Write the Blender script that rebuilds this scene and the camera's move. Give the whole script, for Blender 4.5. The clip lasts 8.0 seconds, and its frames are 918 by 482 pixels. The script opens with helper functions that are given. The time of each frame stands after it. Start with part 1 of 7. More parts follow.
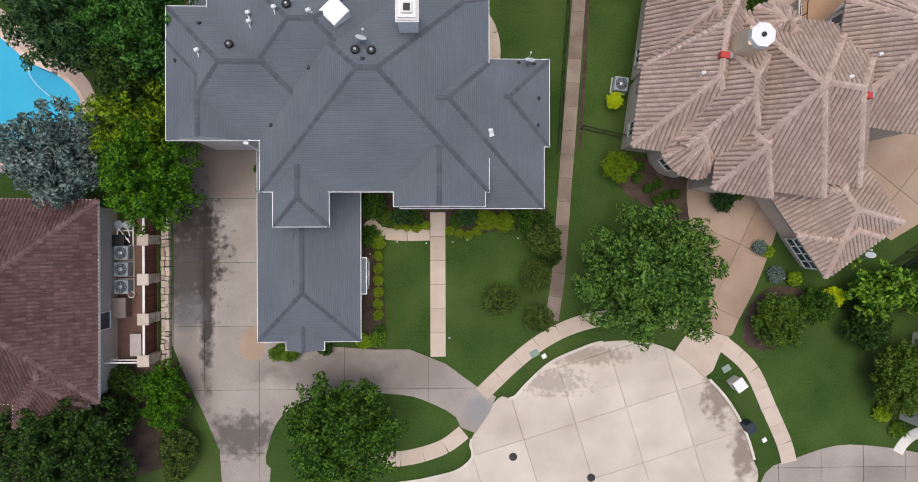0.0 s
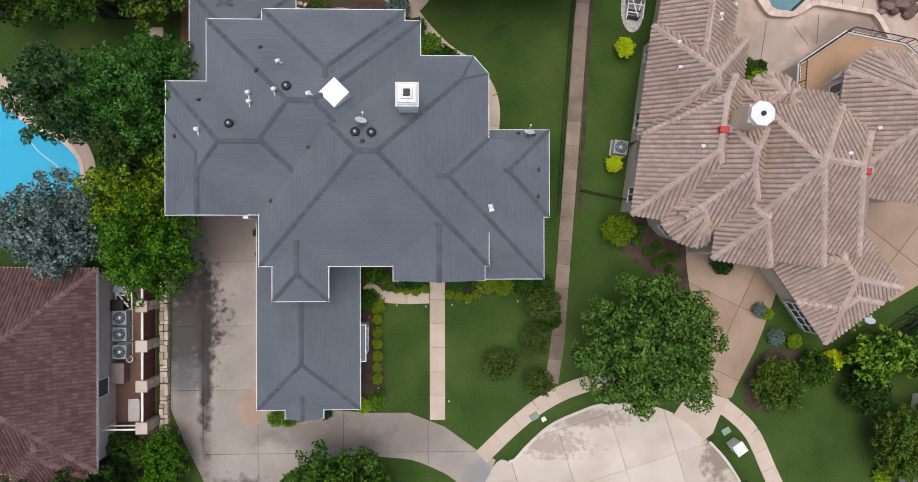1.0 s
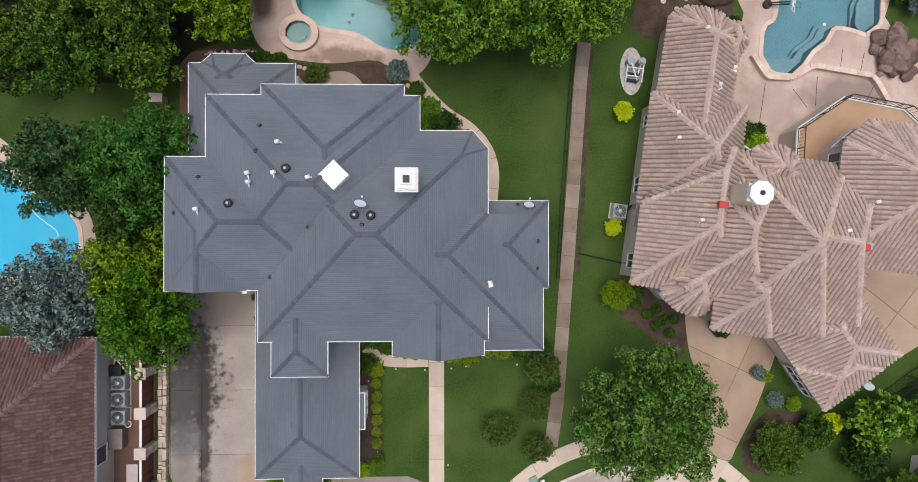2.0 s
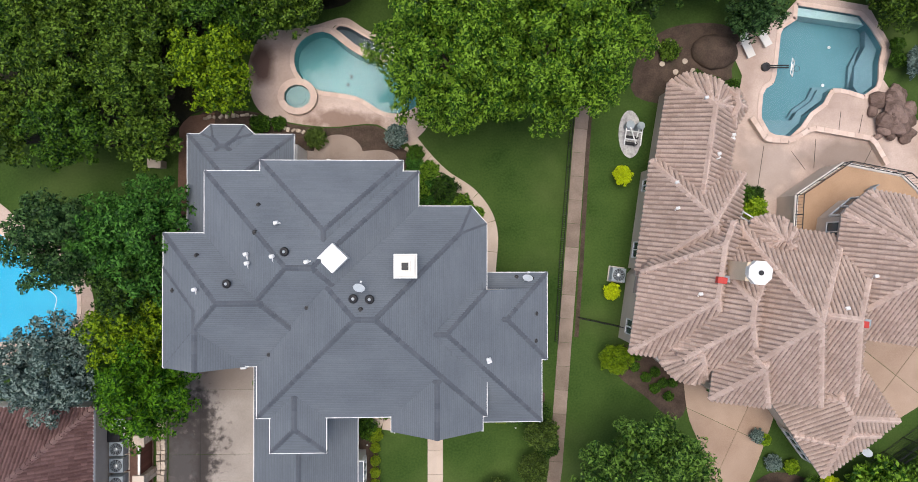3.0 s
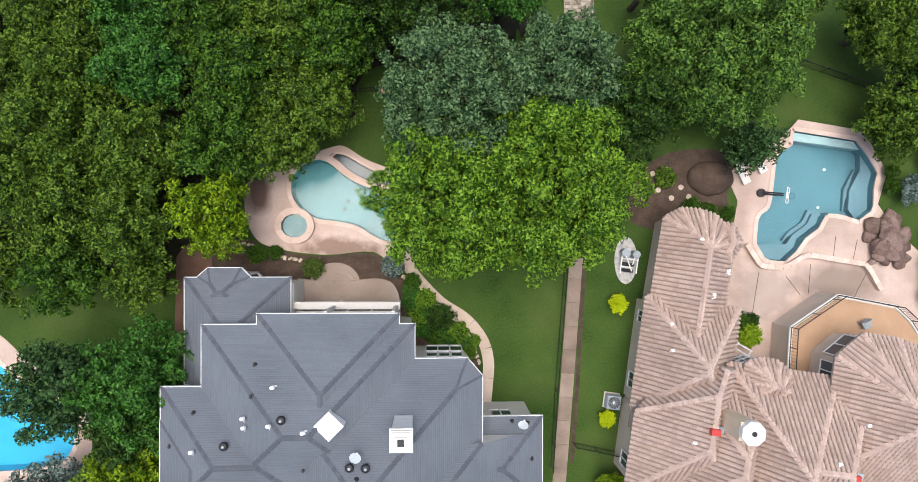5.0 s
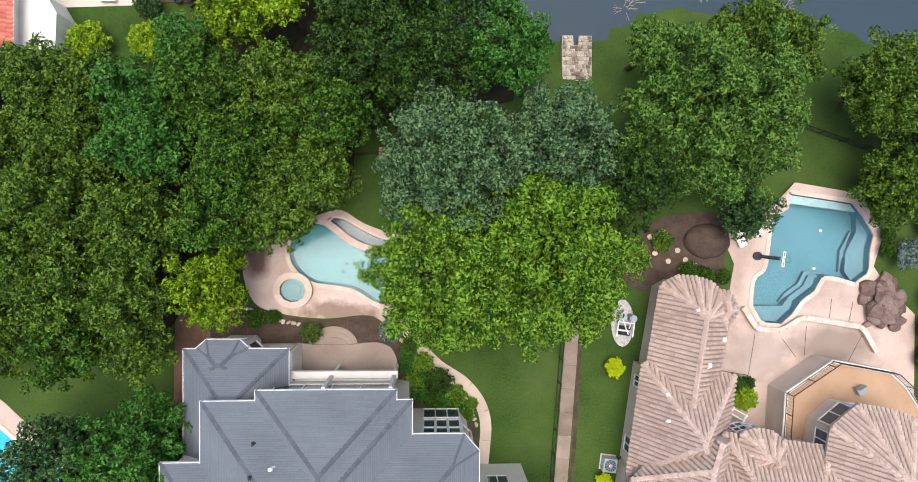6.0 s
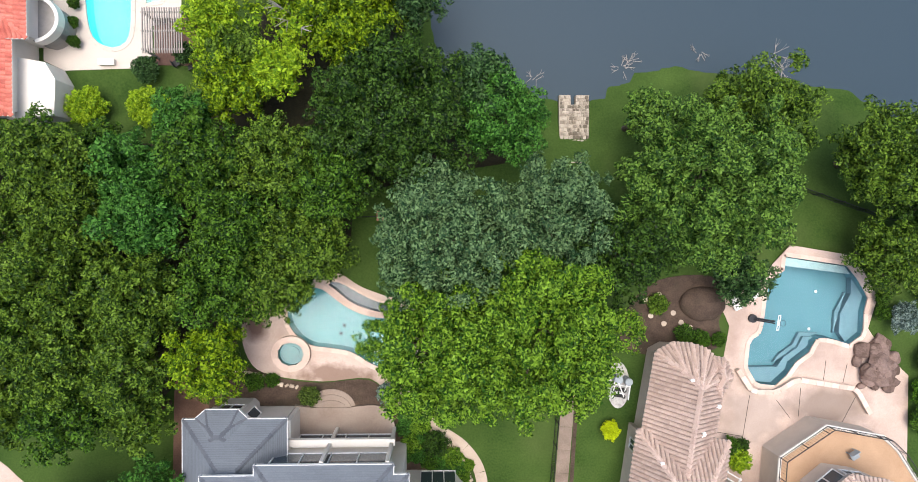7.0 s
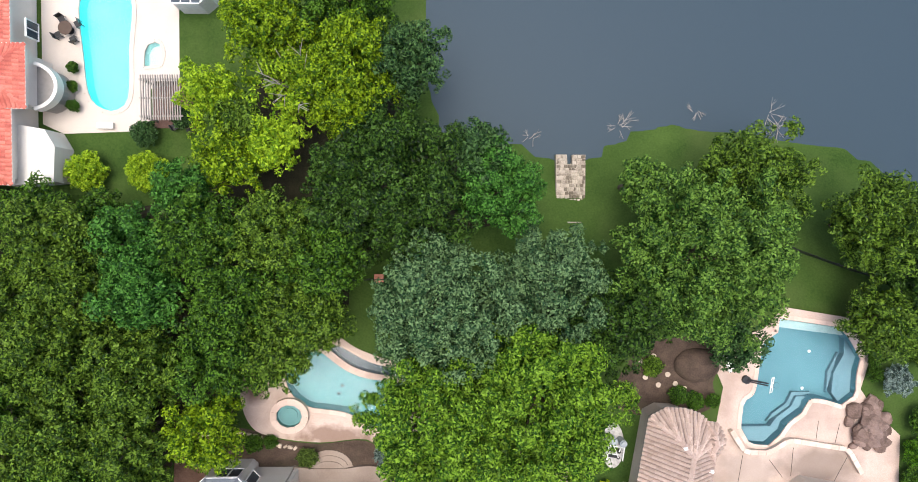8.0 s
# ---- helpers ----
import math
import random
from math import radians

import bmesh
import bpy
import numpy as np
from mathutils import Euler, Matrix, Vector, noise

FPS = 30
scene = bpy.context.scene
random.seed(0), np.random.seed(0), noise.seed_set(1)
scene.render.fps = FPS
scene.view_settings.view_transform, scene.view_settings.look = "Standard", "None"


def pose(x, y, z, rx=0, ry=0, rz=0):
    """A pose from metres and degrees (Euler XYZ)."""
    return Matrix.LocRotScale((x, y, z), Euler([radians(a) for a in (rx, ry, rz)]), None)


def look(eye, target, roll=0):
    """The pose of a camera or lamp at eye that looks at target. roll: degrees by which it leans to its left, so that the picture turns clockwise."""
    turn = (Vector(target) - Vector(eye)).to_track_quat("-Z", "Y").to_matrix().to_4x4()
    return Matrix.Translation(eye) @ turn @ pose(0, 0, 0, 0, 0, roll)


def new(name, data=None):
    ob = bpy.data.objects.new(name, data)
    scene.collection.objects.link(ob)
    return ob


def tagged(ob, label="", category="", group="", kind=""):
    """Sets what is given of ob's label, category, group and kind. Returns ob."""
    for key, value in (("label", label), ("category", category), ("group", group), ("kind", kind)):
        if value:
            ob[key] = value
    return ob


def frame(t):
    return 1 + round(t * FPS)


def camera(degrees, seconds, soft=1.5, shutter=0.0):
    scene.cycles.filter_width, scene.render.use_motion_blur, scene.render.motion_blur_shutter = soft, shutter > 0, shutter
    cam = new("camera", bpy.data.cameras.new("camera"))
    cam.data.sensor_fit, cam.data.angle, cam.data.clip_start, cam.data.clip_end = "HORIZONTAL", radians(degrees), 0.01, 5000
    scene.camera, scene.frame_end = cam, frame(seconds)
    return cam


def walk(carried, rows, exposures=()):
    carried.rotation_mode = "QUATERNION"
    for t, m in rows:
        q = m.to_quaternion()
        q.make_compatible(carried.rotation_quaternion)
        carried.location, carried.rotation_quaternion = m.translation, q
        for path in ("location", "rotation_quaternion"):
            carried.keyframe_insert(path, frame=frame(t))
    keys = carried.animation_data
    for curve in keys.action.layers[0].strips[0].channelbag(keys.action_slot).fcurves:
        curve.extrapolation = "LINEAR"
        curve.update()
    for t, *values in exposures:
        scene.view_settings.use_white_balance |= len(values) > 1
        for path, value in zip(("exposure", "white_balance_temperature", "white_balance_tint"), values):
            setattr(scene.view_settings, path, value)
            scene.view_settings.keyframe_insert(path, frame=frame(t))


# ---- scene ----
# Camera: a level flight, looking straight down
cam = camera(72.0, 8.0, soft=0.9)
ROWS = [
    (0.0, 0.087, 1.995, 45.943, -0.226, -1.660, -0.114),
    (0.5, 0.035, 4.121, 45.910, -0.034, -1.748, -0.112),
    (1.0, -0.005, 6.282, 45.888, 0.119, -1.828, -0.106),
    (1.5, -0.034, 8.478, 45.878, 0.233, -1.901, -0.098),
    (2.0, -0.050, 10.711, 45.880, 0.308, -1.967, -0.086),
    (2.5, -0.055, 12.980, 45.892, 0.344, -2.027, -0.072),
    (3.0, -0.049, 15.284, 45.917, 0.341, -2.079, -0.054),
    (3.5, -0.030, 17.624, 45.953, 0.299, -2.124, -0.032),
    (4.0, 0.000, 20.000, 46.000, 0.218, -2.162, -0.007),
    (4.5, 0.042, 22.412, 46.059, 0.098, -2.192, 0.022),
    (5.0, 0.096, 24.860, 46.129, -0.060, -2.216, 0.055),
    (5.5, 0.161, 27.343, 46.211, -0.258, -2.232, 0.091),
    (6.0, 0.238, 29.862, 46.304, -0.495, -2.240, 0.131),
    (6.5, 0.327, 32.417, 46.409, -0.770, -2.241, 0.174),
    (7.0, 0.428, 35.008, 46.526, -1.084, -2.234, 0.221),
    (7.5, 0.540, 37.635, 46.653, -1.438, -2.220, 0.271),
    (8.0, 0.664, 40.298, 46.793, -1.830, -2.197, 0.324),
]
walk(cam, [(t, pose(x, y, z, rx, ry, rz)) for t, x, y, z, rx, ry, rz in ROWS],
     exposures=[(0.0, 0.06), (1.5, 0.12), (3.5, 0.47), (4.5, 0.62), (6.5, 0.85), (8.0, 0.93)])

# Light: a bright overcast sky with a broad, weak sun
world = bpy.data.worlds.new("world")
scene.world = world
world.use_nodes = True
wn = world.node_tree
sky = wn.nodes.new("ShaderNodeTexSky")
sky.sky_type, sky.sun_disc = "NISHITA", False
sky.sun_elevation, sky.sun_rotation = radians(85), radians(315)
sky.air_density, sky.dust_density, sky.ozone_density = 1.0, 4.0, 1.0
wn.links.new(sky.outputs[0], wn.nodes["Background"].inputs[0])
wn.nodes["Background"].inputs[1].default_value = 0.15
sun = new("sun", bpy.data.lights.new("sun", "SUN"))
sun.data.energy, sun.data.angle, sun.data.color = 1.4, radians(40), (1.0, 0.975, 0.94)
sun.matrix_world = look((0, 0, 80), (1.5, -1.5, 50))


# ---- materials ----
def material(name, low, high, scale=2.0, fine=40.0, rough=0.85, bump=0.25, metal=0.0, random_piece=0.0, island=0.0, stain=0.0, stain_colour=(0.1, 0.08, 0.06), stretch=(1, 1, 1), spec=0.3):
    """A surface between two colours, varied broadly and finely, with a fine relief."""
    m = bpy.data.materials.new(name)
    m.use_nodes = True
    n, l = m.node_tree.nodes, m.node_tree.links
    b = n["Principled BSDF"]
    b.inputs["Roughness"].default_value, b.inputs["Metallic"].default_value = rough, metal
    b.inputs["Specular IOR Level"].default_value = spec
    geo = n.new("ShaderNodeNewGeometry")
    mapping = n.new("ShaderNodeMapping")
    mapping.inputs["Scale"].default_value = stretch
    l.new(geo.outputs["Position"], mapping.inputs[0])

    def cloud(size, detail):
        t = n.new("ShaderNodeTexNoise")
        t.inputs["Scale"].default_value, t.inputs["Detail"].default_value = size, detail
        l.new(mapping.outputs[0], t.inputs["Vector"])
        return t.outputs["Fac"]

    def math_node(op, a, c):
        t = n.new("ShaderNodeMath")
        t.operation = op
        for k, v in enumerate((a, c)):
            if isinstance(v, (int, float)):
                t.inputs[k].default_value = v
            else:
                l.new(v, t.inputs[k])
        return t.outputs[0]

    broad, grain = cloud(scale, 5), cloud(fine, 3)
    f = math_node("ADD", math_node("MULTIPLY", broad, 0.6), math_node("MULTIPLY", grain, 0.4))
    if random_piece:
        info = n.new("ShaderNodeObjectInfo")
        f = math_node("ADD", f, math_node("MULTIPLY", math_node("SUBTRACT", info.outputs["Random"], 0.5), random_piece))
    if island:
        f = math_node("ADD", f, math_node("MULTIPLY", math_node("SUBTRACT", geo.outputs["Random Per Island"], 0.5), island))
    ramp = n.new("ShaderNodeValToRGB")
    ramp.color_ramp.elements[0].position, ramp.color_ramp.elements[1].position = 0.3, 0.7
    ramp.color_ramp.elements[0].color, ramp.color_ramp.elements[1].color = (*low, 1), (*high, 1)
    l.new(f, ramp.inputs[0])
    colour = ramp.outputs[0]
    if stain:
        spots = n.new("ShaderNodeValToRGB")
        spots.color_ramp.elements[0].position, spots.color_ramp.elements[1].position = 0.52, 0.72
        l.new(cloud(scale * 0.55, 6), spots.inputs[0])
        mix = n.new("ShaderNodeMix")
        mix.data_type = "RGBA"
        l.new(math_node("MULTIPLY", spots.outputs[0], stain), mix.inputs["Factor"])
        l.new(colour, mix.inputs["A"])
        mix.inputs["B"].default_value = (*stain_colour, 1)
        colour = mix.outputs["Result"]
    l.new(colour, b.inputs["Base Color"])
    if bump:
        t = n.new("ShaderNodeBump")
        t.inputs["Strength"].default_value, t.inputs["Distance"].default_value = bump, 0.03
        l.new(grain, t.inputs["Height"])
        l.new(t.outputs[0], b.inputs["Normal"])
    return m


def leaf_material(name, low, high, shine=0.14):
    """Leaves: one shade for each leaf, broad drifts of shade over the crown, a little light let through."""
    m = material(name, low, high, 1.0, 5.0, 0.5, 0.0, island=0.66, spec=shine)
    n, l = m.node_tree.nodes, m.node_tree.links
    b = n["Principled BSDF"]
    colour = b.inputs["Base Color"].links[0].from_socket
    glow = n.new("ShaderNodeBsdfTranslucent")
    l.new(colour, glow.inputs["Color"])
    mix = n.new("ShaderNodeMixShader")
    mix.inputs[0].default_value = 0.1
    l.new(b.outputs[0], mix.inputs[1])
    l.new(glow.outputs[0], mix.inputs[2])
    l.new(mix.outputs[0], n["Material Output"].inputs["Surface"])
    return m


def water_material(name, tint, rough=0.02, wave=3.0, strength=0.15):
    m = bpy.data.materials.new(name)
    m.use_nodes = True
    n, l = m.node_tree.nodes, m.node_tree.links
    b = n["Principled BSDF"]
    b.inputs["Base Color"].default_value = (*tint, 1)
    b.inputs["Roughness"].default_value, b.inputs["IOR"].default_value = rough, 1.33
    b.inputs["Transmission Weight"].default_value = 1.0
    t, bump, geo = n.new("ShaderNodeTexNoise"), n.new("ShaderNodeBump"), n.new("ShaderNodeNewGeometry")
    t.inputs["Scale"].default_value = wave
    l.new(geo.outputs["Position"], t.inputs["Vector"])
    bump.inputs["Strength"].default_value, bump.inputs["Distance"].default_value = strength, 0.05
    l.new(t.outputs["Fac"], bump.inputs["Height"])
    l.new(bump.outputs[0], b.inputs["Normal"])
    return m


def plain(name, colour, rough=0.5, metal=0.0):
    return material(name, tuple(c * 0.85 for c in colour), tuple(min(1, c * 1.1) for c in colour), 3.0, 30.0, rough, 0.08, metal)


GRASS = material("lawn_grass", (0.022, 0.050, 0.009), (0.066, 0.110, 0.024), 0.3, 7.0, 0.95, 0.6, stain=0.5, stain_colour=(0.090, 0.118, 0.036), spec=0.1)
SHINGLE = material("slate_grey_shingle", (0.112, 0.127, 0.146), (0.158, 0.175, 0.196), 0.35, 12.0, 0.9, 0.4, island=0.10, spec=0.25)


def course_shadow_lines(m, rise, share, dark):
    """Paints a shadow line into the colour at the lower edge of every course of shingles."""
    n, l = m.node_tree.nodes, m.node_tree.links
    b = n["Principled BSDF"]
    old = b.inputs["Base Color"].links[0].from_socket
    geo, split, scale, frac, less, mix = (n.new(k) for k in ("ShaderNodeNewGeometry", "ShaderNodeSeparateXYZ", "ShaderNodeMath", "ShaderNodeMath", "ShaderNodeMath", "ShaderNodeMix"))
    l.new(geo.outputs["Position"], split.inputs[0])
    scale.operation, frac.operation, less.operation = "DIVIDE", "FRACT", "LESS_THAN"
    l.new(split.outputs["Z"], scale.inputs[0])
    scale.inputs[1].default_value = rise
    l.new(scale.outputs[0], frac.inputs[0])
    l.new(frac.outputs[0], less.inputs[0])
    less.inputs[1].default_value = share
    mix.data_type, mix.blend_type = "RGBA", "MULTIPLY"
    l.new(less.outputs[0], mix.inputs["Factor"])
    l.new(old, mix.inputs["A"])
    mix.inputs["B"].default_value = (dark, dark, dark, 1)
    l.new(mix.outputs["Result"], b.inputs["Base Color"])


course_shadow_lines(SHINGLE, 0.0815, 0.33, 0.88)
SHINGLE_CAP = material("dark_shingle_cap", (0.082, 0.091, 0.106), (0.112, 0.123, 0.140), 1.0, 14.0, 0.9, 0.3, island=0.3, spec=0.2)
TILE = material("pink_concrete_tile", (0.365, 0.265, 0.213), (0.53, 0.405, 0.342), 0.35, 10.0, 0.85, 0.3, island=0.22, stain=0.15, stain_colour=(0.28, 0.21, 0.18))
# Darker pans: shade between the barrels painted in, along with trough dirt
TILE_PAN = material("shaded_dirty_pan_tile", (0.245, 0.178, 0.150), (0.365, 0.273, 0.236), 0.5, 10.0, 0.9, 0.3)
TILE_CAP = material("pale_pink_ridge_tile", (0.47, 0.345, 0.285), (0.61, 0.47, 0.40), 0.8, 10.0, 0.85, 0.3, island=0.3)
TILE_BROWN = material("brown_red_tile", (0.090, 0.047, 0.043), (0.170, 0.098, 0.090), 0.5, 10.0, 0.85, 0.3, island=0.35)
TILE_BROWN_CAP = material("dusty_brown_ridge_tile", (0.13, 0.075, 0.068), (0.22, 0.14, 0.125), 0.8, 10.0, 0.85, 0.3, island=0.3)
TILE_RED = material("orange_red_tile", (0.45, 0.11, 0.08), (0.68, 0.22, 0.16), 0.8, 10.0, 0.8, 0.3, island=0.4)
CONCRETE = material("pale_street_concrete", (0.46, 0.395, 0.325), (0.65, 0.575, 0.485), 0.4, 18.0, 0.9, 0.2, random_piece=0.15, stain=0.3, stain_colour=(0.34, 0.275, 0.21))
DRIVE = material("stained_drive_concrete", (0.245, 0.208, 0.178), (0.405, 0.355, 0.31), 0.28, 14.0, 0.9, 0.2, random_piece=0.12, stain=0.5, stain_colour=(0.17, 0.145, 0.125))
WALKWAY = material("buff_walk_concrete", (0.46, 0.36, 0.28), (0.60, 0.49, 0.40), 0.8, 20.0, 0.9, 0.2, random_piece=0.25)
TAN = material("tan_drive_concrete", (0.30, 0.205, 0.145), (0.42, 0.305, 0.225), 0.5, 20.0, 0.9, 0.2, random_piece=0.15, stain=0.2, stain_colour=(0.22, 0.155, 0.11))
POOLDECK = material("pale_pink_pool_deck", (0.42, 0.31, 0.25), (0.62, 0.49, 0.42), 0.45, 16.0, 0.9, 0.2, stain=0.45, stain_colour=(0.22, 0.14, 0.10), random_piece=0.1)
PATIO = material("brown_patio_concrete", (0.22, 0.165, 0.13), (0.34, 0.27, 0.22), 0.6, 16.0, 0.9, 0.2, stain=0.4, stain_colour=(0.42, 0.37, 0.33))
COPING = material("salmon_coping", (0.54, 0.40, 0.325), (0.71, 0.56, 0.475), 1.5, 16.0, 0.85, 0.2, random_piece=0.25)
# Lit copy of the pool deck: its full light is put into a paler colour
PALEDECK = material("sunlit_pale_deck", (0.50, 0.435, 0.375), (0.63, 0.555, 0.485), 0.5, 16.0, 0.9, 0.15, stain=0.25, stain_colour=(0.38, 0.31, 0.26))
PLASTER_AQUA = material("aqua_pool_plaster", (0.10, 0.295, 0.305), (0.165, 0.385, 0.385), 0.4, 6.0, 0.8, 0.05)
PLASTER_SPA = material("dull_aqua_spa_plaster", (0.07, 0.19, 0.19), (0.12, 0.27, 0.26), 1.4, 8.0, 0.8, 0.05)
PLASTER_BLUE = material("steel_blue_pool_plaster", (0.088, 0.220, 0.258), (0.125, 0.280, 0.322), 0.4, 6.0, 0.8, 0.05)
PLASTER_BRIGHT = material("bright_blue_pool_plaster", (0.018, 0.36, 0.55), (0.045, 0.45, 0.64), 0.4, 6.0, 0.8, 0.05)
PLASTER_CYAN = material("cyan_pool_plaster", (0.12, 0.75, 0.80), (0.2, 0.85, 0.88), 0.4, 6.0, 0.8, 0.05)
PLASTER_DARK = material("dark_grey_pool_tile", (0.06, 0.085, 0.10), (0.11, 0.14, 0.16), 1.0, 16.0, 0.7, 0.1)
PATHCON = material("weathered_path_concrete", (0.175, 0.130, 0.098), (0.32, 0.25, 0.20), 0.7, 14.0, 0.9, 0.25, random_piece=0.3, stain=0.45, stain_colour=(0.11, 0.082, 0.06))
POOLWATER = water_material("pool_water", (0.92, 0.98, 1.0))
MULCH = material("brown_mulch", (0.035, 0.023, 0.016), (0.105, 0.072, 0.053), 1.2, 9.0, 0.95, 0.9, stain=0.4, stain_colour=(0.03, 0.035, 0.015))
KERB = material("pale_kerb_concrete", (0.52, 0.46, 0.39), (0.70, 0.63, 0.55), 0.8, 18.0, 0.9, 0.2, random_piece=0.2)
DOCKSTONE = material("weathered_landing_stone", (0.14, 0.115, 0.085), (0.46, 0.40, 0.32), 1.0, 12.0, 0.95, 0.5, random_piece=0.5)
SOIL = material("reddish_soil", (0.12, 0.065, 0.045), (0.22, 0.13, 0.09), 0.7, 10.0, 0.95, 0.6)
STUCCO = material("beige_stucco", (0.50, 0.43, 0.355), (0.62, 0.54, 0.455), 1.0, 30.0, 0.9, 0.2)
WHITE = plain("white_paint", (0.78, 0.77, 0.75), 0.5)
CREAM = material("cream_stucco", (0.66, 0.62, 0.56), (0.78, 0.74, 0.68), 0.8, 20.0, 0.9, 0.15)
STONE = material("tan_limestone", (0.33, 0.26, 0.20), (0.55, 0.46, 0.37), 1.2, 14.0, 0.9, 0.4, random_piece=0.4, island=0.5)
ROCK = material("brown_boulder_rock", (0.10, 0.065, 0.05), (0.26, 0.18, 0.15), 1.5, 8.0, 0.95, 0.9, random_piece=0.3)
BRICK = material("weathered_paving", (0.10, 0.055, 0.042), (0.19, 0.11, 0.085), 1.0, 14.0, 0.9, 0.3)
BLACK = plain("black_metal", (0.02, 0.02, 0.022), 0.45)
DARKWOOD = plain("weathered_brown_wood", (0.09, 0.06, 0.045), 0.8)
GREYWOOD = plain("silver_grey_wood", (0.32, 0.29, 0.26), 0.85)
METAL = plain("galvanised_metal", (0.45, 0.47, 0.48), 0.35, 0.7)
GREYBOX = plain("grey_painted_metal", (0.30, 0.34, 0.36), 0.5)
TERRACOTTA = material("terracotta_deck_tile", (0.35, 0.215, 0.125), (0.48, 0.315, 0.195), 0.6, 14.0, 0.85, 0.2, stain=0.3, stain_colour=(0.30, 0.19, 0.12))
BARK = material("brown_bark", (0.06, 0.045, 0.035), (0.14, 0.11, 0.085), 3.0, 20.0, 0.95, 0.8)


def shaped_stain(m, middle, half, colour, strength, warp=1.2, size=0.9):
    """A worn patch with a ragged edge at its own place on a paved surface."""
    n, l = m.node_tree.nodes, m.node_tree.links
    b = n["Principled BSDF"]
    old = b.inputs["Base Color"].links[0].from_socket
    geo, noise_node, mapping, length = n.new("ShaderNodeNewGeometry"), n.new("ShaderNodeTexNoise"), n.new("ShaderNodeMapping"), n.new("ShaderNodeVectorMath")
    noise_node.inputs["Scale"].default_value, noise_node.inputs["Detail"].default_value = size, 7
    l.new(geo.outputs["Position"], noise_node.inputs["Vector"])
    mapping.inputs["Location"].default_value = (-middle[0] / half[0], -middle[1] / half[1], 0)
    mapping.inputs["Scale"].default_value = (1 / half[0], 1 / half[1], 0)
    l.new(geo.outputs["Position"], mapping.inputs[0])
    length.operation = "LENGTH"
    l.new(mapping.outputs[0], length.inputs[0])
    add = n.new("ShaderNodeMath")
    add.operation = "MULTIPLY_ADD"
    l.new(noise_node.outputs["Fac"], add.inputs[0])
    add.inputs[1].default_value = warp * 2
    l.new(length.outputs["Value"], add.inputs[2])
    ramp = n.new("ShaderNodeMapRange")
    ramp.inputs["From Min"].default_value, ramp.inputs["From Max"].default_value = 0.6 + warp, 1.25 + warp
    ramp.inputs["To Min"].default_value, ramp.inputs["To Max"].default_value = strength, 0.0
    l.new(add.outputs[0], ramp.inputs["Value"])
    mix = n.new("ShaderNodeMix")
    mix.data_type = "RGBA"
    l.new(ramp.outputs[0], mix.inputs["Factor"])
    l.new(old, mix.inputs["A"])
    mix.inputs["B"].default_value = (*colour, 1)
    l.new(mix.outputs["Result"], b.inputs["Base Color"])


shaped_stain(DRIVE, (-16.6, 7.4), (4.0, 3.2), (0.185, 0.145, 0.120), 0.75, 0.4, 0.5)
shaped_stain(DRIVE, (-18.5, -0.6), (1.5, 5.2), (0.17, 0.15, 0.135), 0.8, 0.4, 0.6)
shaped_stain(DRIVE, (-18.1, -9.0), (1.6, 4.0), (0.20, 0.165, 0.14), 0.6, 0.5, 0.6)
shaped_stain(DRIVE, (-5.0, -7.4), (8.0, 1.7), (0.21, 0.175, 0.15), 0.6, 0.6, 0.5)
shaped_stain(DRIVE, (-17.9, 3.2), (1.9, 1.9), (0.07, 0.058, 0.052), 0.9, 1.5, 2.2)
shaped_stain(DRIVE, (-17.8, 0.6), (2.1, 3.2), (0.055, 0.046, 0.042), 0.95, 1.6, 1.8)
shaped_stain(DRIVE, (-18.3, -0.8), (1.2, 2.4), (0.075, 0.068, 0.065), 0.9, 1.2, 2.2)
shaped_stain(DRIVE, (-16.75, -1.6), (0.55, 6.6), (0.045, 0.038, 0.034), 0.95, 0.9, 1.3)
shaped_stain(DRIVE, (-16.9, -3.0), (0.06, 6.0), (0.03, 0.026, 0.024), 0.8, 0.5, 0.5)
shaped_stain(DRIVE, (-18.0, -3.3), (1.3, 1.3), (0.12, 0.12, 0.125), 0.7, 0.4)
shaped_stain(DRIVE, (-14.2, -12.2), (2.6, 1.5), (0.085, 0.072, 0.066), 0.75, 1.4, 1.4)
shaped_stain(DRIVE, (-8.0, -7.6), (4.5, 1.2), (0.15, 0.125, 0.11), 0.5)
shaped_stain(DRIVE, (2.9, -10.6), (1.0, 1.1), (0.26, 0.255, 0.25), 0.9, 0.3)
shaped_stain(CONCRETE, (10.6, -6.6), (3.4, 0.7), (0.20, 0.14, 0.10), 0.5, 1.4, 2.6)
shaped_stain(CONCRETE, (20.6, -9.6), (1.1, 1.9), (0.13, 0.09, 0.065), 0.65, 1.4, 2.0)
shaped_stain(CONCRETE, (22.4, -13.9), (0.9, 2.0), (0.16, 0.115, 0.085), 0.7, 1.2, 1.6)
shaped_stain(CONCRETE, (8.4, -8.6), (2.4, 0.9), (0.24, 0.19, 0.15), 0.5, 1.6, 3.0)
shaped_stain(POOLDECK, (-6.6, 24.3), (2.6, 0.9), (0.16, 0.09, 0.06), 0.7)
shaped_stain(POOLDECK, (-12.6, 28.3), (1.0, 1.5), (0.11, 0.06, 0.045), 0.9, 0.4)
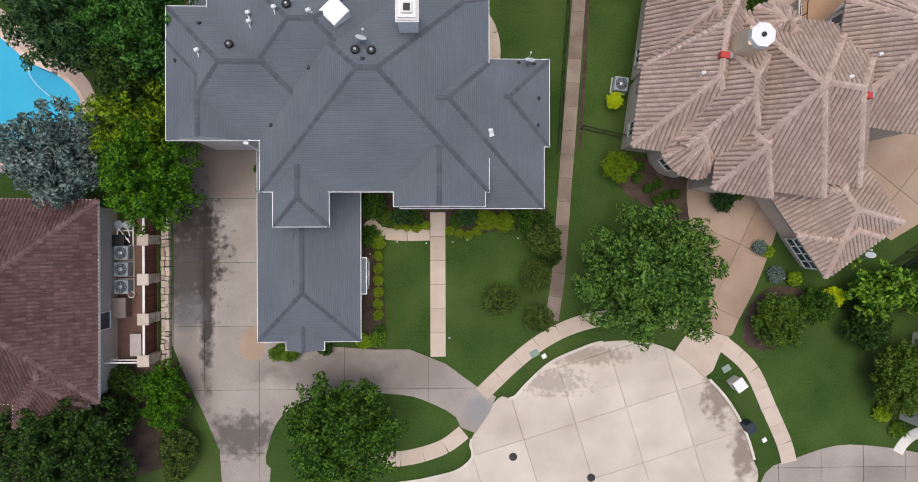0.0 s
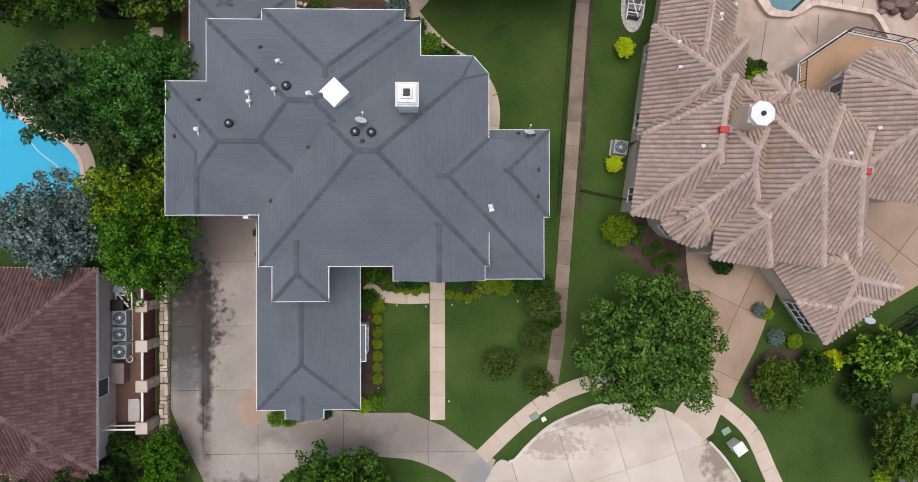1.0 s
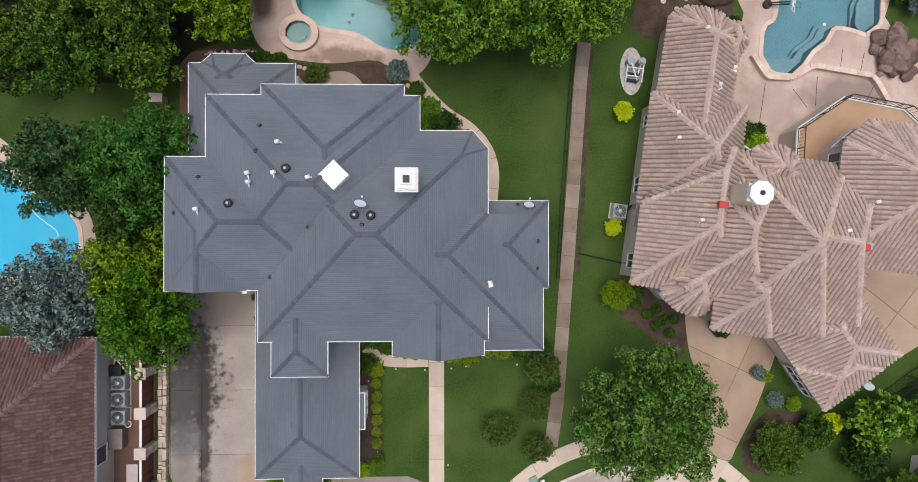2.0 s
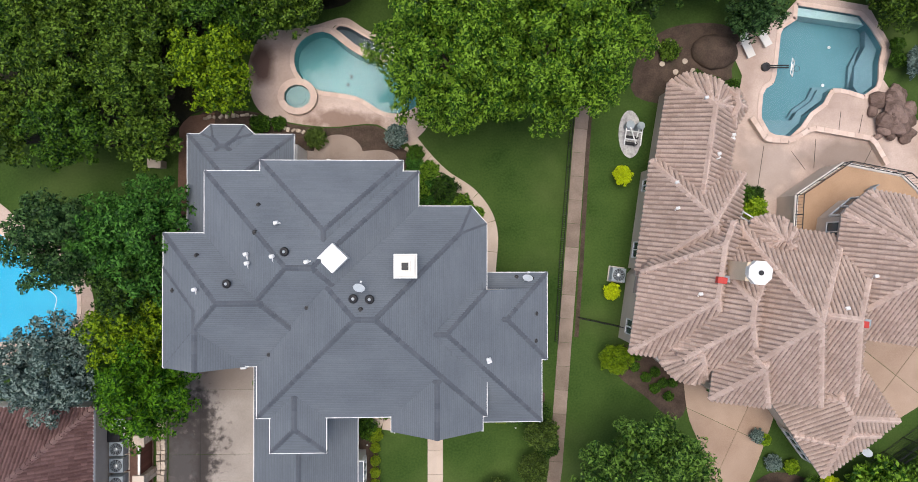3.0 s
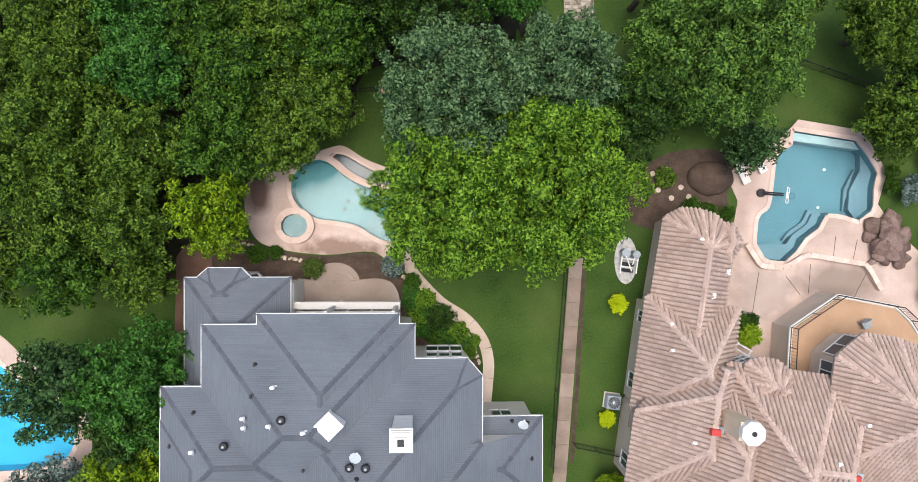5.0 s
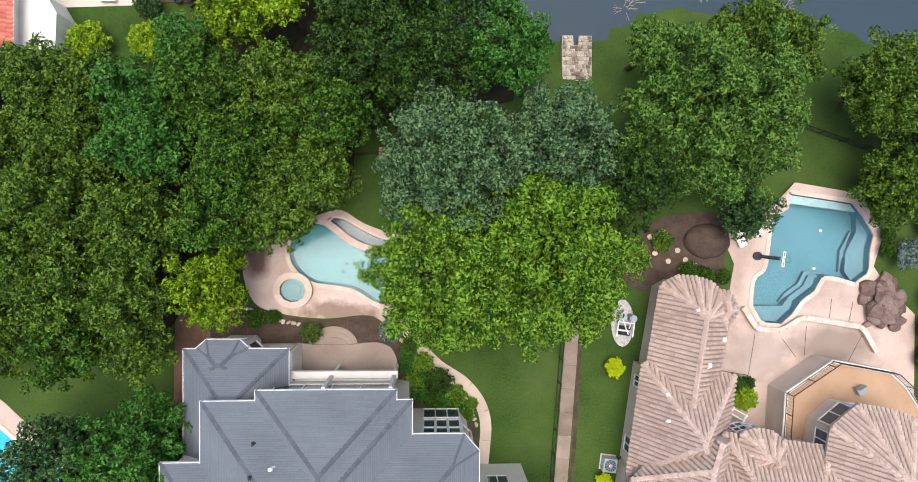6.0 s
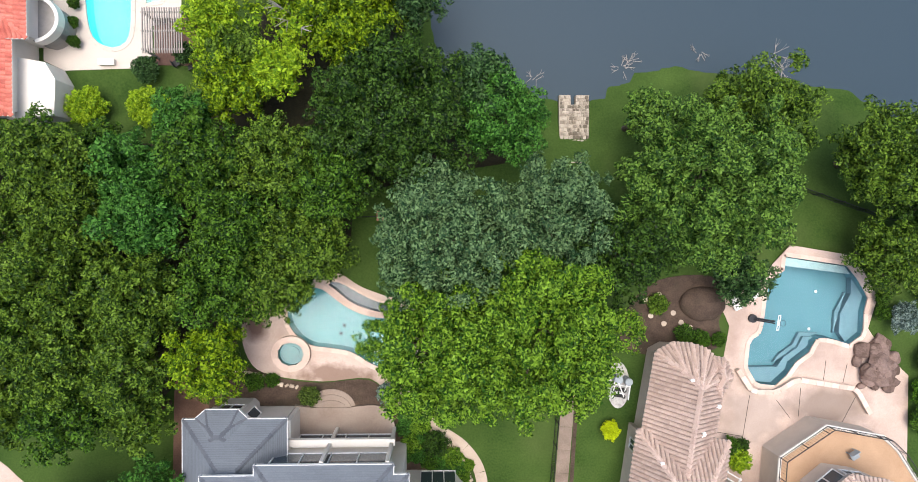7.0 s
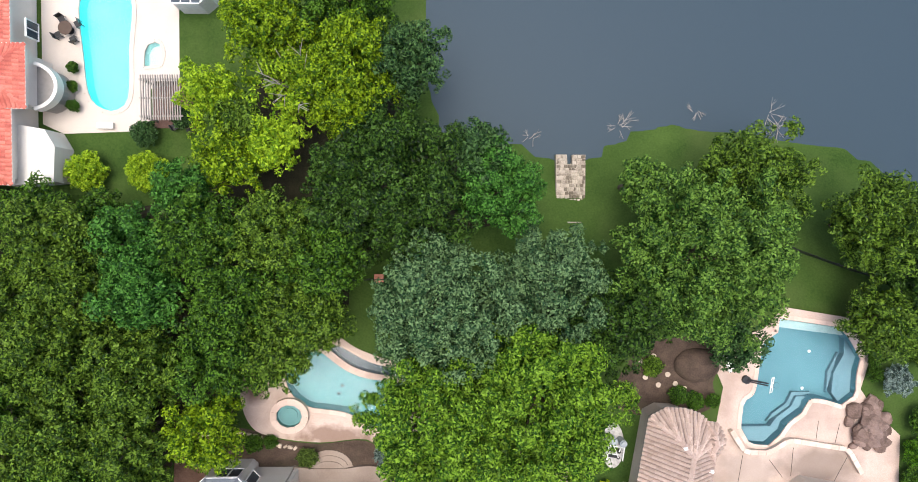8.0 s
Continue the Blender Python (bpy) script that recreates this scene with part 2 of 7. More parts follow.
shaped_stain(POOLDECK, (30.3, 21.7), (3.2, 1.5), (0.20, 0.155, 0.125), 0.75, 0.3)
shaped_stain(POOLDECK, (24.5, 21.0), (2.5, 2.6), (0.30, 0.25, 0.215), 0.5, 0.8)
shaped_stain(TAN, (25.0, 4.6), (1.0, 1.6), (0.14, 0.08, 0.055), 0.7, 0.5)

GLASS = bpy.data.materials.new("window_glass")
GLASS.use_nodes = True
gb = GLASS.node_tree.nodes["Principled BSDF"]
gb.inputs["Base Color"].default_value, gb.inputs["Roughness"].default_value, gb.inputs["Metallic"].default_value = (0.05, 0.07, 0.085, 1), 0.08, 0.0
LAKE = bpy.data.materials.new("lake_water")
LAKE.use_nodes = True
lb, ln, ll = LAKE.node_tree.nodes["Principled BSDF"], LAKE.node_tree.nodes, LAKE.node_tree.links
lb.inputs["Base Color"].default_value, lb.inputs["Roughness"].default_value, lb.inputs["IOR"].default_value = (0.032, 0.053, 0.070, 1), 0.5, 1.33
lb.inputs["Specular IOR Level"].default_value = 0.32
lt, lbump, lgeo = ln.new("ShaderNodeTexNoise"), ln.new("ShaderNodeBump"), ln.new("ShaderNodeNewGeometry")
lt.inputs["Scale"].default_value, lt.inputs["Detail"].default_value = 1.4, 6
ll.new(lgeo.outputs["Position"], lt.inputs["Vector"])
lbump.inputs["Strength"].default_value, lbump.inputs["Distance"].default_value = 0.12, 0.1
ll.new(lt.outputs["Fac"], lbump.inputs["Height"])
ll.new(lbump.outputs[0], lb.inputs["Normal"])

LEAF = {
    "light": leaf_material("light_green_leaf", (0.011, 0.042, 0.005), (0.135, 0.245, 0.036)),
    "sage": leaf_material("sage_green_leaf", (0.012, 0.042, 0.014), (0.135, 0.225, 0.090)),
    "ball": leaf_material("yellow_green_box_leaf", (0.070, 0.125, 0.004), (0.230, 0.310, 0.014)),
    "mid": leaf_material("mid_green_leaf", (0.0054, 0.0258, 0.0023), (0.0804, 0.1707, 0.0138)),
    "bright": leaf_material("bright_green_leaf", (0.0124, 0.0530, 0.0019), (0.1800, 0.3150, 0.0240)),
    "lime": leaf_material("lime_green_leaf", (0.075, 0.160, 0.004), (0.300, 0.440, 0.018)),
    "yellow": leaf_material("golden_green_leaf", (0.34, 0.44, 0.004), (0.64, 0.74, 0.012)),
    "dark": leaf_material("dark_green_leaf", (0.0038, 0.0168, 0.0023), (0.0508, 0.1083, 0.0130)),
    "blue": leaf_material("blue_green_leaf", (0.030, 0.060, 0.050), (0.225, 0.295, 0.255)),
    "gold": leaf_material("gold_green_leaf", (0.026, 0.070, 0.002), (0.205, 0.310, 0.008)),
    "vivid": leaf_material("vivid_green_leaf", (0.008, 0.045, 0.001), (0.085, 0.205, 0.006)),
    "teal": leaf_material("cool_green_leaf", (0.0054, 0.0245, 0.0056), (0.0680, 0.1403, 0.0397)),
    "olive": leaf_material("olive_green_leaf", (0.0115, 0.0355, 0.0024), (0.1210, 0.2051, 0.0193)),
    "emerald": leaf_material("fresh_green_leaf", (0.0077, 0.0431, 0.0037), (0.0740, 0.2001, 0.0278)),
    "bronze": leaf_material("bronze_green_leaf", (0.0192, 0.0399, 0.0063), (0.1062, 0.1600, 0.0270)),
}


# ---- building tools ----
def part(name, bm, mat, parent=None, label=""):
    """Links a bmesh as one mesh object, under a thing or part if one is given."""
    me = bpy.data.meshes.new(name)
    bm.to_mesh(me)
    bm.free()
    return hang(name, me, mat, parent, label)


def hang(name, me, mat, parent=None, label=""):
    if mat and not me.materials:
        me.materials.append(mat)
    ob = new(name, me)
    if parent:
        ob.parent = parent
        ob.matrix_parent_inverse = parent.matrix_basis.inverted()
    if label:
        tagged(ob, label)
    return ob


def thing(name, x, y, z, label, category, group="", rz=0, kind=""):
    ob = new(name)
    ob.matrix_basis = pose(x, y, z, 0, 0, rz)
    return tagged(ob, label, category, group, kind)


def soup(name, verts, faces, mat, parent=None, label=""):
    """A mesh out of corner and face lists that were computed."""
    me = bpy.data.meshes.new(name)
    me.from_pydata([tuple(map(float, v)) for v in verts], [], faces)
    me.update()
    return hang(name, me, mat, parent, label)


def box(bm, x, y, z, sx, sy, sz, rz=0.0, bevel=0.0):
    """A box with its base's middle at x, y, z."""
    got = bmesh.ops.create_cube(bm, size=1, matrix=pose(x, y, z + sz / 2, 0, 0, rz) @ Matrix.Diagonal((sx, sy, sz, 1)))["verts"]
    if bevel:
        bmesh.ops.bevel(bm, geom=list({e for v in got for e in v.link_edges}), offset=bevel, segments=2, affect="EDGES", profile=0.5)
    return bm


def tube(bm, a, b, r0, r1=None, sides=10):
    """A straight round bar from a to b."""
    a, b = Vector(a), Vector(b)
    q = (b - a).to_track_quat("Z", "Y").to_matrix().to_4x4()
    bmesh.ops.create_cone(bm, cap_ends=True, segments=sides, radius1=r0, radius2=r0 if r1 is None else r1, depth=(b - a).length, matrix=Matrix.Translation((a + b) / 2) @ q)
    return bm


def ball(bm, x, y, z, rx, ry, rz, cuts=2):
    bmesh.ops.create_icosphere(bm, subdivisions=cuts, radius=1, matrix=Matrix.Translation((x, y, z)) @ Matrix.Diagonal((rx, ry, rz, 1)))
    return bm


def area(poly):
    return sum(a[0] * b[1] - a[1] * b[0] for a, b in zip(poly, poly[1:] + poly[:1])) / 2


def ccw(poly):
    poly = [tuple(p) for p in poly]
    return poly if area(poly) > 0 else poly[::-1]


def prism(bm, poly, z0, z1):
    """An upright block over a plan, with holes-free outline."""
    poly = ccw(poly)
    lo = [bm.verts.new((x, y, z0)) for x, y in poly]
    hi = [bm.verts.new((x, y, z1)) for x, y in poly]
    bm.faces.new(hi)
    bm.faces.new(lo[::-1])
    for k in range(len(poly)):
        j = (k + 1) % len(poly)
        bm.faces.new((lo[k], lo[j], hi[j], hi[k]))
    return bm


def cut(poly, a, b, c):
    """The part of a polygon where a x + b y <= c."""
    out = []
    for p, q in zip(poly, poly[1:] + poly[:1]):
        dp, dq = a * p[0] + b * p[1] - c, a * q[0] + b * q[1] - c
        if dp <= 1e-9:
            out.append(p)
        if (dp < -1e-9 and dq > 1e-9) or (dp > 1e-9 and dq < -1e-9):
            t = dp / (dp - dq)
            out.append((p[0] + t * (q[0] - p[0]), p[1] + t * (q[1] - p[1])))
    return out


def smooth(points, steps=6, closed=True):
    """A soft curve through plan points."""
    n, out = len(points), []
    for k in range(n if closed else n - 1):
        idx = [(k - 1) % n, k, (k + 1) % n, (k + 2) % n] if closed else [max(k - 1, 0), k, k + 1, min(k + 2, n - 1)]
        p = [np.array(points[i], float) for i in idx]
        for s in range(steps):
            t = s / steps
            out.append(tuple(0.5 * (2 * p[1] + (p[2] - p[0]) * t + (2 * p[0] - 5 * p[1] + 4 * p[2] - p[3]) * t * t + (3 * p[1] - p[0] - 3 * p[2] + p[3]) * t ** 3)))
    if not closed:
        out.append(tuple(map(float, points[-1])))
    return out


def offset_line(line, d):
    """A plan line moved sideways to its left."""
    out = []
    for k, p in enumerate(line):
        a, b = line[max(k - 1, 0)], line[min(k + 1, len(line) - 1)]
        t = np.array(b, float) - np.array(a, float)
        t /= max(np.hypot(*t), 1e-9)
        out.append((p[0] - t[1] * d, p[1] + t[0] * d))
    return out


def grow(poly, d):
    """A plan outline grown (or shrunk) by d."""
    poly, out = ccw(poly), []
    for k, p in enumerate(poly):
        a, b = np.array(poly[k - 1], float), np.array(poly[(k + 1) % len(poly)], float)
        p = np.array(p, float)
        u, v = (p - a) / max(np.hypot(*(p - a)), 1e-9), (b - p) / max(np.hypot(*(b - p)), 1e-9)
        n1, n2 = np.array((u[1], -u[0])), np.array((v[1], -v[0]))
        m = n1 + n2
        m = m / max(np.hypot(*m), 1e-6)
        out.append(tuple(p + m * d / max(0.5, float(m @ n1))))
    return out


def inside(poly, x, y):
    x, y = np.asarray(x, float), np.asarray(y, float)
    res = np.zeros(x.shape, bool)
    for (x0, y0), (x1, y1) in zip(poly, list(poly[1:]) + [poly[0]]):
        if y0 != y1:
            res ^= ((y0 > y) != (y1 > y)) & (x < (x1 - x0) * (y - y0) / (y1 - y0) + x0)
    return res


def edge_distance(poly, x, y, closed=True):
    x, y = np.asarray(x, float), np.asarray(y, float)
    best = np.full(x.shape, 1e9)
    pairs = list(zip(poly, list(poly[1:]) + [poly[0]])) if closed else list(zip(poly, poly[1:]))
    for (x0, y0), (x1, y1) in pairs:
        dx, dy = x1 - x0, y1 - y0
        t = np.clip(((x - x0) * dx + (y - y0) * dy) / max(dx * dx + dy * dy, 1e-9), 0, 1)
        best = np.minimum(best, np.hypot(x - x0 - t * dx, y - y0 - t * dy))
    return best


def slabs(name, poly, mat, parent, z0, z1, size, turn=0.0, origin=(0, 0), gap=0.02):
    """Cast slabs: a plan cut up along joints, each slab a piece of its own."""
    c, s = math.cos(radians(turn)), math.sin(radians(turn))
    here = [((x - origin[0]) * c + (y - origin[1]) * s, -(x - origin[0]) * s + (y - origin[1]) * c) for x, y in poly]
    us, vs = [p[0] for p in here], [p[1] for p in here]
    for i in range(math.floor(min(us) / size[0]), math.ceil(max(us) / size[0])):
        for j in range(math.floor(min(vs) / size[1]), math.ceil(max(vs) / size[1])):
            bit = cut(cut(here, -1, 0, -i * size[0] - gap / 2), 1, 0, (i + 1) * size[0] - gap / 2)
            if len(bit) > 2:
                bit = cut(cut(bit, 0, -1, -j * size[1] - gap / 2), 0, 1, (j + 1) * size[1] - gap / 2)
            if len(bit) < 3 or abs(area(bit)) < 0.02:
                continue
            bm = bmesh.new()
            prism(bm, [(origin[0] + u * c - v * s, origin[1] + u * s + v * c) for u, v in bit], z0, z1)
            bmesh.ops.remove_doubles(bm, verts=bm.verts, dist=0.0005)
            part(name, bm, mat, parent)


def ribbon(name, line, width, mat, parent, z0, z1, length, gap=0.02, height=None):
    """A path cast in bays along a line."""
    line = [np.array(p, float) for p in line]
    run = np.r_[0, np.cumsum([np.hypot(*(b - a)) for a, b in zip(line, line[1:])])]
    at = lambda s: tuple(np.interp(s, run, [p[k] for p in line]) for k in (0, 1))
    count = max(1, round(run[-1] / length))
    for k in range(count):
        s0, s1 = run[-1] * k / count + gap / 2, run[-1] * (k + 1) / count - gap / 2
        cuts = max(2, int((s1 - s0) / 0.4) + 1)
        mid = [at(s) for s in np.linspace(s0, s1, cuts)]
        bm = bmesh.new()
        prism(bm, offset_line(mid, width / 2) + offset_line(mid, -width / 2)[::-1], z0, z1)
        if height:
            for v in bm.verts:
                v.co.z += height(v.co.x, v.co.y)
        part(name, bm, mat, parent)


# ---- roofs ----
class Block:
    """A roof over a convex plan: every side slopes up from its eave but those that are gables."""

    def __init__(self, poly, eave, pitch=0.68, gables=(), planes=(), slopes=None):
        flip = area(poly) < 0
        self.poly = [tuple(p) for p in poly]
        n = len(poly)
        if flip:
            self.poly = self.poly[::-1]
            gables = [(n - 2 - g) % n for g in gables]
        slopes = slopes or {}
        if flip:
            slopes = {(n - 2 - g) % n: p for g, p in slopes.items()}
        self.eave, self.pitch, self.gables = eave, pitch, set(gables)
        self.rise = [slopes.get(k, pitch) for k in range(n + len(planes))]
        self.sides = []
        for k in range(n):
            a, b = np.array(self.poly[k], float), np.array(self.poly[(k + 1) % n], float)
            t = (b - a) / np.hypot(*(b - a))
            self.sides.append((a, t, np.array((-t[1], t[0]))))
        for a, inward in planes:
            m = np.array(inward, float) / np.hypot(*inward)
            self.sides.append((np.array(a, float), np.array((m[1], -m[0])), m))
        self.faces = {}
        live = [k for k in range(len(self.sides)) if k not in self.gables]
        for k in live:
            bit = list(self.poly)
            a, t, m = self.sides[k]
            for j in live:
                if j == k or len(bit) < 3:
                    continue
                a2, t2, m2 = self.sides[j]
                p1, p2 = self.rise[k], self.rise[j]
                d = m * p1 - m2 * p2
                bit = cut(bit, d[0], d[1], float(m @ a * p1 - m2 @ a2 * p2))
            if len(bit) >= 3 and abs(area(bit)) > 0.01:
                self.faces[k] = bit

    def height(self, x, y):
        """The roof's height over plan places, far below outside it."""
        x, y = np.asarray(x, float), np.asarray(y, float)
        best = np.full(x.shape, 1e9)
        inner = np.full(x.shape, True)
        for k, (a, t, m) in enumerate(self.sides):
            d = (x - a[0]) * m[0] + (y - a[1]) * m[1]
            if k < len(self.poly):
                inner &= d > 0
            if k not in self.gables:
                best = np.minimum(best, d * self.rise[k])
        return np.where(inner, self.eave + best, -99.0)

    def lift(self, p, k):
        a, t, m = self.sides[k]
        return (p[0], p[1], self.eave + self.rise[k] * float((np.array(p) - a) @ m))


def roof_shell(block, mat, parent, trim, thick=0.2, overhang_wall=0.45, wall_mat=None, base=0.0, label=""):
    """Slopes, fascia, soffit, gable walls and outer walls of one block."""
    bm = bmesh.new()
    for k, bit in block.faces.items():
        bm.faces.new([bm.verts.new(block.lift(p, k)) for p in bit])
    bm.normal_update()
    roof = part("roof", bm, mat, parent, label)
    bm = bmesh.new()
    out, mid = grow(block.poly, 0.03), grow(block.poly, -0.025)
    n = len(out)
    rings = [[bm.verts.new((p[0], p[1], z)) for p in ring] for ring, z in ((out, block.eave - thick), (out, block.eave + 0.03), (mid, block.eave + 0.03), (mid, block.eave - thick))]
    for k in range(n):
        j = (k + 1) % n
        for a in range(4):
            b = (a + 1) % 4
            bm.faces.new((rings[a][k], rings[a][j], rings[b][j], rings[b][k]))
    part("gutter", bm, trim, roof)
    bm = bmesh.new()
    bm.faces.new([bm.verts.new((p[0], p[1], block.eave - thick + 0.02)) for p in block.poly][::-1])
    part("soffit", bm, trim, roof)
    wm = wall_mat or trim
    for g in block.gables:
        a, t, m = block.sides[g]
        length = float((np.array(block.poly[(g + 1) % len(block.poly)]) - a) @ t)
        rows = np.linspace(0, length, 25)
        tops = [float(block.height(*(a + t * s + m * 0.02))) for s in rows]
        bm = bmesh.new()
        lo = [bm.verts.new((*(a + t * s + m * 0.06), block.eave - 0.1)) for s in rows]
        hi = [bm.verts.new((*(a + t * s + m * 0.06), max(h - 0.05, block.eave - 0.09))) for s, h in zip(rows, tops)]
        for k in range(24):
            bm.faces.new((lo[k], lo[k + 1], hi[k + 1], hi[k]))
        part("gable_wall", bm, wm, parent)
    if wall_mat:
        bm = bmesh.new()
        prism(bm, grow(block.poly, -overhang_wall), base, block.eave - thick + 0.01)
        part("wall", bm, wall_mat, parent)
    return roof


def caps(block, others, mat, roof, width=0.16, rise=0.05, step=0.33, name="ridge_cap"):
    """Caps over the hips and ridges that show."""
    seen, verts, faces = set(), [], []
    for k, bit in block.faces.items():
        pts = [block.lift(p, k) for p in bit]
        for p, q in zip(pts, pts[1:] + pts[:1]):
            if max(p[2], q[2]) < block.eave + 0.05:
                continue
            mid = tuple(round((a + b) / 2, 1) for a, b in zip(p, q))
            on_edge = any(g in block.gables and abs((np.array(mid[:2]) - block.sides[g][0]) @ block.sides[g][2]) < 0.15 for g in range(len(block.sides)))
            if mid in seen or on_edge:
                continue
            seen.add(mid)
            p, q = np.array(p), np.array(q)
            run = np.hypot(*(q - p)[:2])
            if run < 0.2:
                continue
            t = (q - p) / np.linalg.norm(q - p)
            side = np.array((-t[1], t[0], 0)) / max(np.hypot(t[0], t[1]), 1e-6)
            count = max(1, int(np.linalg.norm(q - p) / step))
            for s in range(count):
                a, b = p + (q - p) * s / count, p + (q - p) * (s + 1.05) / count
                c = (a + b) / 2
                if any(float(o.height(c[0], c[1])) > c[2] + 0.08 for o in others if o is not block):
                    continue
                drop = np.array((0, 0, -width * block.pitch * 0.8))
                up = np.array((0, 0, rise))
                i = len(verts)
                verts += [a + side * width + drop + up, a + up * 1.3 + side * 0.03, a + up * 1.3 - side * 0.03, a - side * width + drop + up, b + side * width + drop + up * 0.4, b + up * 0.8 + side * 0.03, b + up * 0.8 - side * 0.03, b - side * width + drop + up * 0.4]
                faces += [(i, i + 1, i + 5, i + 4), (i + 1, i + 2, i + 6, i + 5), (i + 2, i + 3, i + 7, i + 6), (i + 3, i + 2, i + 1, i), (i + 4, i + 5, i + 6, i + 7)]
    if verts:
        tagged(soup(name, verts, faces, mat, roof), kind="stuff")


def cover(block, others, mat, roof, width, rise, arch, lip, rng, name):
    """Lays tiles or shingles in courses up every slope, where no other roof covers it."""
    verts, faces = [], []
    across = np.linspace(-0.37, 0.37, 5) if arch else np.array((-0.5, 0.5))
    bow = arch * np.cos(across * math.pi * 1.32) if arch else np.zeros(2)
    for k, bit in block.faces.items():
        a, t, m = block.sides[k]
        slope = block.rise[k]
        lift = math.hypot(1, slope)
        up = np.array((m[0], m[1], slope)) / lift
        nrm = np.cross(np.array((t[0], t[1], 0)), up)
        loc = [((np.array(p) - a) @ t, (np.array(p) - a) @ m * lift) for p in bit]
        us, vs = [p[0] for p in loc], [p[1] for p in loc]
        for j in range(0, int(max(vs) / rise) + 1):
            shift = 0.0 if arch else rng.random() * width
            for i in range(int(min(us) / width) - 1, int(max(us) / width) + 2):
                u, v = (i + 0.5) * width + shift, (j + 0.5) * rise
                if arch:
                    if not inside(loc, u, v):
                        continue
                    u0, u1, v0, v1 = u - width / 2, u + width / 2, v - rise / 2, v + rise / 2 + 0.05
                    corners = None
                else:
                    corners = cut(cut(cut(cut(loc, -1, 0, -(u - width / 2 + 0.006)), 1, 0, u + width / 2 - 0.006), 0, -1, -(j * rise)), 0, 1, (j + 1) * rise)
                    if len(corners) < 3 or abs(area(corners)) < 0.002:
                        continue
                c = a + t * u + m * v / lift
                z = block.eave + slope * v / lift
                if any(float(o.height(c[0], c[1])) > z + 0.12 for o in others if o is not block):
                    continue
                base = np.array((a[0], a[1], block.eave))
                along = np.array((t[0], t[1], 0))
                s = len(verts)
                tilt = rng.uniform(-0.006, 0.006)
                if corners:
                    for cu, cv in corners:
                        verts.append(base + along * cu + up * cv + nrm * (0.004 + lip * (1 - (cv - j * rise) / rise) + tilt * 0.3))
                    faces.append(tuple(range(s, s + len(corners))))
                else:
                    for vv, h in ((v0, 0.0), (v0, lip), (v1, 0.005)):
                        for f, bw in zip(across, bow):
                            verts.append(base + along * (u + f * width) + up * vv + nrm * (h + (bw if h else bw * 0.3) + tilt))
                    w = len(across)
                    for r in range(2):
                        for f in range(w - 1):
                            q = s + r * w + f
                            faces.append((q, q + 1, q + w + 1, q + w))
    if verts:
        tagged(soup(name, verts, faces, mat, roof), kind="stuff")


# ---- ground, water, paving ----
LAKE_EDGE = [(0.2, 75), (0.7, 50.4), (3.3, 46.2), (7.0, 46.6), (9.9, 45.4), (12.7, 45.4), (15.0, 47.0), (18.8, 48.5), (22.2, 48.1), (25.6, 47.6), (31.9, 47.0), (36.8, 45.2), (42, 42), (60, 36), (130, 30), (130, 160), (0, 160)]
LAKE_EDGE = smooth(LAKE_EDGE, 5)
STREET = smooth([(-1.3, -15.56), (1.2, -14.95), (2.4, -13.9), (2.3, -12.6), (4.2, -9.7), (5.3, -9.7), (6.36, -8.6), (8.08, -7.1), (10.2, -6.14), (12.0, -5.6), (15.0, -5.6), (17.6, -6.5), (19.4, -8.0), (21.1, -9.8), (22.4, -12.0), (23.2, -14.4), (23.4, -16.5), (20.5, -24.0), (12, -30), (0, -30), (-7, -22), (-5, -16.6)], 4)
POOL = smooth([(-10.25, 28.1), (-10.2, 29.4), (-9.5, 30.3), (-8.45, 30.75), (-7.6, 30.55), (-7.05, 30.1), (-6.2, 29.45), (-5.3, 28.95), (-4.0, 28.55), (-2.2, 28.3), (-1.0, 27.2), (-1.2, 25.6), (-2.3, 24.85), (-3.6, 24.8), (-4.45, 25.2), (-5.7, 25.95), (-7.4, 26.25), (-8.5, 26.4), (-9.5, 27.0)], 4)
BASIN = smooth([(-7.45, 31.0), (-6.6, 31.15), (-5.1, 30.35), (-4.0, 29.8), (-2.7, 29.45), (-1.6, 29.2), (-1.6, 28.75), (-2.7, 28.75), (-4.0, 28.95), (-5.2, 29.35), (-6.05, 29.85), (-6.8, 30.5)], 4)
SPA = [(-9.95 + 1.0 * math.cos(a), 25.9 + 0.9 * math.sin(a)) for a in np.linspace(0, 2 * math.pi, 25)[:-1]]
ANGLE_POOL = [(26.7, 33.1), (31.6, 32.4), (32.35, 31.5), (33.3, 30.0), (33.0, 28.9), (32.95, 27.15), (31.85, 26.35), (30.4, 26.8), (29.5, 26.9), (29.1, 26.6), (28.95, 25.9), (27.5, 24.85), (27.35, 24.3), (26.2, 23.25), (24.7, 23.4), (23.95, 24.7), (24.15, 26.75), (25.05, 27.3), (25.25, 28.85), (25.5, 31.25), (26.7, 32.0)]
LEFT_POOL = smooth([(-40, 17.5), (-33, 17.4), (-31.2, 16.4), (-29.2, 14.7), (-27.0, 13.6), (-25.6, 12.0), (-25.8, 9.6), (-28, 8.6), (-33, 8.4), (-40, 9)], 4)
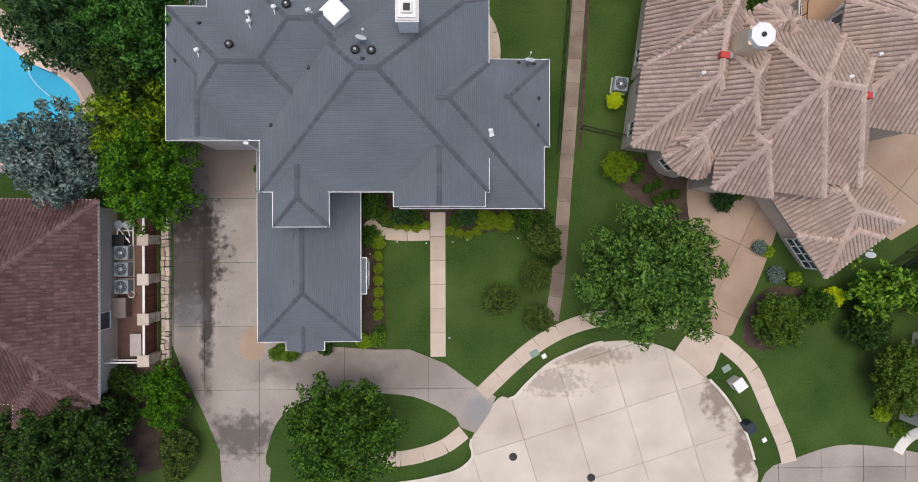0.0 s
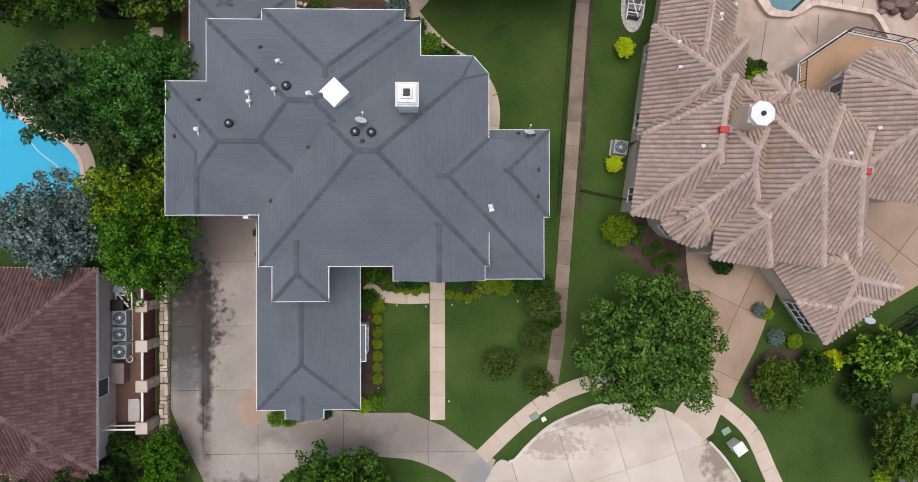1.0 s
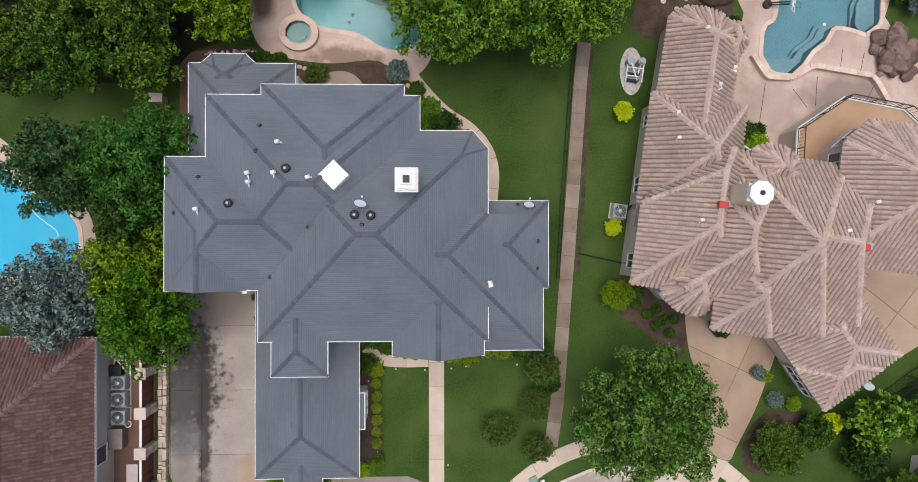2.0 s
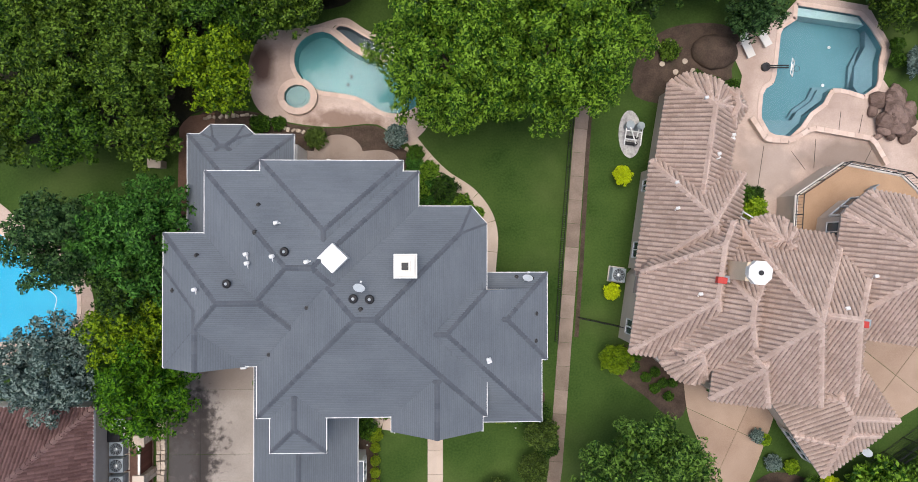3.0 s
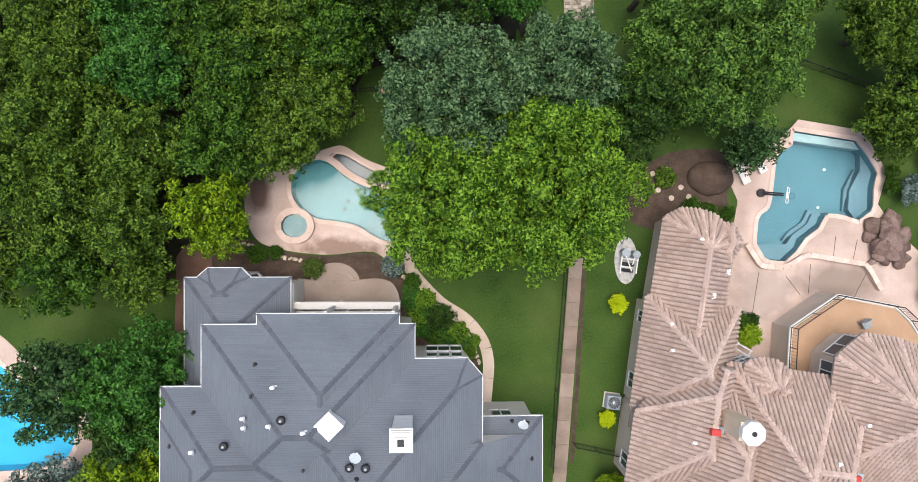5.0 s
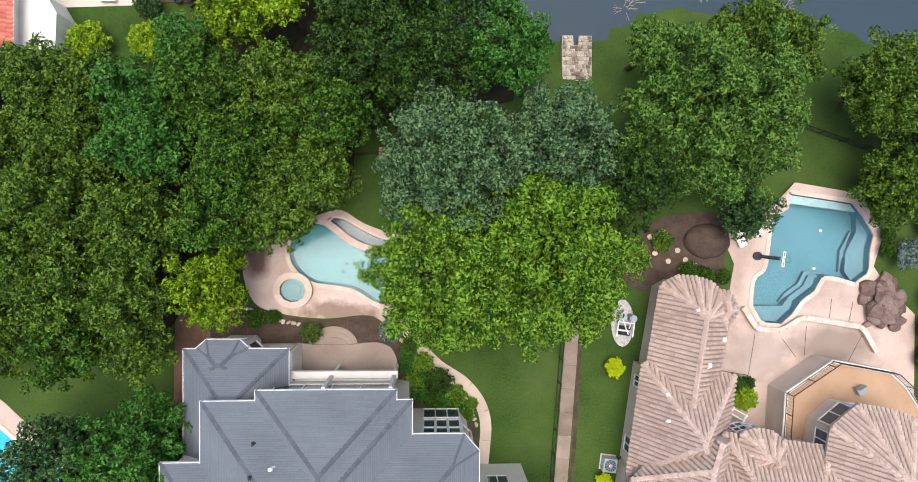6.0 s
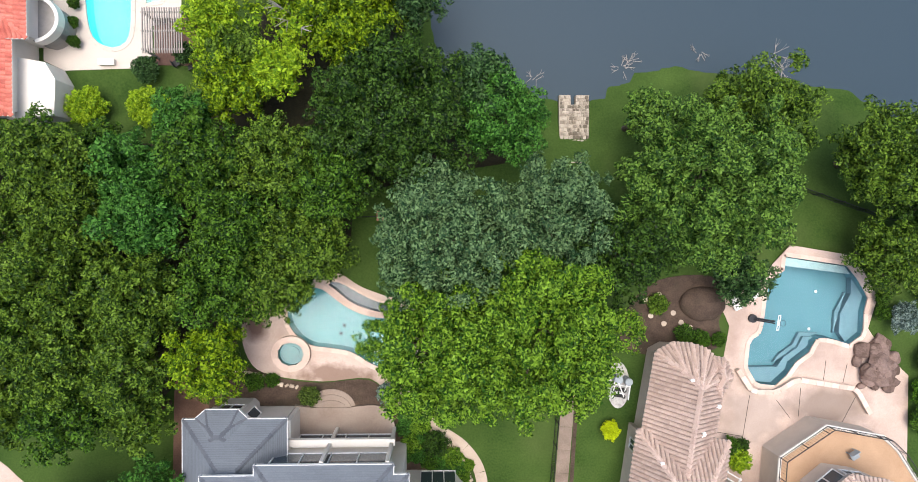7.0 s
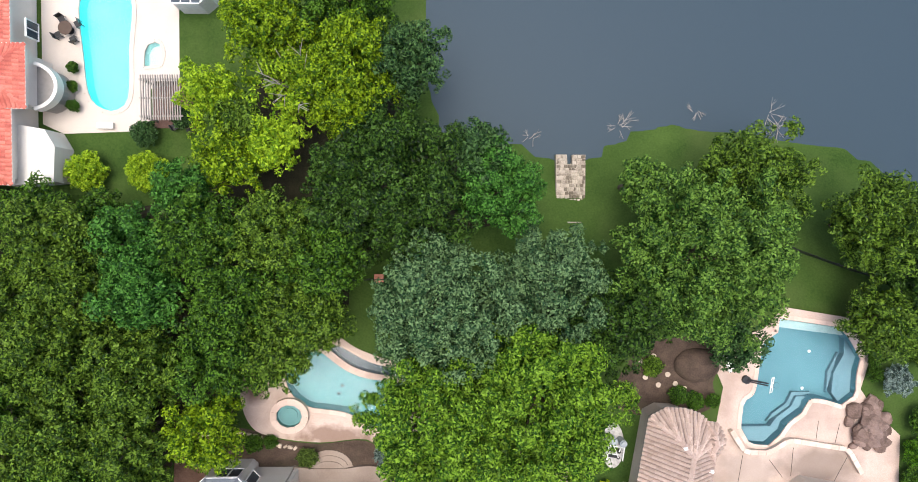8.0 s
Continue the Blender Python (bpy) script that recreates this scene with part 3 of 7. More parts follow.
NORTH_POOL = smooth([(-25.5, 57), (-25.4, 52), (-25.0, 49.3), (-23.9, 48.4), (-22.9, 48.4), (-22.1, 49.4), (-22.0, 53), (-22.0, 57)], 4)
NORTH_SPA = [(-21.0, 51.6), (-19.7, 51.8), (-19.6, 52.9), (-19.9, 53.6), (-20.7, 53.3), (-21.0, 52.7)]


def ground_height(x, y):
    """Level round the houses, falling to the lake."""
    x, y = np.asarray(x, float), np.asarray(y, float)
    s = np.clip((y - 31) / 9, 0, 1)
    base = -1.5 * s * s * (3 - 2 * s)
    d = edge_distance(LAKE_EDGE, x, y)
    wet = inside(LAKE_EDGE, x, y)
    k = np.clip(1 - d / 9, 0, 1)
    bank = base + (-3.6 - base) * k * k * (3 - 2 * k)
    return np.where(wet, -3.6 - np.minimum(0.5 * d, 2.0), np.where(s > 0, bank, 0.0))


def sheet(name, outline, holes, mat, parent, z=None, height=None, step=None, skirt=0.08, label=""):
    """A triangulated sheet with holes, flat or laid over the ground, with a skirt down its edges."""
    from mathutils.geometry import delaunay_2d_cdt
    pts, edges = [], []
    for loop in [outline, *holes]:
        i = len(pts)
        pts += [tuple(p) for p in loop]
        edges += [(i + k, i + (k + 1) % len(loop)) for k in range(len(loop))]
    if step:
        xs, ys = [p[0] for p in outline], [p[1] for p in outline]
        gx, gy = np.meshgrid(np.arange(max(min(xs), -48) + step / 2, min(max(xs), 52), step), np.arange(max(min(ys), -30) + step / 2, min(max(ys), 75), step))
        gx, gy = gx.ravel(), gy.ravel()
        ok = inside(outline, gx, gy)
        for loop in [outline, *holes]:
            ok &= edge_distance(loop, gx, gy) > step * 0.25
        pts += list(zip(gx[ok].tolist(), gy[ok].tolist()))
    v, _, f, *_ = delaunay_2d_cdt([Vector(p) for p in pts], edges, [], 0, 1e-5)
    vx, vy = np.array([p.x for p in v]), np.array([p.y for p in v])
    tri = np.array([t for t in f])
    cx, cy = vx[tri].mean(1), vy[tri].mean(1)
    keep = inside(outline, cx, cy)
    for loop in holes:
        keep &= ~inside(loop, cx, cy)
    vz = np.full(len(vx), z if z is not None else 0.0) + (height(vx, vy) if height else 0)
    bm = bmesh.new()
    verts = [bm.verts.new((vx[k], vy[k], vz[k])) for k in range(len(vx))]
    for a, b, c in tri[keep]:
        up = (vx[b] - vx[a]) * (vy[c] - vy[a]) - (vx[c] - vx[a]) * (vy[b] - vy[a])
        bm.faces.new((verts[a], verts[b], verts[c]) if up > 0 else (verts[a], verts[c], verts[b]))
    bmesh.ops.delete(bm, geom=[p for p in bm.verts if not p.link_faces], context="VERTS")
    rim = [e for e in bm.edges if len(e.link_faces) == 1]
    got = bmesh.ops.extrude_edge_only(bm, edges=rim)["geom"]
    for p in got:
        if isinstance(p, bmesh.types.BMVert):
            p.co.z -= skirt
    for face in bm.faces:
        face.smooth = bool(height)
    return part(name, bm, mat, parent, label)


FAR = [(-1500, -1500), (1500, -1500), (1500, 1500), (-1500, 1500)]
ground = sheet("ground", FAR, [STREET, POOL, BASIN, grow(SPA, 0.1), ANGLE_POOL, LEFT_POOL, NORTH_POOL, NORTH_SPA], GRASS, None, height=ground_height, step=1.1, skirt=0.3)
tagged(ground, "mown green lawn falling gently to a lake", "lawn", kind="structure")
bm = bmesh.new()
prism(bm, [(-20, 38), (1500, 26), (1500, 1500), (-20, 1500)], -3.62, -3.6)
water = part("water", bm, LAKE, None)
tagged(water, "dark slate-blue still lake water", "lake", kind="structure")

street = tagged(new("road"), "pale concrete cul-de-sac street with dark stains", "road", kind="structure")
slabs("slab", STREET, CONCRETE, street, -0.35, -0.12, (3.95, 4.3), 17, (11.2, -15.7), 0.02)
CURB = [p for p in STREET]


def curb_run(a, b):
    n = len(CURB)
    ia = min(range(n), key=lambda k: math.hypot(CURB[k][0] - a[0], CURB[k][1] - a[1]))
    ib = min(range(n), key=lambda k: math.hypot(CURB[k][0] - b[0], CURB[k][1] - b[1]))
    return [CURB[k % n] for k in range(ia, ib + (n if ib < ia else 0) + 1)]


kerb = tagged(new("curb"), "pale concrete kerb round the turning circle", "kerb", kind="structure")
ribbon("kerb_stone", curb_run((-5, -16.6), (2.3, -12.8)), 0.2, KERB, kerb, -0.3, 0.05, 2.4)
ribbon("kerb_stone", curb_run((5.0, -9.8), (12.0, -5.6)), 0.2, KERB, kerb, -0.3, 0.05, 2.4)
ribbon("kerb_stone", curb_run((19.8, -8.4), (23.2, -14.4)), 0.2, KERB, kerb, -0.3, 0.05, 2.4)

# The grey house's drive, with a loop round the island tree
drive = tagged(new("driveway"), "stained grey-brown concrete driveway in a loop", "driveway", kind="structure")
ISLAND = smooth([(1.35, -11.55), (-1.3, -9.7), (-3.9, -9.25), (-6.4, -9.1), (-9.3, -9.55), (-11.4, -10.8), (-12.3, -12.7), (-12.2, -14.6), (-8, -15.0), (-3, -13.9)], 4)
DRIVE_OUT = [(-19.0, 9.5), (-13.0, 9.5), (-13.0, -5.2), (-10.5, -5.6), (-4.7, -6.05), (-2.2, -6.05), (0.4, -7.1), (2.85, -8.9), (4.1, -9.55), (3.6, -10.7), (2.6, -12.2), (1.5, -11.75)]
DRIVE_IN = ISLAND[:29]
loop_out = DRIVE_OUT + DRIVE_IN[1:] + [(-12.3, -15.6), (-15.7, -15.6), (-15.85, -13.25), (-17.1, -10.3), (-18.15, -8.2), (-19.2, -5.6)]
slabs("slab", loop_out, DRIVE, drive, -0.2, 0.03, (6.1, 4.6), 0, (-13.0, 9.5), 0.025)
bm = bmesh.new()
prism(bm, smooth([(-14.35, -5.4), (-14.3, -6.4), (-13.6, -6.75), (-12.9, -6.6), (-12.6, -5.2), (-12.6, -4.3), (-13.8, -4.4)], 3), -0.1, 0.036)
part("slab", bm, TAN, drive, "round tan patch of concrete")

walk_front = tagged(new("front_walk"), "straight buff concrete walk to the front door", "walkway", kind="structure")
ribbon("slab", [(-0.12, 3.9), (-0.12, -6.6)], 1.1, WALKWAY, walk_front, -0.1, 0.045, 1.9)
ribbon("slab", smooth([(-5.2, 3.3), (-4.2, 2.45), (-2.6, 2.25), (-0.7, 2.28)], 5, False), 0.85, WALKWAY, walk_front, -0.1, 0.042, 1.6)
pavement = tagged(new("pavement"), "curved pale concrete pavement beside the kerb", "pavement", kind="structure")
ribbon("slab", smooth([(3.05, -9.35), (5.2, -7.3), (7.2, -5.7), (9.25, -4.6), (11.5, -3.95), (14.5, -3.7), (17.5, -4.2)], 5, False), 1.15, WALKWAY, pavement, -0.1, 0.05, 1.75)
ribbon("slab", smooth([(20.9, -5.8), (22.9, -7.65), (24.3, -10.6), (25.4, -13.1), (25.8, -14.6)], 5, False), 1.15, WALKWAY, pavement, -0.1, 0.05, 1.5)
ribbon("slab", smooth([(1.75, -12.1), (0.2, -13.2), (-2.2, -13.9), (-4.8, -14.1), (-8, -14.4)], 5, False), 1.1, WALKWAY, pavement, -0.1, 0.05, 1.6)

tan_drive = tagged(new("driveway"), "smooth tan concrete drive to the tiled house", "driveway", kind="structure")
slabs("slab", smooth([(18.3, 6.5), (20.4, 6.5), (23.5, 6.5), (25.6, 5.6), (25.0, 3.0), (24.4, 1.2), (23.3, -1.6), (21.9, -4.3), (21.4, -5.2), (20.3, -4.9), (19.5, -4.4), (19.6, -3.6), (19.9, -1.5), (19.3, 0.6), (18.4, 3.0)], 4), TAN, tan_drive, -0.12, 0.035, (5.2, 5.0), -25, (20, -3), 0.03)
apron = tagged(new("apron"), "pale grey concrete apron at the kerb", "driveway", kind="structure")
bm = bmesh.new()
prism(bm, [(21.35, -5.3), (20.6, -6.6), (20.1, -7.8), (19.5, -8.25), (18.4, -7.2), (17.2, -6.4), (18.2, -5.0), (19.5, -4.5), (20.3, -5.0)], -0.3, 0.03)
part("slab", bm, WALKWAY, apron)
south_drive = tagged(new("driveway"), "brown stained concrete drive joining the street", "driveway", kind="structure")
slabs("slab", smooth([(24.0, -15.4), (26.3, -14.3), (29.4, -13.4), (32.5, -13.5), (36, -14.1), (42, -15.5), (42, -21), (30, -21), (23.6, -19.0)], 3), DRIVE, south_drive, -0.12, 0.035, (3.2, 4.5), 0, (25, -15), 0.03)
side_path = tagged(new("service_path"), "long narrow weathered concrete service path", "path", kind="structure")
ribbon("slab", [(10.75, 25.5), (10.45, 22.7), (9.85, 14.5), (9.35, 8.1), (8.65, -1.0), (8.2, -4.0)], 0.98, PATHCON, side_path, -0.1, 0.03, 1.7)

# Yard behind the grey house
yard = tagged(new("pool_deck"), "pale pink concrete deck round a curved pool", "pool deck", kind="structure")
DECK = smooth([(-13.2, 29.4), (-12.2, 30.6), (-10.2, 30.9), (-8.6, 31.2), (-7.7, 31.5), (-6.5, 31.7), (-5.0, 30.8), (-3.2, 30.1), (-0.9, 29.4), (-0.3, 26.6), (-0.6, 24.0), (-2.4, 22.6), (-4.3, 24.0), (-7.7, 23.8), (-11.0, 24.2), (-12.8, 25.0), (-13.6, 27.2)], 4)
sheet("slab", DECK, [grow(POOL, 0.05), grow(BASIN, 0.05), grow(SPA, 0.1)], POOLDECK, yard, 0.035)
garden_path = tagged(new("garden_path"), "narrow curving pink concrete garden path", "path", kind="structure")
ribbon("slab", smooth([(-2.0, 23.2), (-0.9, 21.8), (0.6, 20.3), (2.4, 19.1), (3.6, 17.6), (4.05, 16.0), (3.95, 14.2), (3.8, 12.6)], 6, False), 0.82, WALKWAY, garden_path, -0.1, 0.03, 2.2)
patio = tagged(new("patio"), "weathered brown concrete terrace with curved steps", "terrace", kind="structure")
PATIO_EDGE = [(-9.6, 18.5), (-9.7, 22.1), (-8.4, 21.95), (-5.7, 21.95)] + smooth([(-5.0, 22.05), (-3.9, 22.1), (-3.0, 21.8), (-2.55, 21.1), (-2.4, 20.2), (-2.35, 18.5)], 4, False)
bm = bmesh.new()
prism(bm, PATIO_EDGE, -0.1, 0.34)
part("terrace", bm, PATIO, patio)
for k, (reach, top) in enumerate(((0.45, 0.26), (0.85, 0.18), (1.25, 0.1))):
    bm = bmesh.new()
    prism(bm, [(-7.1 + (0.8 + reach * 0.8) * math.cos(a), 21.75 + (0.25 + reach) * math.sin(a)) for a in np.linspace(-0.1, math.pi + 0.1, 16)], -0.1, top)
    part("step", bm, PATIO, patio)
bed = tagged(sheet("planting_bed", smooth([(-16.9, 21), (-17.2, 24.5), (-14.6, 24.9), (-12.9, 24.8), (-11, 24.1), (-8, 23.7), (-4.4, 23.9), (-2.8, 22.6), (-1.2, 21.2), (0.8, 19.5), (2.4, 18.3), (3.3, 16.4), (3.3, 13.2), (1, 13.2), (-4, 15), (-9, 16), (-14.5, 18)], 4), [], MULCH, None, 0.02), "dark brown mulch bed behind the house", "planting bed", kind="structure")
side_bed = tagged(sheet("planting_bed", [(-18.6, 15.5), (-16.0, 15.5), (-15.9, 24.8), (-18.4, 24.4)], [], SOIL, None, 0.024), "bare reddish soil strip beside the house", "planting bed", kind="structure")
front_bed = tagged(sheet("planting_bed", smooth([(-5.6, 4.4), (-5.4, -5.7), (-4.5, -5.9), (-3.9, -4.6), (-4.1, -1.5), (-4.3, 1.7), (-3.6, 2.9), (-0.75, 2.9), (-0.72, 4.6)], 4), [], MULCH, None, 0.02), "dark mulch bed along the house front", "planting bed", kind="structure")
front_bed2 = tagged(sheet("planting_bed", smooth([(0.5, 4.6), (0.55, 2.7), (2.4, 2.3), (4.6, 2.6), (6.2, 2.7), (7.3, 2.9), (7.4, 4.8)], 4), [], MULCH, None, 0.02), "dark mulch bed along the house front", "planting bed", kind="structure")
tile_bed = tagged(sheet("planting_bed", smooth([(13.5, 7.7), (13.2, 5.8), (15.2, 4.2), (17.4, 2.4), (18.4, 3.6), (18.2, 6.2), (15.5, 7.8)], 4), [], MULCH, None, 0.02), "dark mulch bed in front of the tiled house", "planting bed", kind="structure")
lawn_bed = tagged(sheet("planting_bed", smooth([(22.6, -5.9), (22.4, -4.4), (23.0, -2.8), (24.6, -1.6), (26.6, -1.8), (27.6, -2.4), (26.5, -3.6), (25.6, -5.2), (24.4, -6.3)], 4), [], MULCH, None, 0.02), "dark mulch bed round clipped shrubs", "planting bed", kind="structure")
# Near-black sheet over the lawn: deep shade below the crowns put into colour
wood_floor = tagged(sheet("woodland_floor", smooth([(-34, 41.2), (-27, 41.6), (-20, 41.4), (-15.5, 44.5), (-13, 50), (-8, 56), (-2.5, 53), (-1.5, 47.5), (2.5, 45.0), (6.5, 43.4), (7, 40.5), (0.5, 39.2), (-5.2, 37.2), (-6.0, 33.2), (-9.8, 31.9), (-13.6, 30.2), (-14.2, 26.0), (-17.6, 24.6), (-20, 22.4), (-27, 22.6), (-34, 24)], 4), [], material("dark_leaf_litter", (0.012, 0.011, 0.006), (0.035, 0.032, 0.015), 1.0, 9.0, 0.95, 0.9), None, 0.03, height=ground_height, step=1.1), "dark leaf litter under a dense stand of trees", "woodland floor", kind="structure")
side_bed2 = tagged(sheet("planting_bed", smooth([(-31, -6), (-18.6, -6.9), (-17.9, -9.0), (-18.5, -12), (-20, -14.5), (-31, -16)], 3), [], MULCH, None, 0.02), "dark shaded planting ground beside the drive", "planting bed", kind="structure")

# Yard behind the tiled house
yard2 = tagged(new("pool_deck"), "pale pink concrete deck round an angular pool", "pool deck", kind="structure")
slab_outline = [(27.2, 33.9), (32.2, 33.1), (34.0, 30.0), (33.3, 27.6), (34.4, 26.0), (36.5, 24.0), (36.5, 14.0), (20.8, 14.0), (20.9, 20.0), (22.0, 24.4), (22.6, 27.8), (21.8, 29.6), (23.4, 31.6), (25.6, 32.2)]
sheet("slab", slab_outline, [grow(ANGLE_POOL, 0.05)], POOLDECK, yard2, 0.03)
# Saw-cut joints of the deck, filled with dark grit
GRIT = material("dark_joint_grit", (0.05, 0.04, 0.032), (0.10, 0.08, 0.065), 3.0, 20.0, 0.95, 0.3)
for a, b in (((24.21, 22.57), (23.72, 19.46)), ((26.27, 22.21), (27.34, 20.82)), ((30.06, 25.2), (29.89, 23.7)), ((31.72, 24.96), (31.4, 23.46)), ((32.41, 22.41), (31.37, 20.45)), ((28.14, 23.13), (27.98, 20.93)), ((21.61, 19.83), (23.72, 19.46))):
    ribbon("joint", [a, b], 0.045, GRIT, yard2, 0.0, 0.034, 40)
mulch2 = tagged(sheet("planting_bed", smooth([(14.6, 26.2), (14.8, 29.0), (17.0, 31.2), (21.0, 31.6), (22.6, 30.2), (21.8, 28.2), (22.0, 26.4), (19, 25.5)], 4), [], MULCH, None, 0.02), "dark brown mulch bed with stepping stones", "planting bed", kind="structure")
court = tagged(new("driveway"), "tan concrete motor court with saw-cut joints", "driveway", kind="structure")
slabs("slab", [(27.5, 5.5), (33.5, 1.8), (45, 8.5), (45, 20), (33, 14)], TAN, court, -0.1, 0.03, (4.0, 4.6), -38, (31, 8), 0.04)

# Yards of the neighbours
left_deck = tagged(sheet("pool_deck", smooth([(-42, 19.2), (-33, 18.8), (-31.0, 18.3), (-28.8, 16.3), (-26.2, 14.6), (-24.6, 12.4), (-24.6, 9), (-27.5, 7.2), (-42, 7.2)], 3), [grow(LEFT_POOL, 0.05)], POOLDECK, None, 0.03), "pale pink concrete deck round a blue pool", "pool deck", kind="structure")
north_deck = tagged(sheet("pool_deck", [(-28.4, 59), (-28.4, 47.3), (-26.9, 46.6), (-20.6, 46.9), (-20.5, 50.0), (-18.4, 50.4), (-18.4, 59)], [grow(NORTH_POOL, 0.05), grow(NORTH_SPA, 0.05)], PALEDECK, None, -1.46), "pale concrete deck round a cyan pool", "pool deck", kind="structure")


def pool(name, outline, depth, plaster, coping, label, top=0.0, cope=0.32, level=-0.12, pieces=True):
    """A basin in the ground with floor, walls, coping stones and water."""
    ob = tagged(new(name), label, "pool", kind="structure")
    outline = ccw(outline)
    bm = bmesh.new()
    hi = [bm.verts.new((x, y, top + 0.02)) for x, y in outline]
    lo = [bm.verts.new((x, y, top - depth)) for x, y in grow(outline, -0.12)]
    n = len(outline)
    for k in range(n):
        j = (k + 1) % n
        bm.faces.new((hi[j], hi[k], lo[k], lo[j]))
    bm.faces.new(lo)
    bmesh.ops.triangulate(bm, faces=[f for f in bm.faces if len(f.verts) > 4])
    part("basin", bm, plaster, ob)
    bm = bmesh.new()
    bm.faces.new([bm.verts.new((x, y, top + level)) for x, y in grow(outline, 0.01)])
    bmesh.ops.triangulate(bm, faces=bm.faces[:])
    w = part("water", bm, POOLWATER, ob)
    w.visible_shadow = False
    ring = outline + [outline[0]]
    ring = [p for p in ring]
    ribbon("coping_stone", offset_line(ring, -cope / 2 + 0.04), cope, coping, ob, top - 0.06, top + 0.075, 0.62, 0.006)
    return ob


curved_pool = pool("pool", POOL, 1.5, PLASTER_AQUA, COPING, "curved pool with pale aqua plaster and pink coping")
basin_pool = pool("catch_basin", BASIN, 0.7, PLASTER_DARK, COPING, "dark tiled catch basin along the pool edge", cope=0.14)
spa = pool("spa", SPA, 0.9, PLASTER_SPA, COPING, "round raised spa with a wide pink rim", top=0.42, cope=0.42)
bm = bmesh.new()
ring = grow(SPA, 0.4)
for k in range(len(ring)):
    a, b = ring[k], ring[(k + 1) % len(ring)]
    va = [bm.verts.new((*p, z)) for p, z in ((a, -0.05), (b, -0.05), (b, 0.38), (a, 0.38))]
    bm.faces.new(va)
part("outer_wall", bm, STONE, spa)
angle_pool = pool("pool", ANGLE_POOL, 1.6, PLASTER_BLUE, COPING, "angular steel-blue pool with pink coping")
left_pool = pool("pool", LEFT_POOL, 1.5, PLASTER_BRIGHT, COPING, "bright blue pool under the trees")
north_pool = pool("pool", NORTH_POOL, 1.3, PLASTER_CYAN, PALEDECK, "bright cyan neighbour's pool", top=-1.48)
north_spa = pool("spa", NORTH_SPA, 0.8, plain("pale_spa_plaster", (0.50, 0.74, 0.72), 0.8), PALEDECK, "small pale neighbour's spa", top=-1.48, cope=0.25)
# Ledges and steps under water
STEP_PLASTER = plain("grey_blue_step_plaster", (0.15, 0.27, 0.31), 0.8)
EAST_SHELF = [(32.3, 31.4), (33.2, 30.0), (32.9, 28.9), (32.85, 27.25), (31.9, 26.5), (31.4, 27.2), (31.5, 28.7), (32.3, 30.2)]
SOUTH_SHELF = [(29.4, 26.9), (28.85, 26.1), (27.4, 25.0), (27.2, 24.4), (26.1, 23.4), (24.8, 23.5), (24.1, 24.6), (26.6, 24.6), (27.1, 25.3), (28.2, 26.1), (28.6, 26.9)]
for shelf in (EAST_SHELF, SOUTH_SHELF):
    for wide, top in ((0.28, -1.15), (0.0, -0.75)):
        bm = bmesh.new()
        prism(bm, [p for p in grow(shelf, wide) if inside(ANGLE_POOL, *p)] if wide else shelf, -1.58, top)
        part("ledge", bm, STEP_PLASTER, angle_pool, "grey-blue bench under water")
bm = bmesh.new()
prism(bm, [(26.75, 33.0), (31.55, 32.3), (32.0, 31.7), (26.85, 32.35)], -1.55, -0.25)
part("ledge", bm, plain("pale_ledge_plaster", (0.36, 0.50, 0.50), 0.8), angle_pool, "pale shallow ledge")
bm = bmesh.new()
prism(bm, [(x, y) for x, y in grow(SPA, -0.08)], -0.45, -0.1)
prism(bm, [(-9.95 + 0.55 * math.cos(a), 25.9 + 0.5 * math.sin(a)) for a in np.linspace(0, 2 * math.pi, 13)[:-1]], -0.44, -0.02)
part("bench", bm, PLASTER_SPA, spa)
sheet("rim_bed", grow(SPA, 0.40), [grow(SPA, 0.0)], COPING, spa, 0.47, skirt=0.1)
for x, y in ((-6.3, 27.75), (-6.55, 27.15)):
    bm = bmesh.new()
    tube(bm, (x, y, -1.5), (x, y, -1.44), 0.13, sides=14)
    part("drain", bm, BLACK, curved_pool, "dark round pool drain")
for x, y in ((29.9, 30.3), (29.4, 27.4)):
    bm = bmesh.new()
    tube(bm, (x, y, -1.6), (x, y, -1.54), 0.12, sides=14)
    part("drain", bm, WHITE, angle_pool, "white round pool fitting")


# ---- houses ----
def build_house(ob, blocks, mat, trim, wall, cap_mat, tile, cap=(0.17, 0.05), base=0.0, pan=None):
    rng = random.Random(7)
    for b in blocks:
        roof = roof_shell(b, pan or mat, ob, trim, wall_mat=wall, base=base)
        cover(b, blocks, mat, roof, *tile, rng, "tile_layer" if tile[2] else "shingle_layer")
        caps(b, blocks, cap_mat, roof, *cap)


def rect(x0, y0, x1, y1):
    return [(x0, y0), (x1, y0), (x1, y1), (x0, y1)]


Z2 = 7.4
grey_house = thing("house", -4, 11, 0, "large grey-shingled two-storey house with many hips", "house")
main = Block([(-10.85, 4.84), (3.05, 4.84), (3.05, 16.57), (2.12, 17.64), (-10.85, 17.64)], Z2)
north = Block(rect(-10.66, 9.5, -2.05, 20.4), Z2 + 0.02)
north_west = Block(rect(-13.97, 8.3, -1.1, 19.76), Z2 + 0.01)
west = Block(rect(-16.4, 7.96, -6.0, 16.01), Z2 - 0.01)
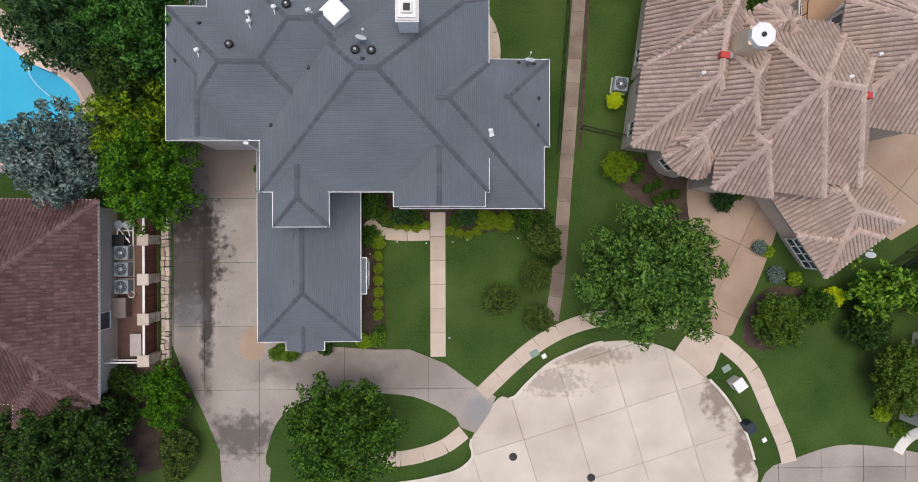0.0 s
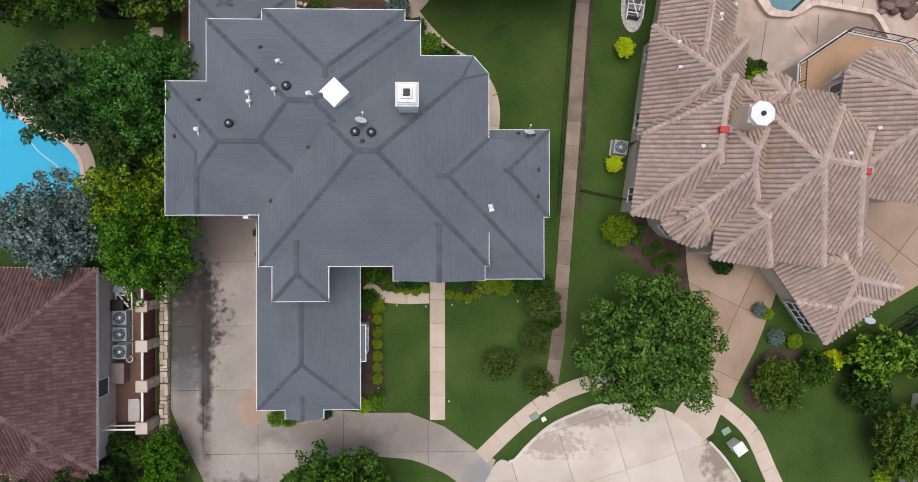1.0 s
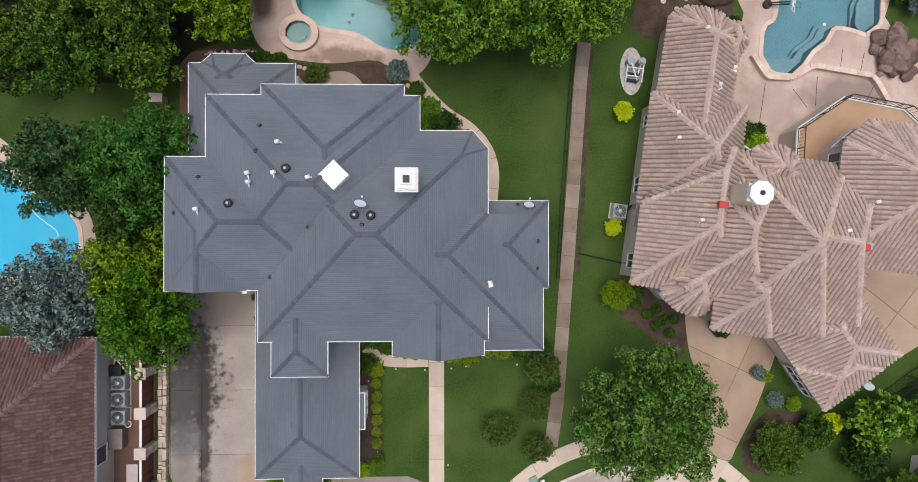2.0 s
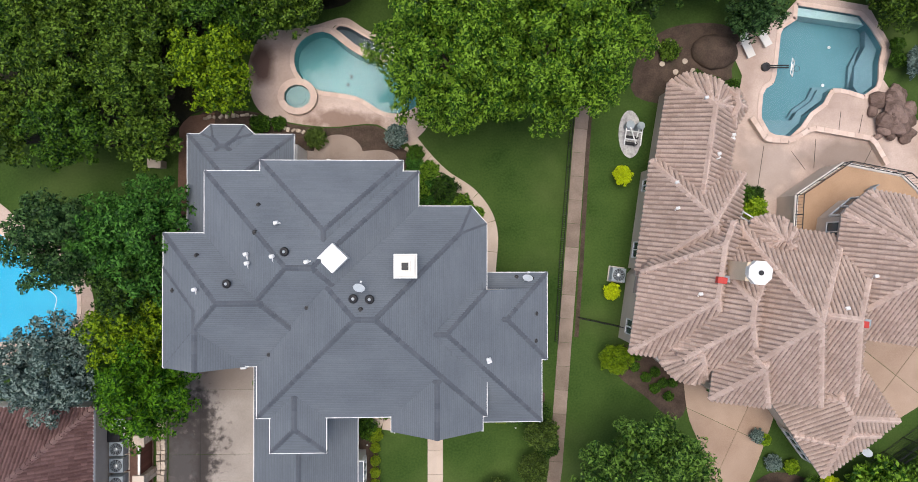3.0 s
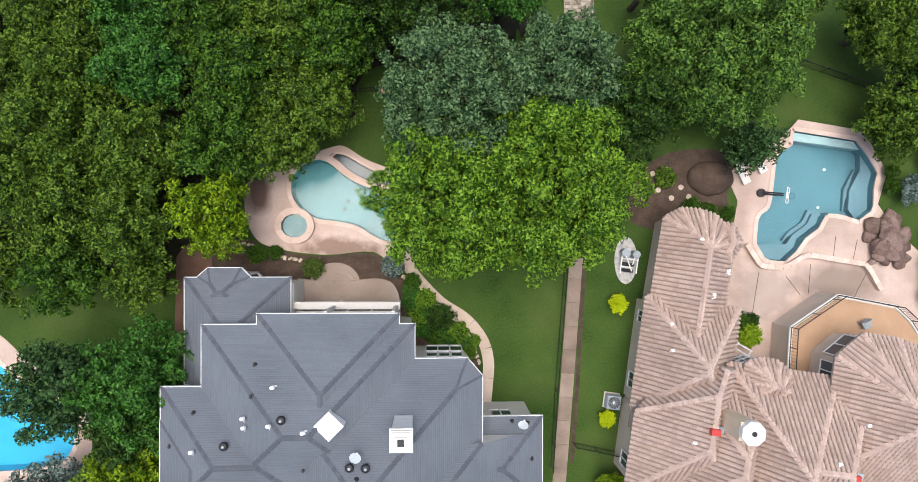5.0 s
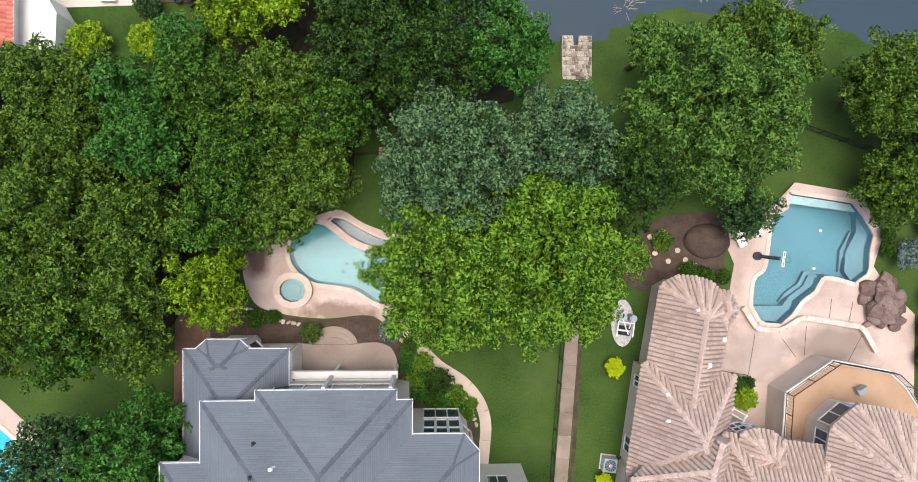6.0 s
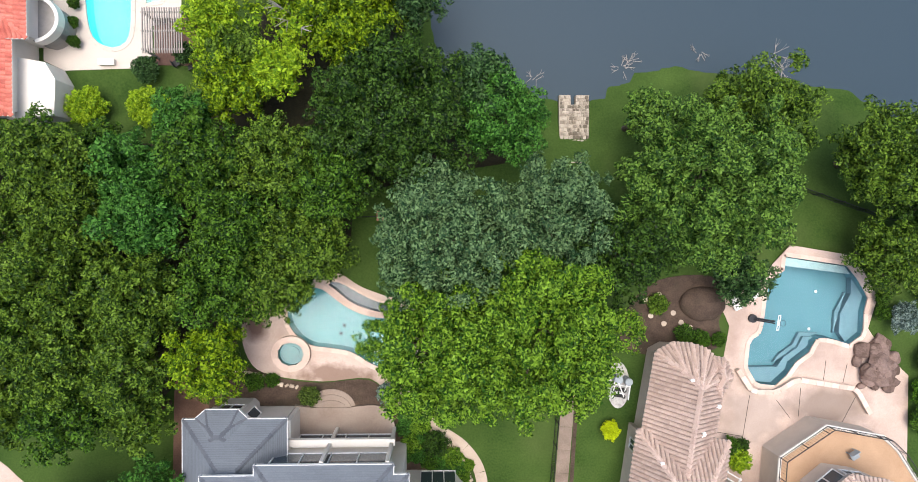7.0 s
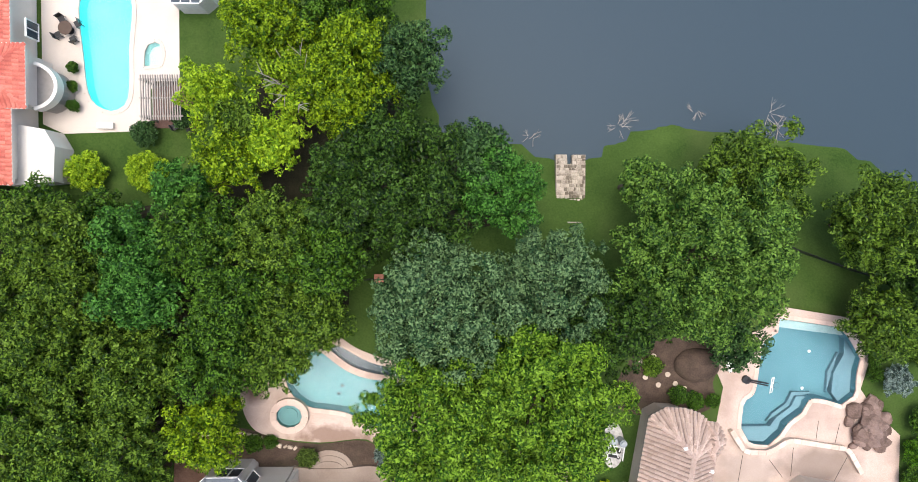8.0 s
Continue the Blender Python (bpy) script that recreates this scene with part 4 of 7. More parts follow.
west_gable = Block(rect(-16.42, 7.94, -11.5, 14.0), Z2, gables=(0,))
front_gable = Block(rect(-2.78, 3.95, 2.80, 10.0), Z2, gables=(0,))
front_hip = Block(rect(-10.07, 2.72, -6.68, 8.0), Z2 - 0.02)
low_south = Block(rect(-12.2, -4.93, -5.3, 8.0), 3.2)
porch_gable = Block(rect(-10.3, -5.5, -7.75, -2.0), 3.22, 0.6, gables=(0,))
east = Block(rect(-2.5, 3.92, 6.75, 12.55), 5.4, gables=(2, 3), planes=(((0, 16.3), (0, -1)),))
north_east = Block(rect(-2.5, 7.9, 7.1, 13.5), 5.4, gables=(3,))
low_north_west = Block(rect(-16.07, 12.0, -9.25, 22.45), 4.6)
bay_north_west = Block([(-15.3, 20.0), (-11.8, 20.0), (-11.85, 22.5), (-12.45, 23.07), (-14.6, 23.07), (-15.25, 22.5)], 4.58)
GREY = [main, north, north_west, west, west_gable, front_gable, front_hip, low_south, porch_gable, east, north_east, low_north_west, bay_north_west]
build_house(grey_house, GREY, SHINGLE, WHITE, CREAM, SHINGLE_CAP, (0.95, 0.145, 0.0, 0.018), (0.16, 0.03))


def grey_top(x, y):
    return max(float(b.height(x, y)) for b in GREY)


def house_point(u, v, o=(13.1, 8.0), a=-8.0):
    c, s = math.cos(radians(a)), math.sin(radians(a))
    return (o[0] + u * c - v * s, o[1] + u * s + v * c)


def turned(u0, v0, u1, v1):
    return [house_point(*p) for p in rect(u0, v0, u1, v1)]


tile_house = thing("house", 22, 10, 0, "sprawling house with a pinkish barrel-tile roof", "house")
NS, EW = 0.9, 1.3


def plan(*points):
    return [house_point(*p) for p in points]


def four(u0, v0, u1, v1, eave, north_south=NS, east_west=EW, **more):
    """A hipped mass, its sides in the order south, east, north, west."""
    return Block(turned(u0, v0, u1, v1), eave, north_south, slopes={1: east_west, 3: east_west}, **more)


PINK = [
    # the long low wing with a rounded end, and the hipped mass across it
    Block(plan((-0.1, 4), (5.35, 4), (5.4, 17.6), (4.9, 18.6), (3.9, 19.35), (2.83, 19.6), (1.38, 19.5), (0.26, 18.7)), 2.9, 0.95),
    Block(plan((3.9, 16.3), (5.3, 16.2), (5.95, 17.7), (5.2, 18.9), (4.3, 18.9)), 3.0, 1.1),
    four(-0.3, 5.2, 6.35, 13.2, 3.2, 1.05, 1.22),
    # the two-storey body: west slope, garden peak, two pyramids, front hip
    Block(plan((-0.33, 0.06), (6.5, 0.06), (6.5, 9.4), (2.7, 9.4), (-0.33, 5.4)), 4.3, 0.86, gables=(2,), slopes={0: 0.82, 1: 1.2, 3: 2.2, 4: 0.93}),
    Block(plan((1.6, 9.6), (1.6, 1.6), (4.0, -1.2), (9.0, -1.2), (9.0, 9.6)), 4.2, 0.9, gables=(1,), slopes={0: 1.27, 2: 1.03, 3: 1.27, 4: 0.92}),
    Block(plan((5.06, -1.65), (12.5, -1.65), (12.5, 9.65), (5.06, 9.65)), 5.2, NS, slopes={1: EW, 3: 1.42}),
    four(6.0, -0.63, 14.75, 9.5, 5.2, 0.85, 1.28),
    four(5.0, -2.15, 8.95, 3.4, 5.33, 0.96, 1.32),
    # the fan-shaped corner bays
    Block(plan((1.5, 2.9), (1.5, 0.7), (1.9, -0.4), (2.9, -1.25), (4.2, -1.5), (5.2, -1.15), (5.7, -0.2), (5.7, 2.9)), 4.2, 1.12),
    Block(plan((6.3, 7.2), (5.9, 8.6), (6.05, 9.9), (7.0, 10.3), (8.2, 10.2), (9.0, 9.6), (9.6, 8.4), (8.9, 7.2)), 5.6, 0.95),
    # the mass over the raised terrace, and the garage wing set askew
    Block(plan((11.7, 3.2), (18.6, 3.2), (19.2, 9.6), (17.3, 12.4), (15.78, 12.76), (13.35, 12.8), (11.75, 11.1)), 5.9, 0.9, slopes={0: 0.8, 6: 1.05}),
    Block([(26.6, -0.76), (32.0, 3.06), (27.4, 9.6), (22.0, 5.8)], 3.2, 0.66),
    Block([(26.55, -0.8), (30.6, 2.05), (28.4, 5.1), (24.45, 2.2)], 3.24, 0.68),
]
build_house(tile_house, PINK, TILE, GREYWOOD, STUCCO, TILE_CAP, (0.31, 0.38, 0.10, 0.085), (0.2, 0.2), pan=TILE_PAN)

brown_house = thing("house", -27, -2, 0, "house with a dark red-brown tile roof", "house")
BROWN = [
    Block([(-45, -8.9), (-22.6, -8.9), (-22.6, 4.6), (-45, 4.9)], 3.4, 0.62),
    Block([(-28.2, -10.5), (-23.3, -9.3), (-23.3, -2), (-28.2, -2)], 3.38, 0.62),
]
build_house(brown_house, BROWN, TILE_BROWN, WHITE, STUCCO, TILE_BROWN_CAP, (0.25, 0.36, 0.075, 0.045), (0.2, 0.14))

red_house = thing("house", -30, 48, -1.5, "cream stucco house with an orange-red tile roof", "house")
RED = [
    Block([(-40, 42.6), (-28.3, 42.6), (-28.3, 58), (-40, 58)], 2.2, 0.5),
    Block([(-32, 47.8), (-27.2, 47.8), (-27.2, 52.2), (-32, 52.2)], 2.4, 0.5),
]
build_house(red_house, RED, TILE_RED, CREAM, CREAM, TILE_RED, (0.3, 0.38, 0.05, 0.04), (0.15, 0.08), -1.6)


# ---- trees and shrubs ----
def crown_mesh(name, r, rz, leaf, rng, mat, lobes=None, ry=None, density=1.0, ragged=0.15, flat=0.0):
    """Leaves on many lobes round a rounded crown; its middle is the origin."""
    ry = ry or r
    size0 = math.sqrt(r * ry)
    n = lobes or int(15 + 1.7 * r * ry)
    k = np.arange(n) + 0.5
    polar = np.arccos(1 - k / n * 1.45)
    turn = math.pi * (1 + 5 ** 0.5) * k + rng.uniform(0, 6)
    push = rng.uniform(0.60 - ragged, 0.82 + ragged * 0.5, n)
    lc = np.stack((r * np.sin(polar) * np.cos(turn) * push, ry * np.sin(polar) * np.sin(turn) * push, rz * np.cos(polar) * (push * (1 - flat) + flat * 0.8)), 1)
    lc += rng.normal(0, 0.05 * r, lc.shape)
    lr = rng.uniform(0.7, 1.25, n) * 1.55 * size0 / math.sqrt(n)
    sub = 9
    sd = rng.normal(0, 1, (n * sub, 3))
    sd[:, 2] = np.abs(sd[:, 2]) * 0.9 - 0.15
    sd /= np.linalg.norm(sd, axis=1)[:, None]
    big = np.repeat(np.arange(n), sub)
    sc = lc[big] + sd * (lr[big] * rng.uniform(0.45, 0.85, n * sub))[:, None]
    sr = lr[big] * rng.uniform(0.26, 0.46, n * sub)
    per = np.maximum(8, density * 7.2 * sr ** 2 / leaf ** 2).astype(int)
    which = np.repeat(np.arange(n * sub), per)
    m = len(which)
    d = rng.normal(0, 1, (m, 3))
    d[:, 2] = d[:, 2] * 0.85 + 0.45
    d /= np.linalg.norm(d, axis=1)[:, None]
    c = sc[which] + d * (sr[which] * rng.uniform(0.5, 1.12, m) ** 0.6)[:, None] * np.array((1, 1, 0.8))
    d = d * 0.8 + sd[which] * 0.35
    nrm = d * 0.75 + rng.normal(0, 0.55, (m, 3)) + np.array((0, 0, 0.35))
    nrm /= np.linalg.norm(nrm, axis=1)[:, None]
    t = np.cross(nrm, rng.normal(0, 1, (m, 3)))
    t /= np.maximum(np.linalg.norm(t, axis=1), 1e-6)[:, None]
    b = np.cross(nrm, t)
    size = leaf * rng.uniform(0.6, 1.35, m)[:, None]
    # inner leaves that close the crown behind the outer lobes
    deep = rng.random(m) < 0.16
    ball_dir = rng.normal(0, 1, (m, 3))
    ball_dir /= np.linalg.norm(ball_dir, axis=1)[:, None]
    core = ball_dir * np.array((r, ry, rz)) * rng.uniform(0.35, 0.68, m)[:, None]
    core[:, 2] = np.minimum(core[:, 2], 0.25 * rz)
    c = np.where(deep[:, None], core, c)
    size = np.where(deep[:, None], size * 1.7, size)
    fold = nrm * size * 0.14
    v = np.stack((c - t * size, c + b * size * 0.48 - fold * 0.3, c + t * size - fold, c - b * size * 0.48 - fold * 0.3), 1).reshape(-1, 3)
    me = bpy.data.meshes.new(name)
    me.vertices.add(4 * m)
    me.vertices.foreach_set("co", v.ravel().astype(np.float32))
    me.loops.add(4 * m)
    me.loops.foreach_set("vertex_index", np.arange(4 * m, dtype=np.int32))
    me.polygons.add(m)
    me.polygons.foreach_set("loop_start", np.arange(0, 4 * m, 4, dtype=np.int32))
    me.update(calc_edges=True)
    me.materials.append(mat)
    return me, lc


def tree(name, x, y, r, top, tone, label, seed, ry=None, leaf=0.118, base=None, category="tree", group="", density=0.70, ragged=0.1, flat=0.0, trunk=True, squash=None, rz=0, lobes=None):
    rng = np.random.default_rng(seed)
    z = float(ground_height(x, y)) if base is None else base
    high = top - z
    half = squash or min(high * 0.5, 1.15 * r)
    mid = top - half * 0.95
    ob = thing(name, x, y, z, label, category, group, rz)
    me, lobes = crown_mesh("crown", r, half, leaf, rng, LEAF[tone], lobes, ry, density, ragged, flat)
    crown = new("crown", me)
    crown.parent = ob
    crown.location = (0, 0, mid - z)
    bm = bmesh.new()
    foot = max(0.05, 0.035 * high)
    tube(bm, (0, 0, -0.1), (0.1 * r * 0.3, 0, (mid - z) * 0.7 + 0.05), foot, foot * 0.6, 8)
    for k in range(5 if high > 3 else 3):
        p = lobes[rng.integers(len(lobes))] * 0.75
        tube(bm, (0.03 * r, 0, (mid - z) * 0.62), (p[0], p[1], mid - z + p[2] * 0.6), foot * 0.45, foot * 0.12, 6)
    t = part("trunk", bm, BARK, None)
    t.parent = ob
    return ob


TREES = [
    # x, y, radius, top, tone, label, seed
    (13.6, -0.4, 4.6, 10.2, "light", "broad round leafy street tree beside the kerb", 1),
    (-6.6, -10.9, 3.7, 6.4, "mid", "dense leafy tree on the island of the drive", 2),
    (-24.8, 7.3, 3.3, 8.0, "blue", "silvery blue-green cedar tree", 3),
    (-18.75, 6.1, 2.95, 7.8, "vivid", "bright green rounded tree beside the drive", 4),
    (-19.4, 9.9, 2.8, 7.4, "gold", "dull yellow-green leafy tree beside the drive", 5),
    (-18.7, 15.7, 3.7, 9.5, "emerald", "tall dense green tree beside the house", 6),
    (-23.6, 15.5, 3.0, 9.0, "teal", "tall dense green tree near the blue pool", 7),
    (-19.6, 12.6, 2.3, 7.6, "dark", "dark green tree near the house", 32),
    (-24.2, -12.2, 4.0, 6.4, "dark", "dark green tree below the brown roof", 8),
    (-27.5, -11.5, 2.6, 4.8, "dark", "dark green tree below the brown roof", 9),
    (0.8, 27.2, 4.9, 11.2, "bright", "large bright green tree beside the pool", 10),
    (7.5, 28.4, 5.8, 11.8, "bright", "large bright green tree beside the lawn", 11),
    (0.9, 34.4, 4.6, 10.0, "sage", "large cool green tree in the garden", 12),
    (8.4, 35.8, 4.2, 9.0, "sage", "large cool green tree in the garden", 13),
    (12.9, 33.5, 3.3, 8.4, "dark", "dark green tree between larger trees", 14),
    (18.5, 37.9, 6.0, 10.2, "light", "very large rounded green tree beside the pool", 15),
    (15.4, 43.0, 1.8, 5.0, "light", "small green tree near the lake", 16),
    (23.2, 43.2, 4.2, 6.2, "olive", "wispy olive-green tree on the lake shore", 17),
    (22.3, 31.5, 1.8, 4.6, "teal", "low green tree beside the pool deck", 18),
    (31.9, 40.2, 3.4, 7.4, "olive", "dark olive tree at the lake side", 19),
    (32.5, 33.4, 2.6, 6.0, "olive", "olive tree beside the angular pool", 20),
    (36.0, 37.0, 3.4, 7.0, "dark", "dark tree at the lake side", 21),
    (5.0, 42.4, 3.0, 7.4, "emerald", "tall fresh green tree near the dock", 22),
    (3.6, 45.0, 2.2, 6.4, "teal", "dark green tree at the shore", 23),
    (-2.7, 42.9, 5.7, 9.2, "dark", "very large dark green spreading oak", 24),
    (-5.6, 50.2, 4.3, 8.6, "gold", "large yellowish green tree at the shore", 25),
    (-1.0, 51.0, 2.4, 7.0, "teal", "green tree leaning over the lake", 26),
    (-12.8, 44.3, 2.3, 7.0, "gold", "slender yellow-green tree in the woods", 27),
    (-14.2, 48.7, 2.0, 6.0, "lime", "bright yellow-green tree near a pergola", 28),
    (-10.6, 53.0, 2.8, 7.8, "gold", "leafy green tree at the shore", 29),
    (-5.5, 55.5, 3.6, 8.2, "mid", "leafy green tree at the shore", 30),
    (-31.0, -17.5, 3.0, 5.5, "dark", "dark green tree beside the houses", 31),
]
for x, y, r, top, tone, label, seed in TREES:
    tree("tree", x, y, r * 1.13, top, tone, label, seed)
WOODS = [
    (-24.0, 38.6, 3.0, 8.4, "olive"), (-19.3, 38.6, 2.7, 7.6, "emerald"), (-14.4, 39.3, 2.8, 8.6, "mid"), (-10.0, 39.4, 3.0, 8.4, "olive"),
    (-6.6, 37.9, 2.7, 8.2, "mid"), (-22.5, 35.0, 3.0, 8.4, "olive"), (-17.9, 35.6, 2.7, 9.2, "emerald"), (-12.9, 35.0, 3.0, 8.4, "mid"),
    (-8.2, 34.2, 2.9, 8.0, "olive"), (-24.2, 31.3, 3.1, 8.8, "olive"), (-18.6, 30.3, 3.3, 9.2, "olive"), (-13.6, 31.3, 2.8, 8.2, "mid"),
    (-10.0, 31.3, 2.4, 7.2, "olive"), (-23.3, 26.8, 3.2, 9.2, "olive"), (-19.0, 26.0, 2.6, 9.0, "olive"), (-6.9, 33.4, 2.0, 6.8, "olive"),
    (-26.6, 40.4, 2.4, 4.6, "mid"), (-22.4, 40.4, 1.9, 4.4, "mid"), (-28.0, 35.0, 3.0, 8.0, "olive"), (-28.5, 29.0, 3.2, 8.6, "mid"),
    (-28.5, 23.6, 3.2, 8.4, "olive"), (-32, 40, 3.4, 7.5, "mid"), (-23.0, 22.6, 2.5, 8.2, "mid"), (-18.8, 22.3, 1.9, 7.0, "olive"),
    (-15.8, 42.0, 2.1, 6.8, "emerald"), (-9.8, 45.4, 1.9, 7.2, "lime"), (-12.4, 47.0, 1.7, 6.2, "olive"),
]
for k, (x, y, r, top, tone) in enumerate(WOODS):
    tree("tree", x, y, r * 1.13, top, tone, "leafy green woodland tree in a dense stand", 100 + k, group="woodland trees")
tree("tree", -14.2, 26.6, 3.0, 8.6, "gold", "bright yellow-green tree beside the pool deck", 140)
SHRUBS = [
    # x, y, radius, other radius, top, tone, label
    (-18.9, -9.0, 1.6, 2.8, 3.4, "vivid", "tall bright green shrub beside the drive"),
    (-18.2, -12.6, 1.5, 1.7, 2.6, "bronze", "dull olive-green shrub beside the drive"),
    (4.3, -2.4, 1.35, 1.35, 2.3, "bronze", "small flowering crape tree on the lawn"),
    (7.0, -3.7, 1.15, 1.15, 2.4, "bronze", "bronze-leaved small tree beside the path"),
    (6.8, -0.6, 1.25, 1.25, 2.4, "bronze", "bronze-leaved small tree beside the path"),
    (7.4, 1.9, 1.45, 1.3, 2.6, "bronze", "bronze-leaved small tree beside the path"),
    (24.4, -4.0, 2.1, 2.3, 2.4, "olive", "broad dull green shrub on the lawn"),
    (27.0, -2.9, 1.6, 1.5, 2.2, "mid", "rounded green shrub on the lawn"),
    (30.6, -4.6, 1.8, 1.6, 2.8, "dark", "dark green shrub near a fence"),
    (33.0, -8.0, 2.9, 3.0, 4.6, "olive", "dull green tree beside a grey roof"),
    (12.75, 7.1, 1.3, 1.3, 2.1, "gold", "round clipped green bush beside a fence"),
    (12.65, 11.9, 0.66, 0.66, 1.3, "yellow", "round golden-yellow bush on the lawn"),
    (13.4, 20.3, 0.75, 0.85, 1.5, "yellow", "round golden-yellow bush on the lawn"),
    (28.7, -2.3, 0.85, 0.85, 1.4, "yellow", "round golden-yellow bush on the lawn"),
    (-11.0, -6.1, 1.25, 0.75, 1.3, "bright", "rounded bright green bush against the garage"),
    (-24.7, 43.8, 1.75, 1.6, 0.7, "lime", "bright yellow-green bush with white flowers"),
    (-20.3, 43.8, 1.75, 1.7, 0.8, "lime", "bright yellow-green bush with white flowers"),
]
for k, (x, y, r, ry, top, tone, label) in enumerate(SHRUBS):
    tree("shrub" if top < 4 else "tree", x, y, r, top, tone, label, 200 + k, ry=ry, leaf=0.055 if r < 1.32 else 0.08, density=0.8, category="shrub", ragged=0.02, lobes=int(38 + 12 * r))


# ---- fittings of the houses ----
def window(house, x, y, z, wide, high, facing, cols=1, rows=1, label="white-framed window", t=0.07):
    """A framed window on a wall; facing: degrees of its outward way."""
    m = pose(x, y, z, 0, 0, facing - 90)
    bm = bmesh.new()
    xs = sorted({round(-wide / 2 + wide * c / cols + o, 4) for c in range(cols + 1) for o in (-t / 2, t / 2)})
    zs = sorted({round(-high / 2 + high * r / rows + o, 4) for r in range(rows + 1) for o in (-t / 2, t / 2)})
    grid = {(i, j): bm.verts.new(m @ Vector((u, 0.1, v))) for i, u in enumerate(xs) for j, v in enumerate(zs)}
    fronts = [bm.faces.new((grid[i, j], grid[i, j + 1], grid[i + 1, j + 1], grid[i + 1, j])) for i in range(len(xs) - 1) for j in range(len(zs) - 1) if i % 2 == 0 or j % 2 == 0]
    back = bmesh.ops.extrude_face_region(bm, geom=fronts)["geom"]
    push = m.to_3x3() @ Vector((0, -0.12, 0))
    bmesh.ops.translate(bm, verts=[v for v in back if isinstance(v, bmesh.types.BMVert)], vec=push)
    bmesh.ops.recalc_face_normals(bm, faces=bm.faces)
    frame_part = part("window", bm, WHITE, house, label)
    for c in range(cols):
        for r in range(rows):
            bm = bmesh.new()
            bmesh.ops.create_cube(bm, size=1, matrix=m @ Matrix.Translation((-wide / 2 + wide * (c + 0.5) / cols, 0.025, -high / 2 + high * (r + 0.5) / rows)) @ Matrix.Diagonal((wide / cols - t * 0.7, 0.02, high / rows - t * 0.7, 1)))
            part("pane", bm, GLASS, frame_part)


def vent_pipe(house, x, y, z, top=0.45):
    bm = bmesh.new()
    tube(bm, (x, y, z - 0.2), (x, y, z + top), 0.07, sides=10)
    tube(bm, (x - 0.05, y, z + top - 0.03), (x + 0.16, y + 0.05, z + top + 0.05), 0.12, 0.1, 10)
    box(bm, x + 0.1, y - 0.12, z - 0.02, 0.3, 0.34, 0.05, 20)
    part("vent_pipe", bm, WHITE, house, "small white vent pipe")


def round_vent(house, x, y, z):
    bm = bmesh.new()
    tube(bm, (x, y, z - 0.25), (x, y, z + 0.28), 0.17, sides=18)
    body = part("roof_vent", bm, BLACK, house, "black round turbine vent")
    bm = bmesh.new()
    tube(bm, (x, y, z + 0.26), (x, y, z + 0.36), 0.26, 0.2, 18)
    tube(bm, (x, y, z + 0.36), (x, y, z + 0.4), 0.2, 0.05, 18)
    part("hood", bm, BLACK, body)
    bm = bmesh.new()
    ball(bm, x, y, z + 0.4, 0.09, 0.09, 0.05, 2)
    part("finial", bm, METAL, body, "grey metal knob")


def stub(house, x, y, z):
    bm = bmesh.new()
    tube(bm, (x, y, z - 0.1), (x, y, z + 0.22), 0.075, sides=10)
    tube(bm, (x, y, z - 0.02), (x, y, z + 0.04), 0.16, 0.1, 10)
    part("roof_pipe", bm, BLACK, house, "short dark roof pipe")


def dish(x, y, z, facing, label):
    ob = thing("satellite_dish", x, y, z, label, "satellite dish", rz=facing)
    bm = bmesh.new()
    ring = []
    for r in range(5):
        rad = 0.33 * r / 4
        ring.append([bm.verts.new((rad * math.cos(a), -0.05 + 0.6 * rad * math.sin(a), 0.75 + 0.8 * rad * math.sin(a) + 0.5 * rad * rad)) for a in np.linspace(0, 2 * math.pi, 21)[:-1]])
    for r in range(4):
        for k in range(20):
            j = (k + 1) % 20
            bm.faces.new((ring[r][k], ring[r][j], ring[r + 1][j], ring[r + 1][k]) if r else (ring[0][k], ring[1][j], ring[1][k]))
    bowl = part("reflector", bm, plain("pale_grey_dish", (0.62, 0.66, 0.68), 0.4) if "pale_grey_dish" not in bpy.data.materials else bpy.data.materials["pale_grey_dish"], None)
    bowl.parent = ob
    for name, a, b, r in (("mast", (0, 0.1, -0.2), (0, 0, 0.75), 0.03), ("arm", (0, -0.3, 0.55), (0, -0.42, 1.05), 0.018), ("strut", (0.3, 0.35, -0.05), (0, 0.02, 0.5), 0.015), ("strut", (-0.3, 0.35, -0.05), (0, 0.02, 0.5), 0.015)):
        bm = bmesh.new()
        tube(bm, a, b, r, sides=8)
        part(name, bm, METAL, None).parent = ob
    bm = bmesh.new()
    box(bm, 0, -0.42, 1.0, 0.1, 0.1, 0.14, 0, 0.02)
    part("receiver", bm, WHITE, None).parent = ob


for x, y in ((-11.93, 13.08), (-8.37, 14.91), (-4.57, 12.34), (-3.68, 12.31)):
    round_vent(grey_house, x, y, grey_top(x, y))
for x, y in ((-9.03, 14.64), (-7.1, 14.35), (-9.1, 16.5), (-13.8, 12.73), (-10.79, 14.74), (-10.72, 14.23), (3.04, 8.42)):
    vent_pipe(grey_house, x, y, grey_top(x, y))
